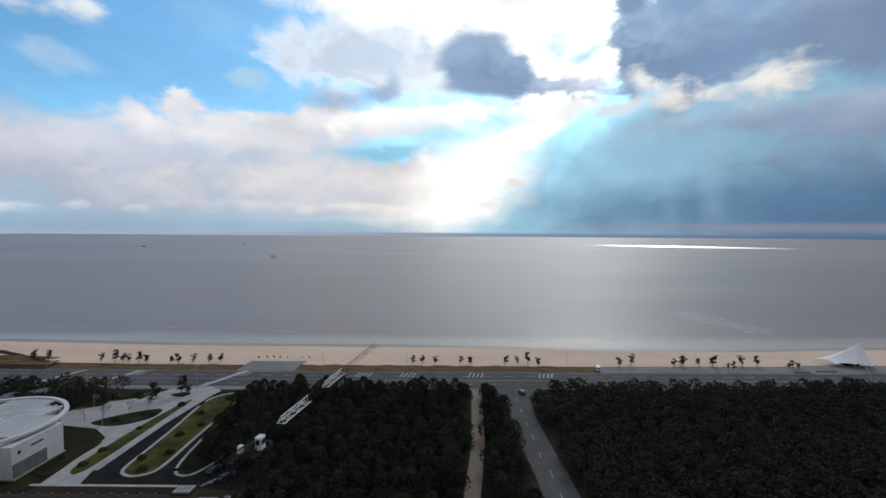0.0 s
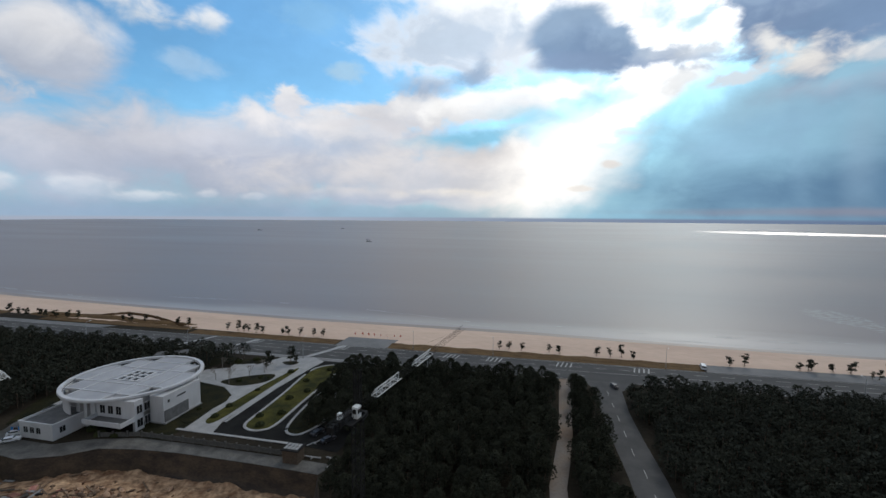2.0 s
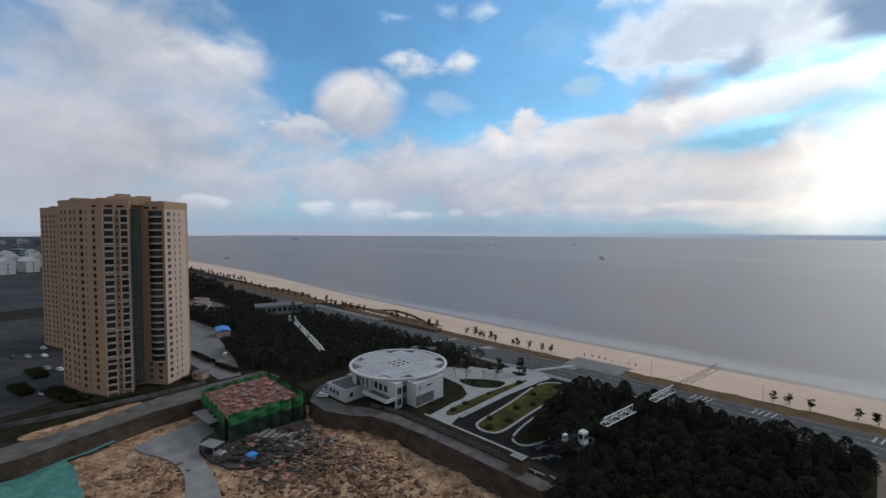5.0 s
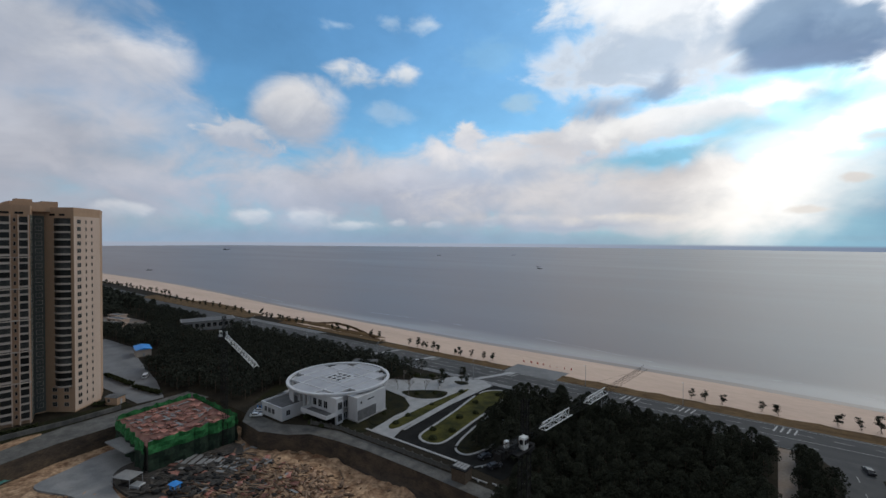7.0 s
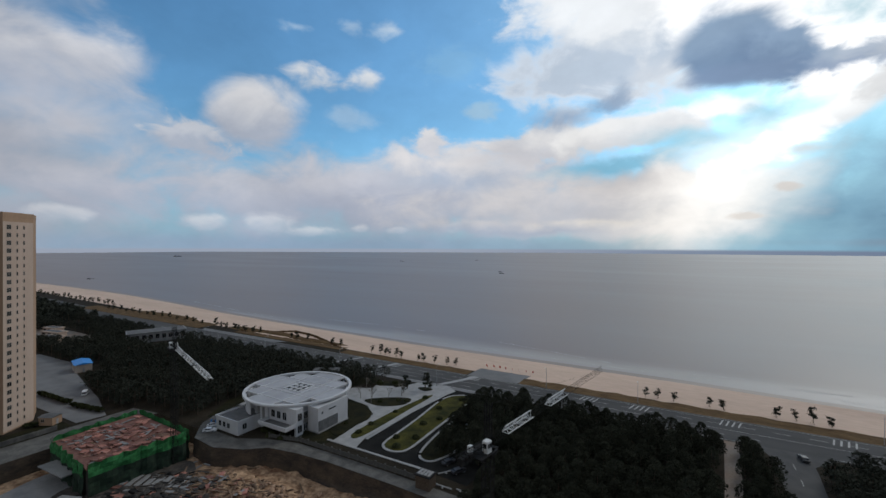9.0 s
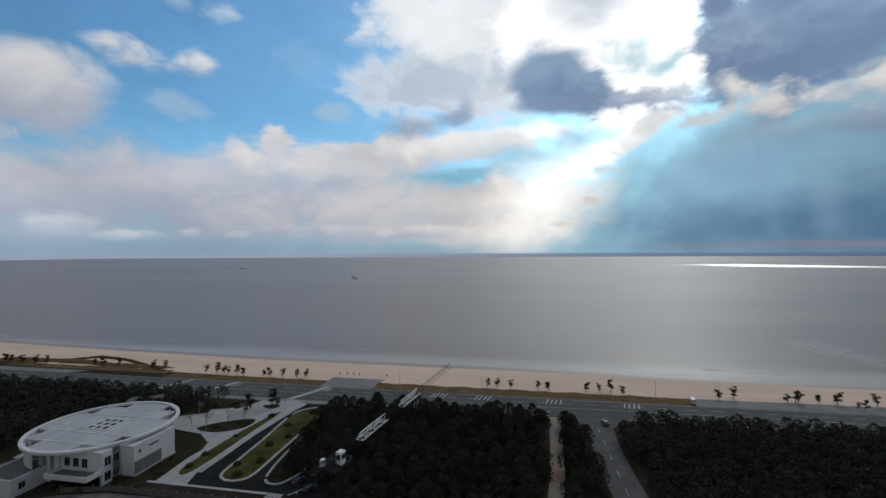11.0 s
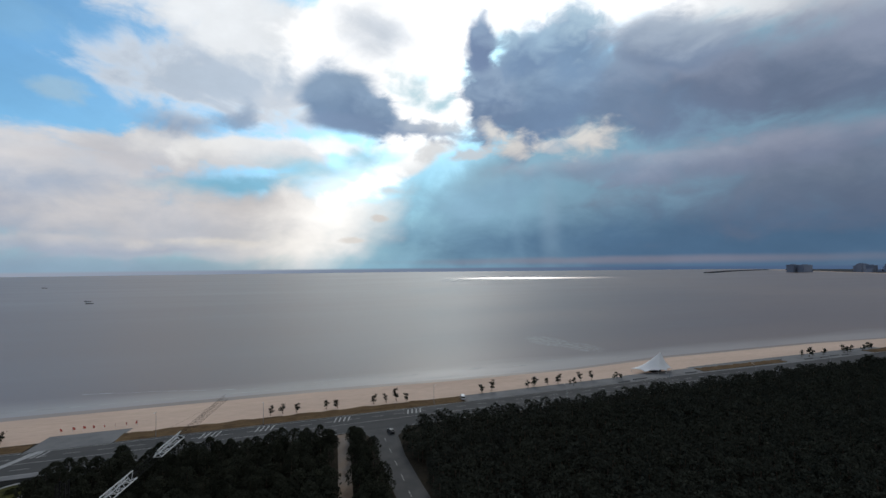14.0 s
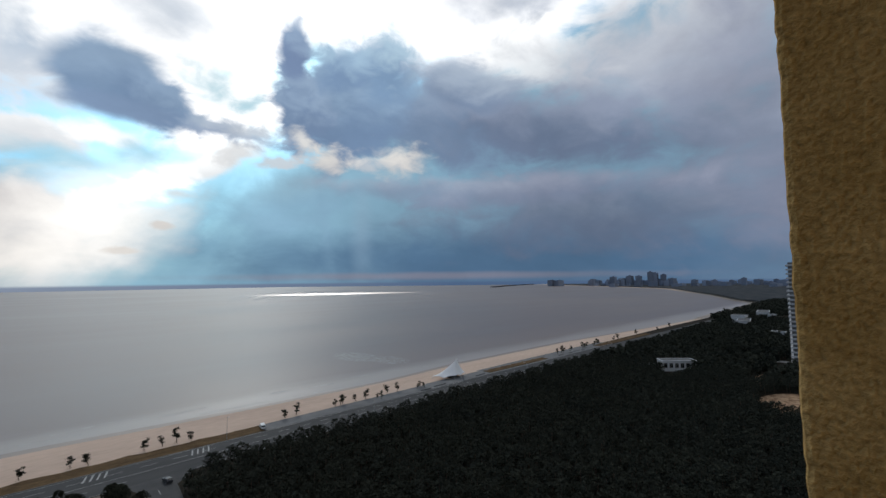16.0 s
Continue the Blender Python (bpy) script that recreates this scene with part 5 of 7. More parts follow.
def pine_tree(x, y, s, turn, k):
    ob = thing("pine_tree", "dark green coastal pine in a dense wood", "tree", (x, y, 0), turn, "pines of the near wood")
    ob.scale = (s, s, s * (0.92 + 0.03 * k))
    shared("trunk", PINES[k][0], ob, Matrix())
    shared("crown", PINES[k][1], ob, Matrix())


def near_wood(x, y):
    if y > 167.5 or y < 84:
        return False
    if x > -48.5 + max(0, y - 100) * 0.1:
        return x < 4.5 + (y - 84) * 0.065
    return y > 113 and x > -75.5 + max(0, 150 - y) * 0.22


def strip_wood(x, y):
    return 92 < y < 167 and 10.8 + (y - 92) * 0.075 < x < 22.2 - 0.02 * abs(y - 130) - max(0, y - 150) * 0.02


for q in scatter(near_wood, -76, 12, 84, 172, 4.3, 11):
    pine_tree(*q)
for q in scatter(strip_wood, 10, 24, 92, 171, 3.9, 12):
    pine_tree(*q)


def wood(name, places, label, clumps, blades, size, seed):
    """A wood too large to count, joined: crowns and trunks."""
    kinds = []
    for s in range(5):
        tall = 6.4 + 0.25 * s
        V, F = pine_arrays(40 + s + seed, tall, 2.15 + 0.15 * s, clumps, blades, size, 0.2)
        i = len(V)
        t = [(0.16 * math.cos(a), 0.16 * math.sin(a), z) for z in (-0.2, tall * 0.8) for a in (0, 1.57, 3.14, 4.71)]
        V = np.vstack([V, t])
        F = np.vstack([F, [(i + a, i + (a + 1) % 4, i + 4 + (a + 1) % 4, i + 4 + a) for a in range(4)]])
        kinds.append((V, F))
    Vs, Fs, Ix, base = [], [], [], 0
    for x, y, s, turn, k in places:
        V, F = kinds[k % 5]
        c, n = math.cos(radians(turn)), math.sin(radians(turn))
        W = np.stack([(V[:, 0] * c - V[:, 1] * n) * s + x, (V[:, 0] * n + V[:, 1] * c) * s + y, V[:, 2] * s], 1)
        Vs.append(W), Fs.append(F + base)
        ix = np.zeros(len(F), np.int32)
        ix[-4:] = 1
        Ix.append(ix)
        base += len(V)
    ob = new(name, quads(name, np.vstack(Vs), np.vstack(Fs), [M["needles_wood"], M["bark"]], np.concatenate(Ix)))
    tagged(ob, label, "wood", kind="stuff")


def clear_of(x, y, spots):
    return all((x - a) ** 2 / (c * c) + (y - b) ** 2 / (d * d) > 1 for a, b, c, d in spots)


RIGHT_GAPS = ((330, 111, 15, 12), (312, 105, 22, 9), (270, 38, 16, 9), (282, 42, 26, 11), (335, 62, 22, 5), (395, 58, 30, 6), (420, 80, 8, 40), (404, 40, 16, 14))


def right_wood(x, y):
    edge = 35.5 + (4.0 if y > 158 else 0) + max(0, y - 160) * 0.25
    return x > edge and y < 167 + 0.012 * (x - 40) + 1.2 * math.sin(x * 0.35) and x * x + y * y > 92 ** 2 and clear_of(x, y, RIGHT_GAPS)


wood("pine_wood", scatter(right_wood, 35, 330, -10, 176, 3.9, 21), "dense dark green coastal pine wood", 90, 3, 0.50, 0)
wood("pine_wood", scatter(lambda x, y: y < 168 + 0.02 * (x - 330) and clear_of(x, y, RIGHT_GAPS + ((690, 142, 45, 16), (575, 88, 12, 18))), 330, 760, -20, 184, 6.2, 22),
     "dense dark pine wood further along the coast", 30, 3, 1.5, 3)


def left_wood(x, y):
    if (x + 133) ** 2 + (y - 117) ** 2 < (36 if y < 124 else 31) ** 2 or not y < 167.5:
        return False
    if x > -136:
        return y > 140 and y > 158 + (x + 140) * 0.15 and x < -128
    if x > -300:
        return y > (91 + max(0, x + 168) * 0.8 if x > -197 else 79.5 + (-197 - x) * 0.2) and clear_of(x, y, ((-278, 99, 15, 10), (-266, 93, 20, 7), (-322, 157, 24, 22), (-303, 147, 24, 12)))
    return y > 100 and clear_of(x, y, ((-322, 157, 24, 22), (-390, 125, 45, 16), (-440, 150, 30, 8)))


wood("pine_wood", scatter(left_wood, -470, -128, 80, 172, 4.3, 23), "dark pine wood behind the white villa", 80, 3, 0.54, 6)
wood("pine_wood", scatter(lambda x, y: y < 178 + (-470 - x) * 0.05 and clear_of(x, y, ((-560, 120, 50, 20),)), -900, -470, 60, 200, 8.0, 24), "far dark pine wood along the coast", 26, 3, 1.8, 9)
wood("pine_wood", scatter(lambda x, y: y < 205 + (x - 760) * 0.03 and clear_of(x, y, ((860, 148, 50, 16), (840, 120, 60, 20), (1060, 120, 60, 30))), 760, 1420, 0, 226, 11.0, 26), "far dark pine wood behind the shingle shore", 22, 3, 2.6, 12)


# ---------------------------------------------------------------- tower cranes
def lattice(bm, p, q, size, bays, bar=0.07, tri=False):
    """A braced square or three-cornered girder from p to q."""
    p, q = Vector(p), Vector(q)
    w = (q - p).normalized()
    side = w.cross(Vector((0, 0, 1))) if abs(w.z) < 0.9 else Vector((1, 0, 0))
    side.normalize()
    up = side.cross(w).normalized()
    s = size / 2
    corners = [-side * s - up * s * 0.6, side * s - up * s * 0.6, up * s * 1.2] if tri else [-side * s - up * s, side * s - up * s, side * s + up * s, -side * s + up * s]
    n = len(corners)
    for c in corners:
        rod(bm, p + c, q + c, bar * 1.25, n=4)
    for k in range(bays):
        a, b = p.lerp(q, k / bays), p.lerp(q, (k + 1) / bays)
        for i in range(n):
            c, d = corners[i], corners[(i + 1) % n]
            rod(bm, a + c, a + d, bar * 0.7, n=3)
            rod(bm, a + c, b + d, bar * 0.7, n=3) if k % 2 else rod(bm, a + d, b + c, bar * 0.7, n=3)


def tower_crane(base, z, tip, spans, label):
    ob = thing("tower_crane", label, "crane", (base[0], base[1], base[2]))
    h = z - base[2]
    d = Vector((tip[0] - base[0], tip[1] - base[1], 0))
    long = d.length
    d.normalize()
    bm = bmesh.new()
    lattice(bm, (0, 0, 0), (0, 0, h - 1.0), 1.5, int(h / 1.6), 0.07)
    part("mast", bm, M["steel_dark"], ob, "dark lattice mast")
    bm = bmesh.new()
    box(bm, -1.3, 1.3, -1.3, 1.3, h - 1.6, h - 0.6)
    part("slewing_ring", bm, M["steel_dark"], ob, "", 0.1)
    bm = bmesh.new()
    lattice(bm, (0, 0, h), (0, 0, h + 6.6), 0.9, 5, 0.07)
    part("tower_head", bm, M["steel_dark"], ob, "dark tower head")
    s = Vector((d.y, -d.x, 0))
    c = -d * 1.43 + s * 0.74
    bm = bmesh.new()
    for zz in (0.0, 1.8):
        prism(bm, [tuple((c + d * a + s * b).xy) for a, b in ((-0.6, -0.52), (0.6, -0.52), (0.6, 0.52), (-0.6, 0.52))], h - 0.6 + zz, h - 0.6 + zz + (1.8 if zz == 0 else 0.12))
    cab = part("cab", bm, M["steel_white"], ob, "white operator's cab", 0.03)
    bm = bmesh.new()
    for a, b in ((0.3, -0.55), (-0.28, -0.55), (0.3, 0.55), (-0.28, 0.55)):
        prism(bm, [tuple((c + d * (a + i) + s * (b + j)).xy) for i, j in ((-0.22, -0.03), (0.22, -0.03), (0.22, 0.03), (-0.22, 0.03))], h + 0.25, h + 0.95)
    for e in (-0.63, 0.6):
        prism(bm, [tuple((c + d * (e + i) + s * j).xy) for i, j in ((-0.02, -0.3), (0.04, -0.3), (0.04, 0.3), (-0.02, 0.3))], h + 0.2, h + 0.95)
    part("cab_window", bm, M["dull_glass"], cab, "dark cab windows")
    bm = bmesh.new()
    prism(bm, [tuple((d * a + s * b).xy) for a, b in ((-4.2, -2.0), (0.6, -2.0), (0.6, 1.6), (-4.2, 1.6))], h - 0.78, h - 0.6)
    part("platform", bm, M["steel_dark"], ob, "dark slewing platform")
    bm = bmesh.new()
    c2 = -d * 3.2 - s * 1.2
    prism(bm, [tuple((c2 + d * a + s * b).xy) for a, b in ((-0.36, -0.38), (0.36, -0.38), (0.36, 0.38), (-0.36, 0.38))], h - 0.6, h + 0.55)
    part("control_box", bm, M["steel_white"], ob, "white control box", 0.03)
    for a, b, white in spans:
        bm = bmesh.new()
        p, q = d * (long * a), d * (long * b)
        lattice(bm, p + Vector((0, 0, h + 0.4)), q + Vector((0, 0, h + 0.4)), 1.25, max(2, int(long * (b - a) / 1.5)), 0.075 if white else 0.02, True)
        part("jib", bm, M["steel_white" if white else "steel_dark"], ob, "white lattice jib section" if white else "dark lattice jib section")
    bm = bmesh.new()
    lattice(bm, -d * 1.0 + Vector((0, 0, h + 0.2)), -d * 8 + Vector((0, 0, h + 0.2)), 1.1, 6, 0.05)
    part("counter_jib", bm, M["steel_dark"], ob)
    bm = bmesh.new()
    for k in range(3):
        c3 = -d * (5.4 + 0.9 * k)
        prism(bm, [tuple((c3 + d * a + s * b).xy) for a, b in ((-0.3, -0.5), (0.3, -0.5), (0.3, 0.5), (-0.3, 0.5))], h - 0.7, h + 0.4)
    part("counterweight", bm, M["steel_dark"], ob, "dark counterweight blocks")
    bm = bmesh.new()
    top = Vector((0, 0, h + 6.5))
    for p in (d * long * 0.55, d * long * 0.85, -d * 7.5):
        rod(bm, top, p + Vector((0, 0, h + 1.0)), 0.015, n=4)
    part("stay_cable", bm, M["steel_dark"], ob)
    return ob


tower_crane((-27.6, 63, 0), 34, (-18.7, 115.8), ((0.02, 0.10, 0), (0.10, 0.274, 1), (0.274, 0.407, 0), (0.407, 0.567, 1), (0.567, 1.0, 0)), "tower crane with a dark mast and white jib sections")
tower_crane((-144, 75.5, PIT_Z), 33.2, (-101, 61.3), ((0.02, 0.12, 0), (0.12, 0.33, 1), (0.33, 0.37, 0), (0.37, 0.62, 1), (0.62, 0.66, 0), (0.66, 1.0, 1)), "tower crane with a white lattice jib over the site")


# ---------------------------------------------------------------- small trees, shrubs, hedges
def sparse_pine(seed, tall):
    """A young shore pine: crooked bare trunk, a few flat tufted boughs, guy stakes."""
    rnd = random.Random(seed)
    bm = bmesh.new()
    p = Vector((0, 0, -0.1))
    knots = []
    for k in range(5):
        q = Vector((p.x + rnd.uniform(-0.25, 0.25), p.y + rnd.uniform(-0.25, 0.25), tall * (k + 1) / 5))
        rod(bm, p, q, 0.13 * (1 - k * 0.16), 0.13 * (0.84 - k * 0.16), 5)
        p = q
        knots.append(q.copy())
    V, F = [], []
    r = np.random.RandomState(seed)
    for k in range(rnd.randint(7, 10)):
        b = knots[1 + k % 4]
        a = rnd.uniform(0, 6.3)
        e = b + Vector((math.cos(a), math.sin(a), rnd.uniform(0.1, 0.7))) * rnd.uniform(0.3, 1.25)
        rod(bm, b, e, 0.045, 0.02, 4)
        for j in range(46):
            o = np.array(e) + r.randn(3) * (0.40, 0.40, 0.24)
            u = r.randn(3)
            u[2] = abs(u[2]) * 0.6
            u /= np.linalg.norm(u)
            w = np.cross(u, r.randn(3))
            w /= np.linalg.norm(w)
            s = rnd.uniform(0.3, 0.52)
            i = len(V)
            V += [o - w * s * 0.4, o + u * s - w * s * 0.2, o + u * s * 1.1 + w * s * 0.2, o + w * s * 0.4]
            F.append((i, i + 1, i + 2, i + 3))
    for k in range(3):
        a = k * 2.1 + seed
        rod(bm, (math.cos(a) * 0.9, math.sin(a) * 0.9, 0), (0, 0, 1.5), 0.035, n=4)
    return finish(bm, "trunk", M["bark"]), quads("crown", np.array(V), np.array(F), [M["needles"]])


YOUNG = [sparse_pine(s + 5, 3.7 + 0.55 * (s % 4)) for s in range(7)]


def young_pine(x, y, k, s=1.0, z=0.05):
    s *= 0.85
    ob = thing("young_pine", "young crooked pine staked beside the beach", "tree", (x, y, z), k * 67.0, "young pines along the promenade")
    ob.scale = (s, s, s)
    shared("trunk", YOUNG[k % 7][0], ob, Matrix())
    shared("crown", YOUNG[k % 7][1], ob, Matrix())


def tree_row(xs, y, first=0, s=1.0):
    for k, x in enumerate(xs):
        young_pine(x, y + 0.8 * math.sin(x * 1.7), first + k, s * (0.85 + 0.3 * ((k * 37) % 10) / 10))


tree_row((-134, -130, -123, -115, -110), 205.5, 0)
tree_row((-15, -10, -4, 9, 14, 31, 37, 42, 47), 205.8, 3)
tree_row((87, 93), 205.5, 1, 1.15)
tree_row((114, 117, 119, 127, 133, 148, 155), 206.0, 4, 1.1)
tree_row((137.5, 139), 200.5, 2, 0.8)
tree_row((168, 171, 173), 203.0, 5, 0.8)
tree_row((-169, -162, -158, -155, -149, -145), 204.8, 2, 1.1)
tree_row((-246, -238, -229, -197, -205), 208.5, 0, 1.1)
tree_row((-276, -284, -292, -300, -306, -315, -322, -331), 205.0, 3, 1.25)
tree_row(range(-520, -345, 13), 207.0, 1, 1.2)
tree_row(range(-760, -540, 12), 222.0, 2, 1.3)
tree_row((330, 335, 341, 352, 372, 376, 381), 205.5, 2, 1.2)
tree_row((395, 402, 408, 440, 452, 500, 560, 604), 206.5, 5, 1.2)
for k, (x, y, s) in enumerate(((-111.5, 161.5, 1.35), (-110, 156, 1.2), (-104, 165, 1.45), (-101.5, 165.6, 0.9), (-128, 157, 0.9))):
    young_pine(x, y, k + 1, s, 0.12)


def shrub_mesh(seed, r, n=150, size=0.3):
    q = np.random.RandomState(seed)
    V, F = [], []
    for j in range(n):
        u = q.randn(3)
        u[2] = abs(u[2])
        u /= np.linalg.norm(u)
        o = u * r * (0.75 + 0.3 * q.rand()) * (1, 1, 0.85)
        w = np.cross(u, q.randn(3))
        w /= np.linalg.norm(w)
        v = np.cross(w, u) + u * q.uniform(-0.5, 0.8)
        s = size * q.uniform(0.6, 1.3)
        i = len(V)
        V += [o - w * s, o - v * s * 0.8, o + w * s, o + v * s]
        F.append((i, i + 1, i + 2, i + 3))
    return quads("shrub", np.array(V), np.array(F), [M["shrub"]])


SHRUBS = [shrub_mesh(s, 1.0) for s in range(3)]


def shrub(x, y, r, k=0, label="clipped dark green shrub on the lawn", z=0.15):
    ob = new("shrub", SHRUBS[k % 3])
    ob.matrix_basis = pose(x, y, z, 0, 0, k * 50) @ Matrix.Scale(r, 4)
    tagged(ob, label, "shrub", "garden shrubs")


for k, (x, y, r) in enumerate(((-100.6, 122, 1.1), (-100, 114.5, 1.2), (-97.6, 155, 1.3), (-99.8, 136, 0.9), (-86, 118, 1.2), (-84, 132, 1.3), (-86.5, 148, 1.2), (-82, 112.5, 1.4), (-80, 121, 1.3), (-81, 139, 1.2),
                               (-112, 142, 1.2), (-106, 147, 1.0), (-109, 118, 0.8), (-125, 97.5, 1.6), (-120, 98, 1.5), (-130, 99, 1.4), (-103, 148, 0.8), (-78.8, 152, 1.0), (-83, 161, 1.3), (-127, 161, 1.6), (-121, 165, 1.5))):
    shrub(x, y, r, k)


def bare_tree(x, y, tall, seed):
    rnd = random.Random(seed)
    bm = bmesh.new()

    def grow(p, d, l, r, depth):
        q = p + d * l
        rod(bm, p, q, r, r * 0.65, 4)
        if depth:
            for _ in range(3):
                e = (d + Vector((rnd.uniform(-0.8, 0.8), rnd.uniform(-0.8, 0.8), rnd.uniform(0.0, 0.5)))).normalized()
                grow(q, e, l * 0.68, r * 0.6, depth - 1)
    grow(Vector((0, 0, 0)), Vector((0, 0, 1)), tall * 0.36, 0.12, 4)
    ob = part("bare_tree", bm, M["twigs"])
    ob.matrix_basis = pose(x, y, 0.1)
    tagged(ob, "leafless pale garden tree in winter", "tree", "bare garden trees")


for k, q in enumerate(((-114, 138.5, 5.5), (-108, 152, 4.6), (-111, 146.5, 4.0), (-117.5, 143.5, 3.5), (-122, 141, 4.2), (-128, 152, 4.0))):
    bare_tree(q[0], q[1], q[2] * 1.35, k)


def hedge(x, y, l, w, h, turn, seed):
    q = np.random.RandomState(seed)
    n = int(l * w * 22)
    V, F = [], []
    for j in range(n):
        o = np.array([q.uniform(-l / 2, l / 2), q.uniform(-w / 2, w / 2), h * (0.25 + 0.75 * q.rand() ** 0.4)])
        u, v = q.randn(3) * 0.32, q.randn(3) * 0.32
        i = len(V)
        V += [o - u, o - v, o + u, o + v]
        F.append((i, i + 1, i + 2, i + 3))
    ob = new("hedge", quads("hedge", np.array(V), np.array(F), [M["shrub"]]))
    ob.matrix_basis = pose(x, y, 0.05, 0, 0, turn)
    tagged(ob, "long clipped dark hedge on paving", "hedge", "hedges")


for k, q in enumerate(((-234.4, 73.7, 25.8, 1.8, 1.4, 4), (-208.7, 75.8, 19.4, 1.8, 1.4, 9), (-224, 18, 14, 6, 1.5, 20), (-212, 22, 8, 4, 1.3, 60), (-240, 8, 16, 5, 1.4, 10), (-262, 14, 16, 5, 1.4, 8), (-205, 60, 8, 1.6, 1.2, 70), (-200, 30, 18, 1.5, 1.3, 80))):
    hedge(*q, k)


# ---------------------------------------------------------------- vehicles
def car(x, y, turn, paint, label, van=False, z=0.07):
    ob = thing("van" if van else "car", label, "van" if van else "car", (x, y, z), turn, "parked cars")
    L, W, H = (5.2, 1.9, 2.0) if van else (4.5, 1.8, 1.45)
    side = [(-L / 2, 0.35), (L / 2, 0.35), (L / 2, 0.75), (L * 0.46, 0.95)] + ([(L * 0.36, 1.1), (L * 0.26, H), (-L * 0.48, H), (-L / 2, 0.9)] if van
            else [(L * 0.22, 1.02), (L * 0.08, H), (-L * 0.28, H), (-L * 0.42, 1.05), (-L / 2, 0.95)])
    bm = bmesh.new()
    a = [bm.verts.new((px, -W / 2 + (0.14 if pz > 1.1 else 0), pz)) for px, pz in side]
    b = [bm.verts.new((px, W / 2 - (0.14 if pz > 1.1 else 0), pz)) for px, pz in side]
    n = len(side)
    for i in range(n):
        bm.faces.new((a[i], a[(i + 1) % n], b[(i + 1) % n], b[i]))
    bm.faces.new(a[::-1]), bm.faces.new(b)
    part("body", bm, M[paint], ob, "", 0.05)
    bm = bmesh.new()
    x0, x1, zb, zt = (-L * 0.44, L * 0.27, 1.15, 1.75) if van else (-L * 0.33, L * 0.13, 1.02, 1.36)
    for s in (-1, 1):
        yy = s * (W / 2 - 0.07)
        box(bm, x0, x1, min(yy, yy + s * 0.06), max(yy, yy + s * 0.06), zb, zt)
    box(bm, x1 + 0.06, x1 + 0.3, -W / 2 + 0.25, W / 2 - 0.25, zb, zt - 0.05)
    box(bm, x0 - 0.3, x0 - 0.05, -W / 2 + 0.25, W / 2 - 0.25, zb, zt - 0.05)
    part("window", bm, M["glass"], ob, "dark windows")
    bm = bmesh.new()
    rod(bm, (0, -0.11, 0), (0, 0.11, 0), 0.33, n=14)
    tyre = finish(bm, "wheel", M["rubber"])
    bm = bmesh.new()
    rod(bm, (0, -0.13, 0), (0, 0.13, 0), 0.19, n=10)
    rim = finish(bm, "rim", M["steel_grey"])
    for sx in (-0.31, 0.31):
        for sy in (-1, 1):
            w = shared("wheel", tyre, ob, pose(L * sx, sy * (W / 2 - 0.1), 0.33))
            shared("rim", rim, w, Matrix())
    bm = bmesh.new()
    for sy in (-0.6, 0.6):
        box(bm, L / 2 - 0.02, L / 2 + 0.03, sy - 0.2, sy + 0.2, 0.62, 0.78)
    part("headlight", bm, M["steel_white"], ob)


car(74, 199, 78, "car_white", "white van parked where the verge ends", True, 0.14)
car(32.2, 169, 100, "car_dark", "small dark car waiting at the junction", False, 0.1)
car(-228, 14, 15, "car_white", "white car parked between hedges")
for x, y, t, c in ((-262, 22, 14, "car_white"), (-268, 18, 14, "car_silver"), (-296, 19, 14, "car_white"), (-300, 13, 12, "car_silver"), (-305, 8, 12, "car_dark"), (-246, 26, 100, "car_dark"), (-315, 20, 14, "car_white")):
    car(x, y, t, c, {"car_white": "white car parked by the towers", "car_silver": "silver car parked by the towers", "car_dark": "dark car parked by the towers"}[c])
car(-230, 83, 150, "car_white", "white van parked on the paved yard", True)
for x, y, t, c in ((-62, 112, 70, "car_dark"), (-57, 109, 60, "car_dark")):
    car(x, y, t, c, "dark car parked beside the driveway")
for x, y in ((-149, 92), (-151, 95), (-146, 88.6)):
    car(x, y, 40, "car_silver" if x < -150 else "car_white", "pale car parked behind the annexe", False, 0.12)


# ---------------------------------------------------------------- street furniture
bm = bmesh.new()
rod(bm, (0, 0, 0), (0, 0, 9.5), 0.1, 0.06, 8)
LAMP_POLE = finish(bm, "pole", M["steel_grey"])
bm = bmesh.new()
rod(bm, (0, 0, 9.4), (0, 2.2, 9.9), 0.045, n=6)
LAMP_ARM = finish(bm, "arm", M["steel_grey"])
bm = bmesh.new()
box(bm, -0.16, 0.16, 1.7, 2.6, 9.84, 9.96)
LAMP_HEAD = finish(bm, "lamp_head", M["steel_white"], 0.02)
bm = bmesh.new()
rod(bm, (0, 0, -0.1), (0, 0, 0.4), 0.22, n=8)
LAMP_BASE = finish(bm, "base", M["old_concrete"])


def street_lamp(x, y, turn=0.0):
    ob = thing("street_lamp", "slim grey street lamp beside the coast road", "street lamp", (x, y, 0.0), turn, "street lamps")
    for name, me in (("pole", LAMP_POLE), ("arm", LAMP_ARM), ("lamp_head", LAMP_HEAD), ("base", LAMP_BASE)):
        shared(name, me, ob, Matrix())


for x in (-102, -56, -17, 58, 116, 177, 238, 300, 362, -164, -226, -290):
    street_lamp(x, 172.2 if x not in (-56, -17, 58) else 195.2, 0 if x not in (-56, -17, 58) else 180)


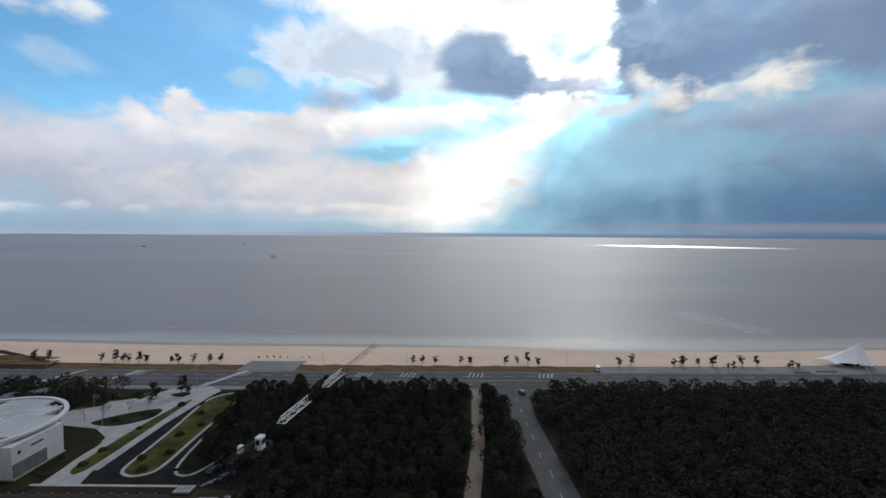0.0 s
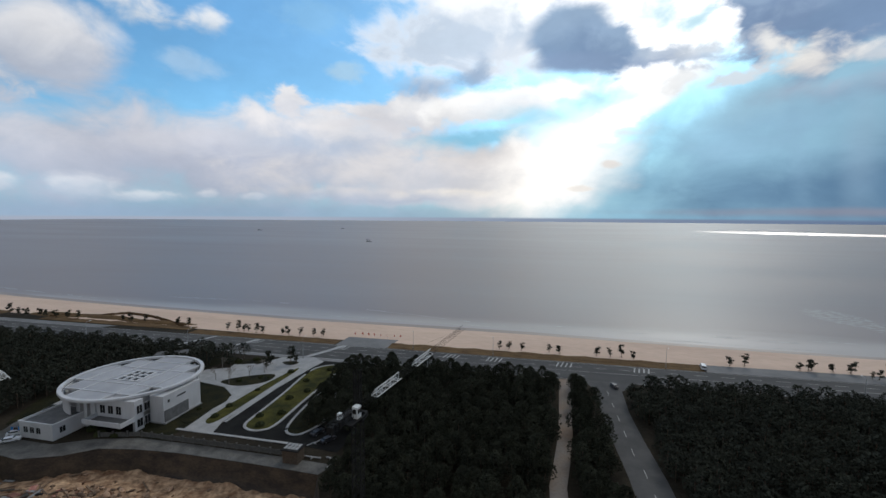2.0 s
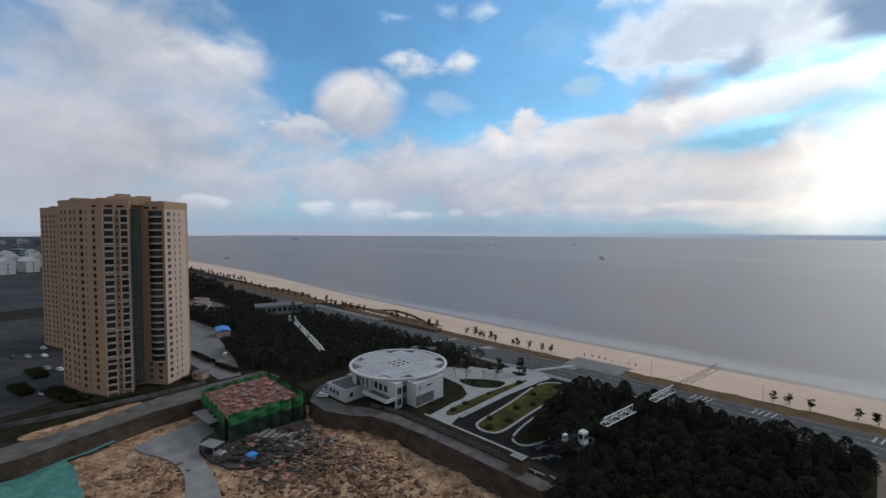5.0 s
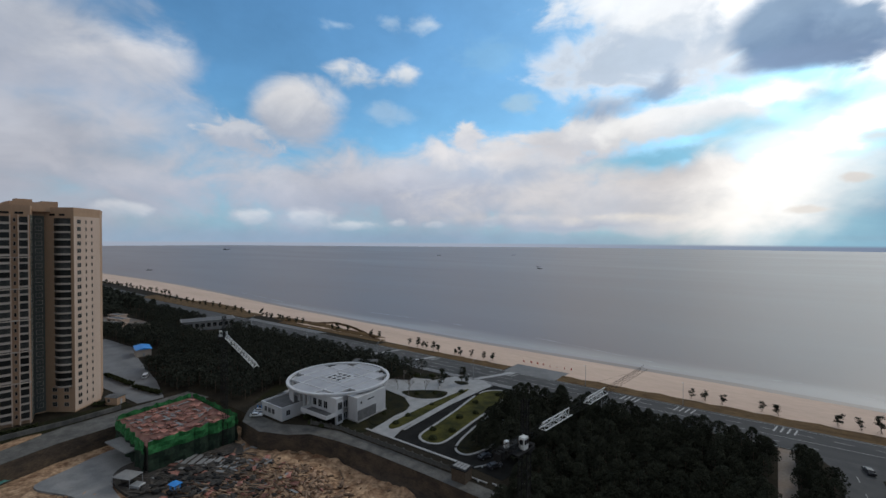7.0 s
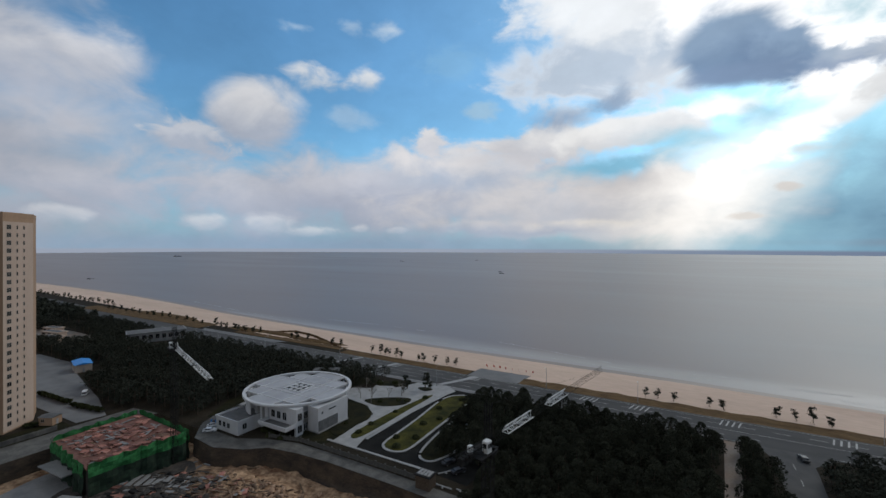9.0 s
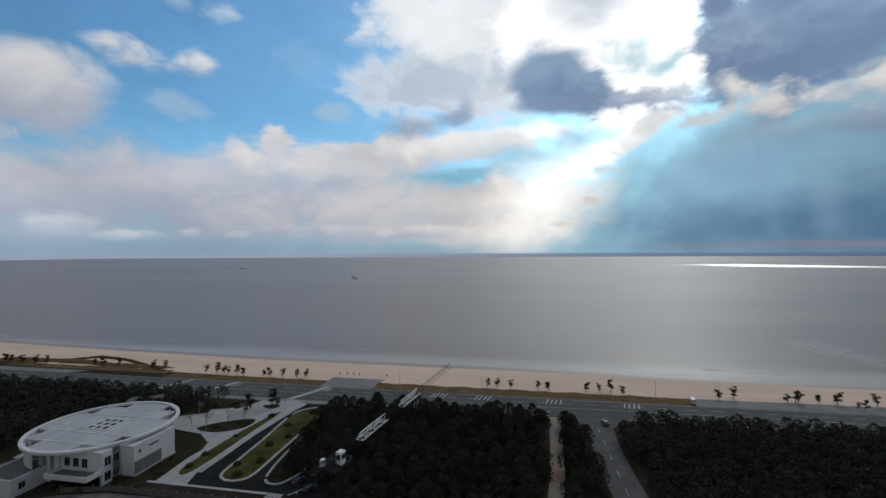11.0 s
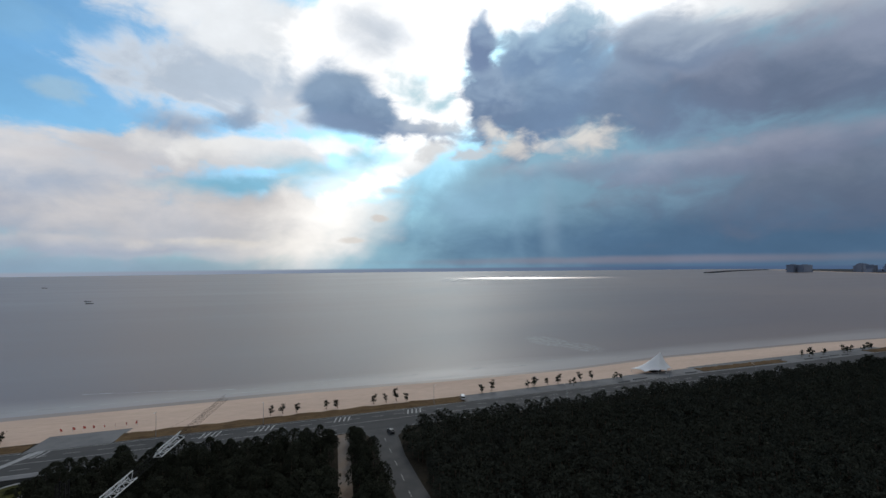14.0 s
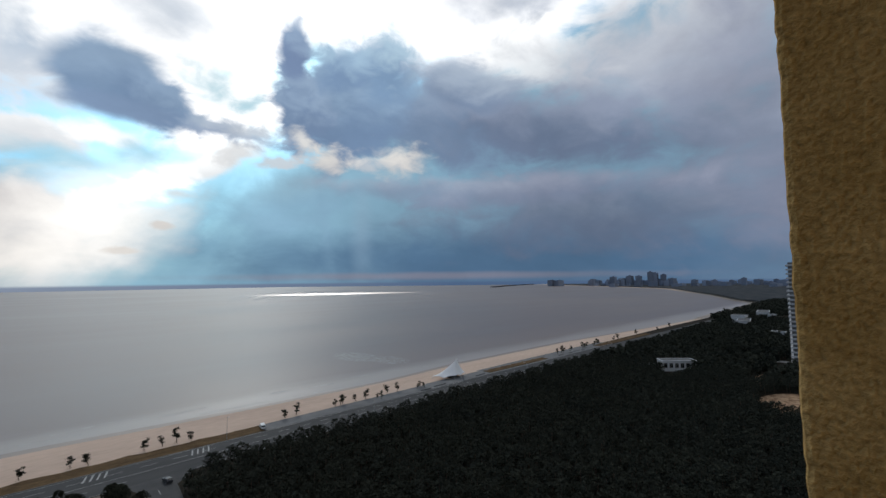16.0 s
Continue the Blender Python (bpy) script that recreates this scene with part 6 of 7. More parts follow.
def flag(x, y, k):
    ob = thing("beach_flag", "small faded red flag on a thin pole", "flag", (x, y, -0.15), k * 23.0, "red flags on the beach")
    bm = bmesh.new()
    rod(bm, (0, 0, -0.2), (0, 0, 2.3), 0.035, n=5)
    part("pole", bm, M["steel_white"], ob)
    bm = bmesh.new()
    for i in range(4):
        x0, x1 = 0.03 + 0.22 * i, 0.03 + 0.22 * (i + 1)
        y0, y1 = 0.08 * math.sin(i), 0.08 * math.sin(i + 1)
        bm.faces.new([bm.verts.new(v) for v in ((x0, y0, 1.2 - 0.1 * i), (x1, y1, 1.15 - 0.1 * i), (x1, y1, 2.2 - 0.16 * i), (x0, y0, 2.25 - 0.16 * i))])
    part("cloth", bm, M["flag_red"], ob)


for k, x in enumerate((-94, -90, -86.5, -83, -79, -75, -71, -67.5)):
    flag(x, 211.5 + 0.6 * math.sin(k), k)


def tent(x, y):
    """A peaked membrane canopy on a mast over low booths."""
    ob = thing("membrane_canopy", "white peaked tent canopy on the promenade", "canopy", (x, y, 0.06))
    n, m = 20, 8
    ring = [(-15.0, 4.0, 2.2), (-10.5, -2.6, 1.4), (-3, -5.4, 2.2), (3.5, -5.0, 1.5), (9, -3.8, 2.4), (10.0, 1.5, 1.8), (5.5, 5.0, 3.0), (-4, 5.6, 2.6)]
    top = Vector((4.6, 0.6, 11.4))
    loop = []
    for i in range(len(ring)):
        a, b = Vector(ring[i]), Vector(ring[(i + 1) % len(ring)])
        for j in range(4):
            p = a.lerp(b, j / 4)
            p.z += 0.5 * math.sin(math.pi * j / 4)
            p.xy *= 1 - 0.10 * math.sin(math.pi * j / 4)
            loop.append(p)
    bm = bmesh.new()
    rows = []
    for s in range(m + 1):
        t = s / m
        row = []
        for p in loop:
            q = p.lerp(top, t)
            q.z = p.z + (top.z - p.z) * t ** 1.6
            row.append(bm.verts.new(q if t < 1 else top + (q - top) * 0 + Vector((0.15 * math.cos(len(row)), 0.15 * math.sin(len(row)), 0))))
        rows.append(row)
    for r0, r1 in zip(rows, rows[1:]):
        for i in range(len(loop)):
            f = bm.faces.new((r0[i], r0[(i + 1) % len(loop)], r1[(i + 1) % len(loop)], r1[i]))
            f.smooth = True
    skin = part("membrane", bm, M["membrane"], ob, "stretched white membrane")
    sol = skin.modifiers.new("thick", "SOLIDIFY")
    sol.thickness = 0.06
    bm = bmesh.new()
    rod(bm, (4.6, 0.6, 0), (4.6, 0.6, 11.6), 0.16, 0.1, 8)
    part("mast", bm, M["steel_white"], ob)
    for q in ring:
        bm = bmesh.new()
        rod(bm, (q[0] * 0.96, q[1] * 0.96, 0), q, 0.09, n=6)
        part("post", bm, M["steel_white"], ob)
    bm = bmesh.new()
    box(bm, -3, 4, -0.5, 2.5, 0, 1.9)
    part("booth", bm, M["steel_dark"], ob, "dark booths in the canopy's shade", 0.05)


tent(204, 209)


def bench_wall(x, y, l, turn):
    bm = bmesh.new()
    box(bm, -l / 2, l / 2, -0.4, 0.4, 0, 0.5)
    ob = part("bench", bm, M["pale_paving"], None, "", 0.04)
    ob.matrix_basis = pose(x, y, 0.06, 0, 0, turn)
    tagged(ob, "low pale stone bench on the promenade", "bench", "promenade benches")


for x, y, l in ((183, 199, 10), (222, 200, 9), (328, 201, 8), (344, 201, 8), (356, 202, 9), (366, 201, 7), (170, 197.2, 8), (306, 206, 6)):
    bench_wall(x, y, l, 2)


def boat(x, y, l, turn):
    ob = thing("fishing_boat", "small dark fishing boat far out", "boat", (x, y, -1.0), turn, "boats at sea")
    bm = bmesh.new()
    prism(bm, [(-l / 2, -l * 0.1), (l * 0.3, -l * 0.1), (l / 2, 0), (l * 0.3, l * 0.1), (-l / 2, l * 0.1)], -0.5, l * 0.07)
    part("hull", bm, M["steel_dark"], ob)
    bm = bmesh.new()
    box(bm, -l * 0.35, -l * 0.12, -l * 0.06, l * 0.06, l * 0.07, l * 0.17)
    part("cabin", bm, M["steel_grey"], ob, "", 0.1)
    bm = bmesh.new()
    rod(bm, (l * 0.05, 0, l * 0.05), (l * 0.05, 0, l * 0.3), l * 0.008, n=5)
    part("mast", bm, M["steel_dark"], ob)


for q in ((-1123, 1578, 18, 10), (-400, 993, 13, 30), (-2784, 1479, 44, 40), (-1032, 381, 12, 60), (-430, 1061, 12, 20), (-900, 1900, 16, 5)):
    boat(*q)


# ---------------------------------------------------------------- fence and gatehouse of the villa
fence = thing("fence", "grey-green panel fence along the villa's boundary", "fence")
bm = bmesh.new()
box(bm, -0.18, 0.18, -0.18, 0.18, 0, 1.75)
box(bm, -0.24, 0.24, -0.24, 0.24, 1.75, 1.85)
POST = finish(bm, "post", M["old_concrete"])
bm = bmesh.new()
box(bm, -1.6, 1.6, -0.05, 0.05, 0.1, 1.45)
PANEL = finish(bm, "panel", M["old_concrete"])
line = [(-124, 96.2), (-112, 99.2), (-66, 99.6)]
for a, b in zip(line, line[1:]):
    a, b = Vector(a), Vector(b)
    n = round((b - a).length / 3.6)
    t = math.degrees(math.atan2(b.y - a.y, b.x - a.x))
    for k in range(n):
        p, q = a.lerp(b, k / n), a.lerp(b, (k + 0.5) / n)
        shared("post", POST, fence, pose(p.x, p.y, 0.05, 0, 0, t))
        shared("panel", PANEL, fence, pose(q.x, q.y, 0.05, 0, 0, t))

gate = thing("gatehouse", "dark brick gatehouse with a louvred roof", "gatehouse", (-61.5, 98, 0))
bm = bmesh.new()
box(bm, -2.2, 2.2, -1.8, 1.8, 0, 3.6)
part("wall", bm, M["bark"], gate, "dark brown walls", 0.05)
bm = bmesh.new()
box(bm, -2.5, 2.5, -2.1, 2.1, 3.6, 3.9)
part("roof", bm, M["steel_dark"], gate, "", 0.04)
for k in range(4):
    for j in range(2):
        bm = bmesh.new()
        box(bm, -2.0 + 1.05 * k, -1.2 + 1.05 * k, -1.4 + 1.5 * j, -0.1 + 1.5 * j, 3.9, 4.05)
        part("louvre", bm, M["paving"], gate, "pale roof louvre")
for k, (x, y, l, t) in enumerate(((-57.2, 100.3, 5, 0), (-52, 101, 3, 0), (-60.4, 107, 4.5, 55), (-49.5, 112.5, 3.6, 75), (-53.5, 118, 3, 10), (-46, 106, 2.2, 40), (-47.5, 104, 2.6, 100), (-44.2, 107.6, 1.8, 20), (-51, 98, 2.8, 90))):
    bm = bmesh.new()
    box(bm, -l / 2, l / 2, -0.18, 0.18, 0, 0.3)
    box(bm, -0.2, 0.2, -0.9, 0.1, 0, 0.32)
    ob = part("kerb_stone", bm, M["paving"], None, "", 0.03)
    ob.matrix_basis = pose(x, y, 0.08, 0, 0, t)
    tagged(ob, "white painted kerb stones beside the gate", "kerb", "loose kerb stones")


# ---------------------------------------------------------------- building site
shell = thing("netted_building", "unfinished building wrapped in green netting", "building", (-160, 68, PIT_Z))
bm = bmesh.new()
FOOT = [(-15, -13), (14, -15), (16, 11), (-17, 12)]
prism(bm, FOOT, 0, 8.2)
part("frame", bm, M["old_concrete"], shell)
for k in range(4):
    a, b = Vector(FOOT[k]), Vector(FOOT[(k + 1) % 4])
    d = (b - a).normalized()
    o = Vector((d.y, -d.x))
    # the lower strip takes the darker green, which holds its shade
    for name, mat, z0, z1, lab in (("net", "green_net", 6.2, 10.0, "bright green safety netting"), ("lower_net", "shaded_net", 0.3, 6.2, "dark green netting with shade in its colour")):
        bm = bmesh.new()
        n = 18
        cols = []
        for i in range(n + 1):
            p = a.lerp(b, i / n)
            off = 0.9 + 0.3 * math.sin(i * 1.9 + k) + 0.15 * math.sin(i * 4.1)
            cols.append([bm.verts.new((*(p + o * (off + 0.25 * math.sin(j * 2 + i))), z0 + (z1 - z0) * j / 3 + (0.35 * math.sin(i * 2.3) if j == 3 and name == "net" else 0))) for j in range(4)])
        for c0, c1 in zip(cols, cols[1:]):
            for j in range(3):
                bm.faces.new((c0[j], c1[j], c1[j + 1], c0[j + 1]))
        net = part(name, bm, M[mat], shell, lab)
        net.modifiers.new("thick", "SOLIDIFY").thickness = 0.03
    for i in range(0, 19, 3):
        p = a.lerp(b, i / 18) + o * 0.7
        bm = bmesh.new()
        rod(bm, (*p, 0), (*p, 10.2), 0.05, n=5)
        part("scaffold_pole", bm, M["steel_dark"], shell)
bm = bmesh.new()
prism(bm, [(p[0] * 1.02, p[1] * 1.02) for p in FOOT], 8.2, 8.6)
part("deck", bm, M["brick_red"], shell, "red-brown deck of formwork")
bm = bmesh.new()
prism(bm, [(-8, -19), (6, -18), (6, -14.6), (-8, -14.2)], 5.0, 5.35)
part("canopy", bm, M["concrete"], shell, "pale projecting slab")
rnd = random.Random(8)
bm = bmesh.new()
box(bm, -1.2, 1.2, -0.75, 0.75, 0, 0.35)
STACK = finish(bm, "formwork_panel", M["brick_red"], 0.04)
bm = bmesh.new()
box(bm, -1.5, 1.5, -0.16, 0.16, 0, 0.09)
PLANK = finish(bm, "plank", M["timber"])
bm = bmesh.new()
box(bm, -1.6, 1.6, -0.4, 0.4, 0, 0.12)
BOARD = finish(bm, "board", M["concrete"])
for k in range(210):
    x, y = rnd.uniform(-14, 13), rnd.uniform(-12, 10)
    me, name = ((STACK, "formwork_panel"), (STACK, "formwork_panel"), (PLANK, "plank"), (BOARD, "board"))[k % 4]
    shared(name, me, shell, pose(x, y, 8.6 + rnd.uniform(0, 0.5), rnd.uniform(-9, 9), rnd.uniform(-9, 9), rnd.choice((0, 90, 20, 110)) + rnd.uniform(-12, 12)) @ Matrix.Scale(rnd.uniform(0.45, 1.1), 4))


def rubble_mesh(seed, r):
    bm = bmesh.new()
    bmesh.ops.create_icosphere(bm, subdivisions=1, radius=r)
    rn = random.Random(seed)
    for v in bm.verts:
        v.co *= rn.uniform(0.5, 1.2)
        v.co.z *= 0.5
        v.co.y *= 0.7
    return finish(bm, "stone", M["rubble"])


def clod(seed):
    bm = bmesh.new()
    bmesh.ops.create_icosphere(bm, subdivisions=1, radius=1.0)
    rn = random.Random(seed + 50)
    for v in bm.verts:
        v.co *= rn.uniform(0.55, 1.2)
        v.co.z *= 0.5
    return bm


STONES = [rubble_mesh(k, 0.9) for k in range(5)]
heaps = thing("debris", "scattered planks, bricks and clods on bare earth", "debris", (0, 0, 0), 0)


def drop(me, name, x, y, s, turn, up=0.0, tilt=0.0):
    m = pose(x, y, pit_height(x, y) + up, rnd.uniform(-tilt, tilt), rnd.uniform(-tilt, tilt), turn) @ Matrix.Scale(s, 4)
    return shared(name, me, heaps, m)


for k in range(110):
    x, y = rnd.gauss(-96, 22), rnd.gauss(66, 14)
    if -150 < x < -54 and 25 < y < 90:
        drop(STONES[k % 5], "stone", x, y, rnd.choice((0.5, 0.7, 0.9, 1.3)) * rnd.uniform(0.7, 1.2), rnd.uniform(0, 360), 0.1, 15)
for k in range(130):
    x, y = rnd.gauss(-118, 14), rnd.gauss(68, 9)
    if -146 < x < -70 and 40 < y < 88:
        drop(PLANK, "plank", x, y, rnd.uniform(0.7, 1.7), rnd.choice((20, 30, 110, 150)) + rnd.uniform(-15, 15), 0.25, 6)
for k in range(45):
    x, y = rnd.gauss(-121, 7), rnd.gauss(67, 5)
    drop(STACK, "formwork_panel", x, y, rnd.uniform(0.6, 1.1), rnd.uniform(0, 180), 0.1, 4)
for k in range(40):
    x, y = rnd.gauss(-128, 9), rnd.gauss(72, 6)
    drop(BOARD, "board", x, y, rnd.uniform(0.6, 1.2), rnd.choice((10, 100)) + rnd.uniform(-10, 10), 0.3, 5)
for k in range(110):
    x, y = rnd.gauss(-146, 6), rnd.gauss(27, 7)
    drop(STONES[k % 5], "stone", x, y, rnd.uniform(0.5, 1.4), rnd.uniform(0, 360), 0.2, 20)
for k in range(60):
    t = k / 60
    x, y = -158 + 46 * t + rnd.uniform(-2, 2), 57 + 3 * t + rnd.uniform(-3, 3)
    drop(STACK if k % 3 else BOARD, "pallet", x, y, rnd.uniform(0.6, 1.0), rnd.choice((15, 105)) + rnd.uniform(-8, 8), 0.1, 3)


for k in range(160):
    t = rnd.random()
    x, y = -140 + 26 * t + rnd.gauss(0, 4), 60 + 12 * rnd.random() + rnd.gauss(0, 3)
    drop(PLANK, "plank", x, y, rnd.uniform(0.8, 2.2), 28 + rnd.gauss(0, 9), 0.15 + 0.3 * rnd.random(), 5)
scrap = thing("scrap_heap", "dark trampled planks, clods and scrap beside the netted shell", "scrap", (0, 0, 0), 0)
bm = bmesh.new()
box(bm, -1.6, 1.6, -0.2, 0.2, 0, 0.14)
DARK_PLANK = finish(bm, "dark_plank", M["mud"])
bm = bmesh.new()
box(bm, -0.8, 0.8, -0.4, 0.4, 0, 0.35)
DARK_STACK = finish(bm, "metal_box", M["steel_dark"], 0.04)
DARK_STONES = [finish(bmesh_of, "dark_clod", M["mud"]) for bmesh_of in (clod(k) for k in range(4))]
for k in range(280):
    c = rnd.choice(((-134, 62, 6, 4), (-126, 56, 7, 4), (-118, 66, 6, 4), (-131, 68, 8, 4), (-140, 50, 4, 3)))
    x, y = c[0] + rnd.gauss(0, c[2]), c[1] + rnd.gauss(0, c[3])
    if not (-150 < x < -60 and 38 < y < 86):
        continue
    me, name = ((DARK_PLANK, "dark_plank"), (DARK_STONES[k % 4], "dark_clod"), (DARK_PLANK, "dark_plank"), (DARK_STACK, "metal_box"), (DARK_STONES[k % 3], "dark_clod"))[k % 5]
    ob = drop(me, name, x, y, rnd.uniform(0.6, 1.6), 28 + rnd.gauss(0, 14) if name != "dark_clod" else rnd.uniform(0, 360), 0.25 + (0.55 if x < -122 else 0.1), 7)
    ob.parent = scrap
spoil = thing("spoil_heap", "loose heaps of ochre clods and stones", "earth heap", (0, 0, 0), 0)
for k in range(290):
    c = rnd.choice(((-104, 74), (-96, 80), (-88, 72), (-112, 62), (-80, 64), (-98, 58), (-72, 74)))
    x, y = c[0] + rnd.gauss(0, 4.5), c[1] + rnd.gauss(0, 3.5)
    ob = drop(STONES[k % 5], "stone", x, y, rnd.uniform(0.4, 1.5), rnd.uniform(0, 360), 0.2, 25)
    ob.parent = spoil


for k in range(12):
    x, y = -152 + 2.2 * k, 60 + 1.0 * k + rnd.uniform(-0.5, 0.5)
    shared("board", BOARD, heaps, pose(x, y, PIT_Z + 0.9, 0, 0, 115 + rnd.uniform(-6, 6)) @ Matrix.Scale(1.9, 4))
for k in range(26):
    x, y = rnd.uniform(-150, -126), rnd.uniform(50, 74)
    shared("crate", STACK if k % 2 else BOARD, heaps, pose(x, y, PIT_Z + 0.8, 0, 0, 25 + rnd.uniform(-10, 10)) @ Matrix.Scale(rnd.uniform(0.6, 1.3), 4))


def clods(name, mat, label, count, spots, seed, low, high):
    """Broken earth too plentiful to count: small rough lumps pressed into the pit's floor."""
    base = clod(seed)
    base.verts.ensure_lookup_table(), base.verts.index_update()
    P = np.array([v.co[:] for v in base.verts])
    T = np.array([[v.index for v in f.verts] for f in base.faces])
    base.free()
    r = np.random.RandomState(seed)
    Vs, Fs = [], []
    for k in range(count):
        cx, cy, sx, sy = spots[k % len(spots)]
        x, y = cx + r.randn() * sx, cy + r.randn() * sy
        if not (-150 < x < -50 and 22 < y < 92 - 0.1 * abs(x + 95)):
            continue
        a, s = r.rand() * 6.283, low + (high - low) * r.rand() ** 2.5
        c, n = math.cos(a), math.sin(a)
        Q = P * (s * (0.8 + 1.6 * r.rand()), s * (0.45 + 0.5 * r.rand()), s * 0.9)
        Vs.append(np.stack([Q[:, 0] * c - Q[:, 1] * n + x, Q[:, 0] * n + Q[:, 1] * c + y, Q[:, 2] + pit_height(x, y) + 0.1 * s], 1))
        Fs.append(T + len(P) * (len(Vs) - 1))
    tagged(new(name, quads(name, np.vstack(Vs), np.vstack(Fs), [mat])), label, "earth", kind="stuff")


SPOTS = ((-100, 76, 9, 5), (-86, 70, 9, 6), (-74, 66, 9, 8), (-108, 62, 8, 5), (-92, 56, 12, 6), (-66, 78, 6, 6), (-112, 52, 9, 5), (-80, 50, 12, 8))
clods("pale_clods", M["rubble"], "pale broken clods strewn over the dug earth", 1000, SPOTS, 3, 0.18, 1.0)
clods("brown_clods", M["brown_earth"], "damp brown clods strewn over the dug earth", 800, SPOTS + ((-146, 30, 7, 6), (-128, 30, 9, 5)), 8, 0.2, 1.1)
clods("red_clods", M["brick_red"], "broken red brick and tile among the clods", 420, ((-118, 66, 8, 5), (-108, 70, 7, 4), (-122, 60, 7, 4), (-150, 31, 4, 4)), 14, 0.15, 0.7)


def loader(x, y, turn):
    """A site machine under a flat canopy."""
    ob = thing("site_machine", "grey concrete mixer under a flat canopy", "machine", (x, y, PIT_Z + 0.55), turn)
    bm = bmesh.new()
    box(bm, -3.2, 3.2, -2.2, 2.2, 2.9, 3.05)
    part("canopy", bm, M["concrete"], ob, "pale flat canopy", 0.02)
    for sx in (-3, 3):
        for sy in (-2, 2):
            bm = bmesh.new()
            rod(bm, (sx, sy, 0), (sx, sy, 2.9), 0.07, n=6)
            part("post", bm, M["steel_grey"], ob)
    bm = bmesh.new()
    rod(bm, (-1.4, 0, 1.2), (1.2, 0, 1.7), 0.9, 0.55, 12)
    part("drum", bm, M["mud"], ob)
    bm = bmesh.new()
    box(bm, -2, 2, -1.2, 1.2, 0, 0.5)
    part("base", bm, M["steel_dark"], ob, "", 0.05)
    bm = bmesh.new()
    box(bm, 2.2, 5.4, -1.4, 1.0, 0, 1.1)
    part("hopper", bm, M["steel_grey"], ob, "grey hopper", 0.15)


loader(-143, 47, 22)


def hut(name, x, y, z, l, w, h, turn, wall, roof, label, rise=0.5):
    ob = thing(name, label, "hut", (x, y, z), turn)
    bm = bmesh.new()
    box(bm, -l / 2, l / 2, -w / 2, w / 2, 0, h)
    part("wall", bm, M[wall], ob, "", 0.03)
    bm = bmesh.new()
    a = [(-l / 2 - 0.4, -w / 2 - 0.4, h), (l / 2 + 0.4, -w / 2 - 0.4, h), (l / 2 + 0.4, w / 2 + 0.4, h), (-l / 2 - 0.4, w / 2 + 0.4, h), (-l / 2 - 0.4, 0, h + rise), (l / 2 + 0.4, 0, h + rise)]
    v = [bm.verts.new(q) for q in a]
    for f in ((0, 1, 5, 4), (2, 3, 4, 5), (0, 4, 3), (1, 2, 5), (3, 2, 1, 0)):
        bm.faces.new([v[i] for i in f])
    part("roof", bm, M[roof], ob)
    ms = window_meshes(1.1, 1.1, M["cream_trim"], M["dull_glass"])
    for k in range(max(1, int(l / 3))):
        add_window(ob, ms, wall_frame((-l / 2, -w / 2), (l / 2, -w / 2), 1.5 + 3 * k, h * 0.42))
        add_window(ob, ms, wall_frame((l / 2, w / 2), (-l / 2, w / 2), 1.5 + 3 * k, h * 0.42))
    bm = bmesh.new()
    box(bm, l / 2, l / 2 + 0.06, -0.45, 0.45, 0, 2.0)
    part("door", bm, M["steel_grey"], ob)
    return ob


hut("site_hut", -278, 99, 0.05, 13, 7, 4.0, -14, "cream_trim", "blue_tin", "low hut with a bright blue tin roof", 0.9)
hut("site_cabin", -128.5, 53.5, PIT_Z + 0.6, 2.2, 1.8, 2.2, 10, "blue_tin", "blue_tin", "small blue site cabin", 0.2)
hut("site_cabin", -149, 93.5, 0.1, 4, 3, 2.6, 15, "blue_tin", "roof_grey", "small blue shed behind the annexe", 0.3)
hut("kiosk", -203.5, 63, 0.06, 5, 4, 3, 30, "tan_render", "roof_grey", "low tan kiosk at the tower's foot", 0.4)


def low_block(name, x, y, l, w, h, turn, wall, label, bays):
    ob = thing(name, label, "building", (x, y, 0), turn)
    bm = bmesh.new()
    box(bm, -l / 2, l / 2, -w / 2, w / 2, 0, h)
    part("wall", bm, M[wall], ob, "", 0.05)
    bm = bmesh.new()
    box(bm, -l / 2 - 0.5, l / 2 + 0.5, -w / 2 - 0.5, w / 2 + 0.5, h, h + 0.5)
    part("roof", bm, M[wall], ob, "flat projecting roof", 0.05)
    bm = bmesh.new()
    box(bm, -l / 2 + 0.3, l / 2 - 0.3, -w / 2 + 0.3, w / 2 - 0.3, h + 0.5, h + 0.52)
    part("roof_deck", bm, M["roof_grey"], ob)
    ms = window_meshes(l / bays * 0.6, h * 0.45, M["cream_trim"], M["dull_glass"])
    for k in range(bays):
        u = l / bays * (k + 0.5)
        add_window(ob, ms, wall_frame((-l / 2, -w / 2), (l / 2, -w / 2), u, h * 0.35))
        add_window(ob, ms, wall_frame((l / 2, w / 2), (-l / 2, w / 2), u, h * 0.35))
    return ob


low_block("garden_pavilion", -153, 152, 12, 5, 5.0, 30, "roof_grey", "grey pergola behind the white villa", 4)
low_block("pavilion", -322, 157, 34, 14, 6.5, 68, "concrete", "long pale pavilion beside the coast road", 9)
low_block("villa_block", 331, 110, 23, 9, 7.0, -46, "white_paint", "white flat-roofed house among the pines", 6)
low_block("villa_block", 318, 124, 8, 6, 4.0, -40, "white_paint", "small white annexe among the pines", 2)
for x, y, l, w, h, t in ((690, 142, 50, 14, 8, 10), (715, 152, 20, 16, 12, 0), (860, 150, 55, 16, 9, 8), (840, 138, 24, 12, 6, 20), (575, 88, 8, 12, 7, 0)):
    low_block("far_house", x, y, l, w, h, t, "white_paint", "white low houses among distant pines", 6)
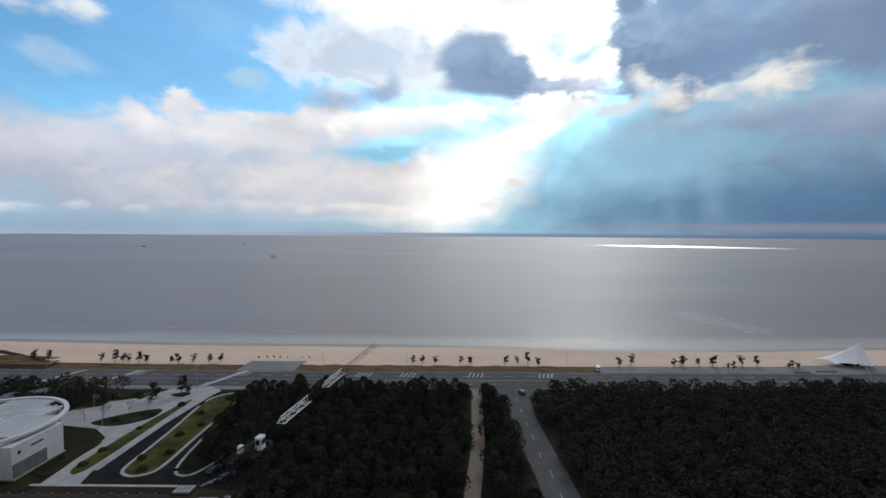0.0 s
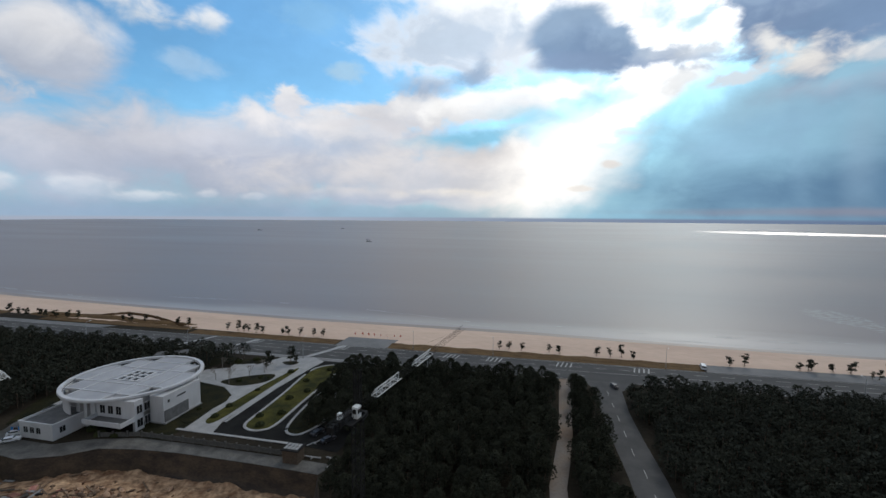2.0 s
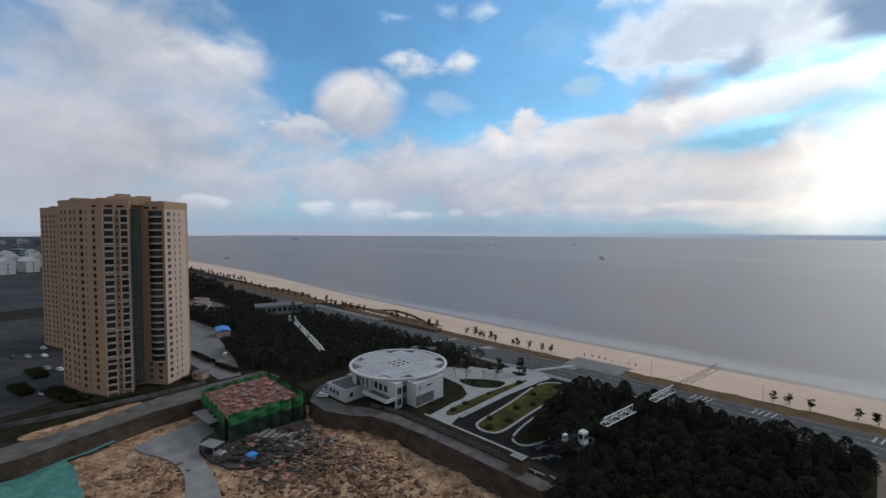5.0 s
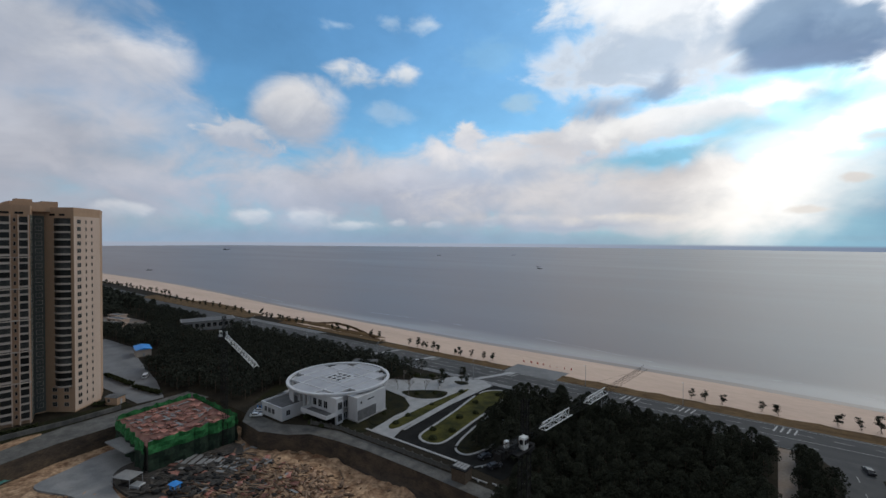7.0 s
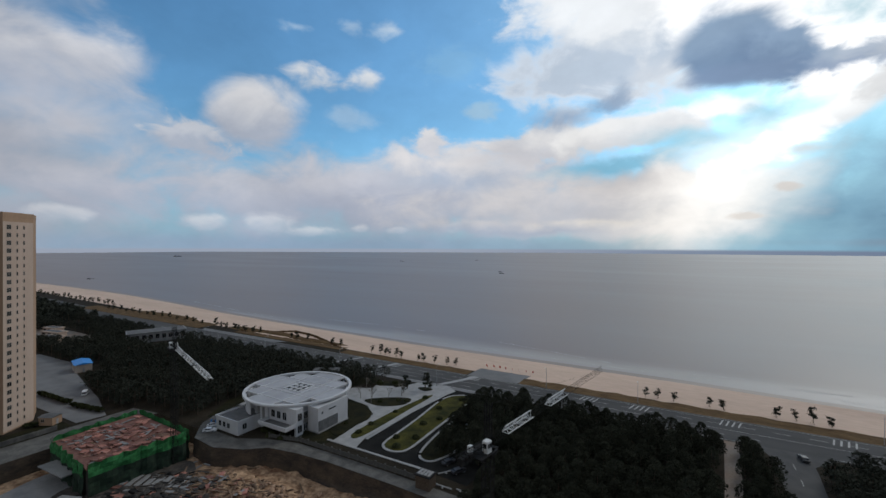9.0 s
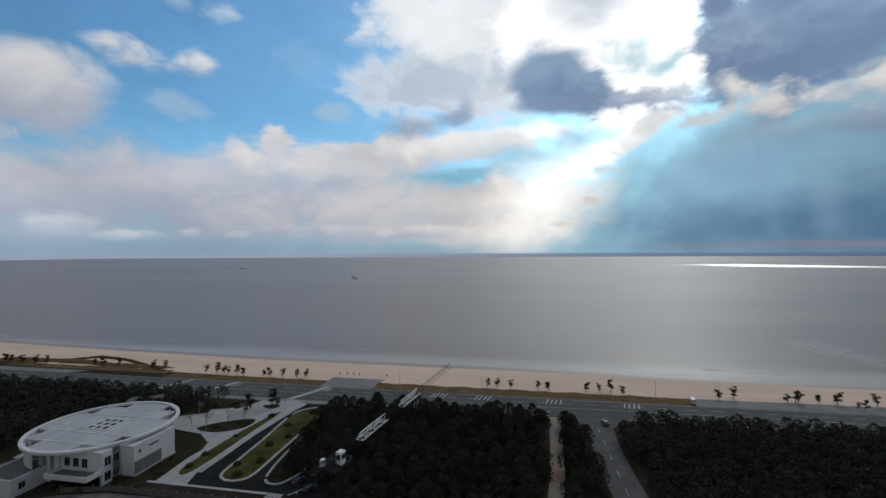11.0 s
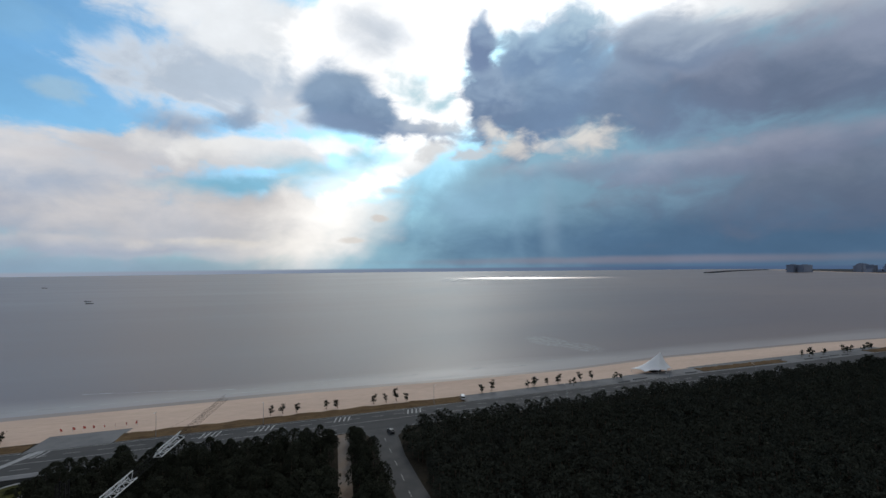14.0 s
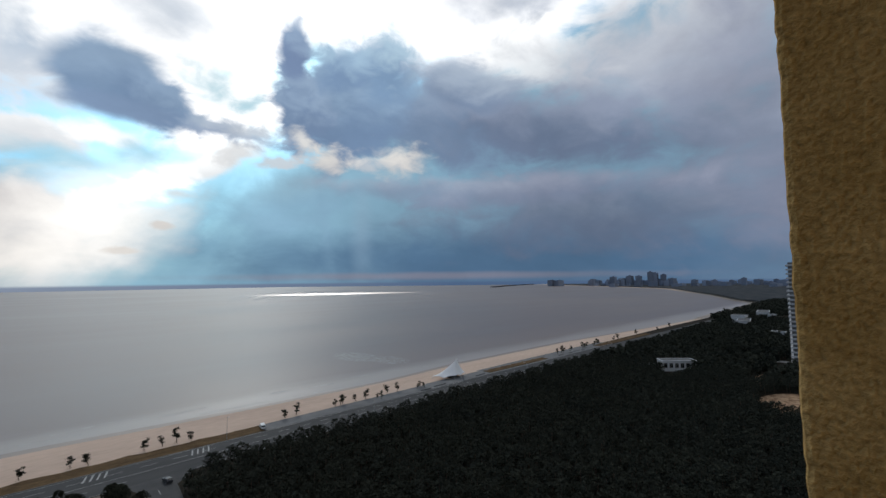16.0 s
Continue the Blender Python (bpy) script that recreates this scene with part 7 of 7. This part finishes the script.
setting("sandy_clearing", lambda bm: (prism(bm, smooth_loop([(258, 36), (270, 48), (282, 54), (300, 48), (306, 38), (280, 31)], 4), 0.0, 0.6), prism(bm, smooth_loop([(318, 58), (335, 66), (356, 64), (340, 57)], 3), 0, 0.1)),
        M["ochre_earth"], "bare ochre sand clearing in the wood", "clearing")
setting("wood_track", lambda bm: ribbon(bm, [(420, 30), (417, 70), (424, 120), (440, 170)], 4, 0.08), M["pale_paving"], "grey track through the distant wood", "track")
setting("left_yard", lambda bm: (prism(bm, smooth_loop([(-345, 115), (-430, 110), (-435, 136), (-360, 138)], 4), 0, 0.08), prism(bm, smooth_loop([(-500, 100), (-610, 100), (-610, 140), (-520, 138)], 4), 0, 0.08)),
        M["path_earth"], "bare earth yard in the wood", "yard")
for x, y, l in ((-380, 118, 16), (-400, 126, 18), (-420, 132, 14)):
    low_block("low_shed", x, y, l, 6, 3.0, 12, "pale_render", "low pale shed in a bare yard", 3)

# ---------------------------------------------------------------- distance
rnd = random.Random(5)


def city_block(x, y, w, d, h, mat, label, group, name="far_tower"):
    ob = thing(name, label, "building", (x, y, 0), rnd.uniform(-20, 20), group)
    bm = bmesh.new()
    box(bm, -w / 2, w / 2, -d / 2, d / 2, -1, h)
    box(bm, -w / 5, w / 5, -d / 5, d / 5, h, h + h * 0.06 + 1)
    part("wall", bm, M[mat], ob)
    if name == "town_block":
        n = max(2, min(6, int(h / 5)))
        bm = bmesh.new()
        box(bm, -w / 2 - 0.3, w / 2 + 0.3, -d / 2 - 0.3, d / 2 + 0.3, 0, h / n * 0.4)
        band = finish(bm, "window_band", M["dull_glass"])
        for k in range(n):
            shared("window_band", band, ob, pose(0, 0, h * (k + 0.4) / n))
    else:
        bm = bmesh.new()
        box(bm, -w / 2 + 2, w / 2 - 2, -d / 2 - 1, d / 2 + 1, 4, h * 0.96)
        part("bay", bm, M[mat], ob)


def polar(az, dist):
    return -math.sin(radians(az)) * dist, math.cos(radians(az)) * dist


for az, h, w in ((-65.1, 75, 60), (-67.0, 82, 90), (-68.0, 80, 60), (-69.3, 112, 70), (-69.8, 104, 60), (-70.7, 90, 90), (-66.2, 62, 60), (-71.6, 58, 80), (-57.6, 52, 150), (-58.5, 50, 110)):
    x, y = polar(az, 3900)
    city_block(x, y, w, 40, h, "hazed_city", "hazy dark tower of the distant city", "distant city towers")
for k in range(44):
    az = rnd.uniform(-84, -63)
    x, y = polar(az, rnd.uniform(3300, 4300))
    if y < 1200 or az > -70:
        city_block(x, y, rnd.uniform(30, 90), 40, rnd.uniform(15, 46), "hazed_city", "hazy low block of the distant city", "distant city blocks", "far_block")
for k in range(24):
    az = rnd.uniform(-84, -62)
    x, y = polar(az, rnd.uniform(3600, 4400))
    city_block(x, y, rnd.uniform(18, 40), 30, rnd.uniform(30, 58), "hazed_city", "hazy slim block of the distant city", "distant city blocks", "far_block")


def gabled_house(x, y, l, w, h, turn):
    ob = thing("town_house", "white gabled apartment house of the town", "house", (x, y, 0), turn, "white town houses")
    bm = bmesh.new()
    box(bm, -l / 2, l / 2, -w / 2, w / 2, 0, h)
    part("wall", bm, M["far_pale"], ob)
    bm = bmesh.new()
    v = [bm.verts.new(c) for c in ((-l / 2 - 0.5, -w / 2 - 0.5, h), (l / 2 + 0.5, -w / 2 - 0.5, h), (l / 2 + 0.5, w / 2 + 0.5, h), (-l / 2 - 0.5, w / 2 + 0.5, h), (-l / 2 - 0.5, 0, h + w * 0.38), (l / 2 + 0.5, 0, h + w * 0.38))]
    for f in ((0, 1, 5, 4), (2, 3, 4, 5), (0, 4, 3), (1, 2, 5), (3, 2, 1, 0)):
        bm.faces.new([v[i] for i in f])
    part("roof", bm, M["far_pale"], ob, "pale pitched roof")
    ms = window_meshes(1.8, 1.6, M["far_pale"], M["dull_glass"], False)
    for k in range(int(l / 7)):
        for z in range(2, int(h) - 2, 4):
            add_window(ob, ms, wall_frame((l / 2, -w / 2), (l / 2, w / 2), w * 0.5, z)) if k == 0 else None
            add_window(ob, ms, wall_frame((-l / 2, -w / 2), (l / 2, -w / 2), 3.5 + 7 * k, z))


for x, y, l, t in ((-880, 18, 34, 10), (-900, 44, 36, 14), (-860, -6, 30, 8), (-1010, 30, 40, 12), (-1020, 62, 36, 5), (-960, 4, 32, 14), (-1180, 28, 44, 10), (-1230, 66, 40, 6), (-1150, 0, 40, 8), (-1010, -14, 34, 12), (-1120, 88, 40, 10)):
    gabled_house(x, y, l, 16, 17, t)
for k in range(46):
    az = rnd.uniform(82, 94)
    x, y = polar(az, rnd.uniform(1350, 3000))
    city_block(x, y, rnd.uniform(20, 60), 18, rnd.uniform(10, 30), "far_pale" if k % 3 else "hazed_city", "pale apartment block of the town", "town blocks", "town_block")
setting("far_headland", lambda bm: (prism(bm, [(1290, 200), (1440, 300), (1790, 440), (2690, 900), (3150, 1400), (4010, 2480), (4420, 2880), (4800, 2800), (4800, -1200), (1290, -1200)], 0.0, 3.0),
                                    prism(bm, [(2700, 2300), (3400, 2700), (4300, 2990), (4300, 2950), (3400, 2620), (2760, 2270)], -2, 5)), M["far_land"], "flat hazy headland across the bay", "headland")
setting("far_fields", lambda bm: (prism(bm, [(-4800, -1500), (-480, -1500), (-480, 50), (-900, 60), (-4800, 500)], 0, 0.3),), M["far_land"], "flat built-up plain behind the towers", "plain")
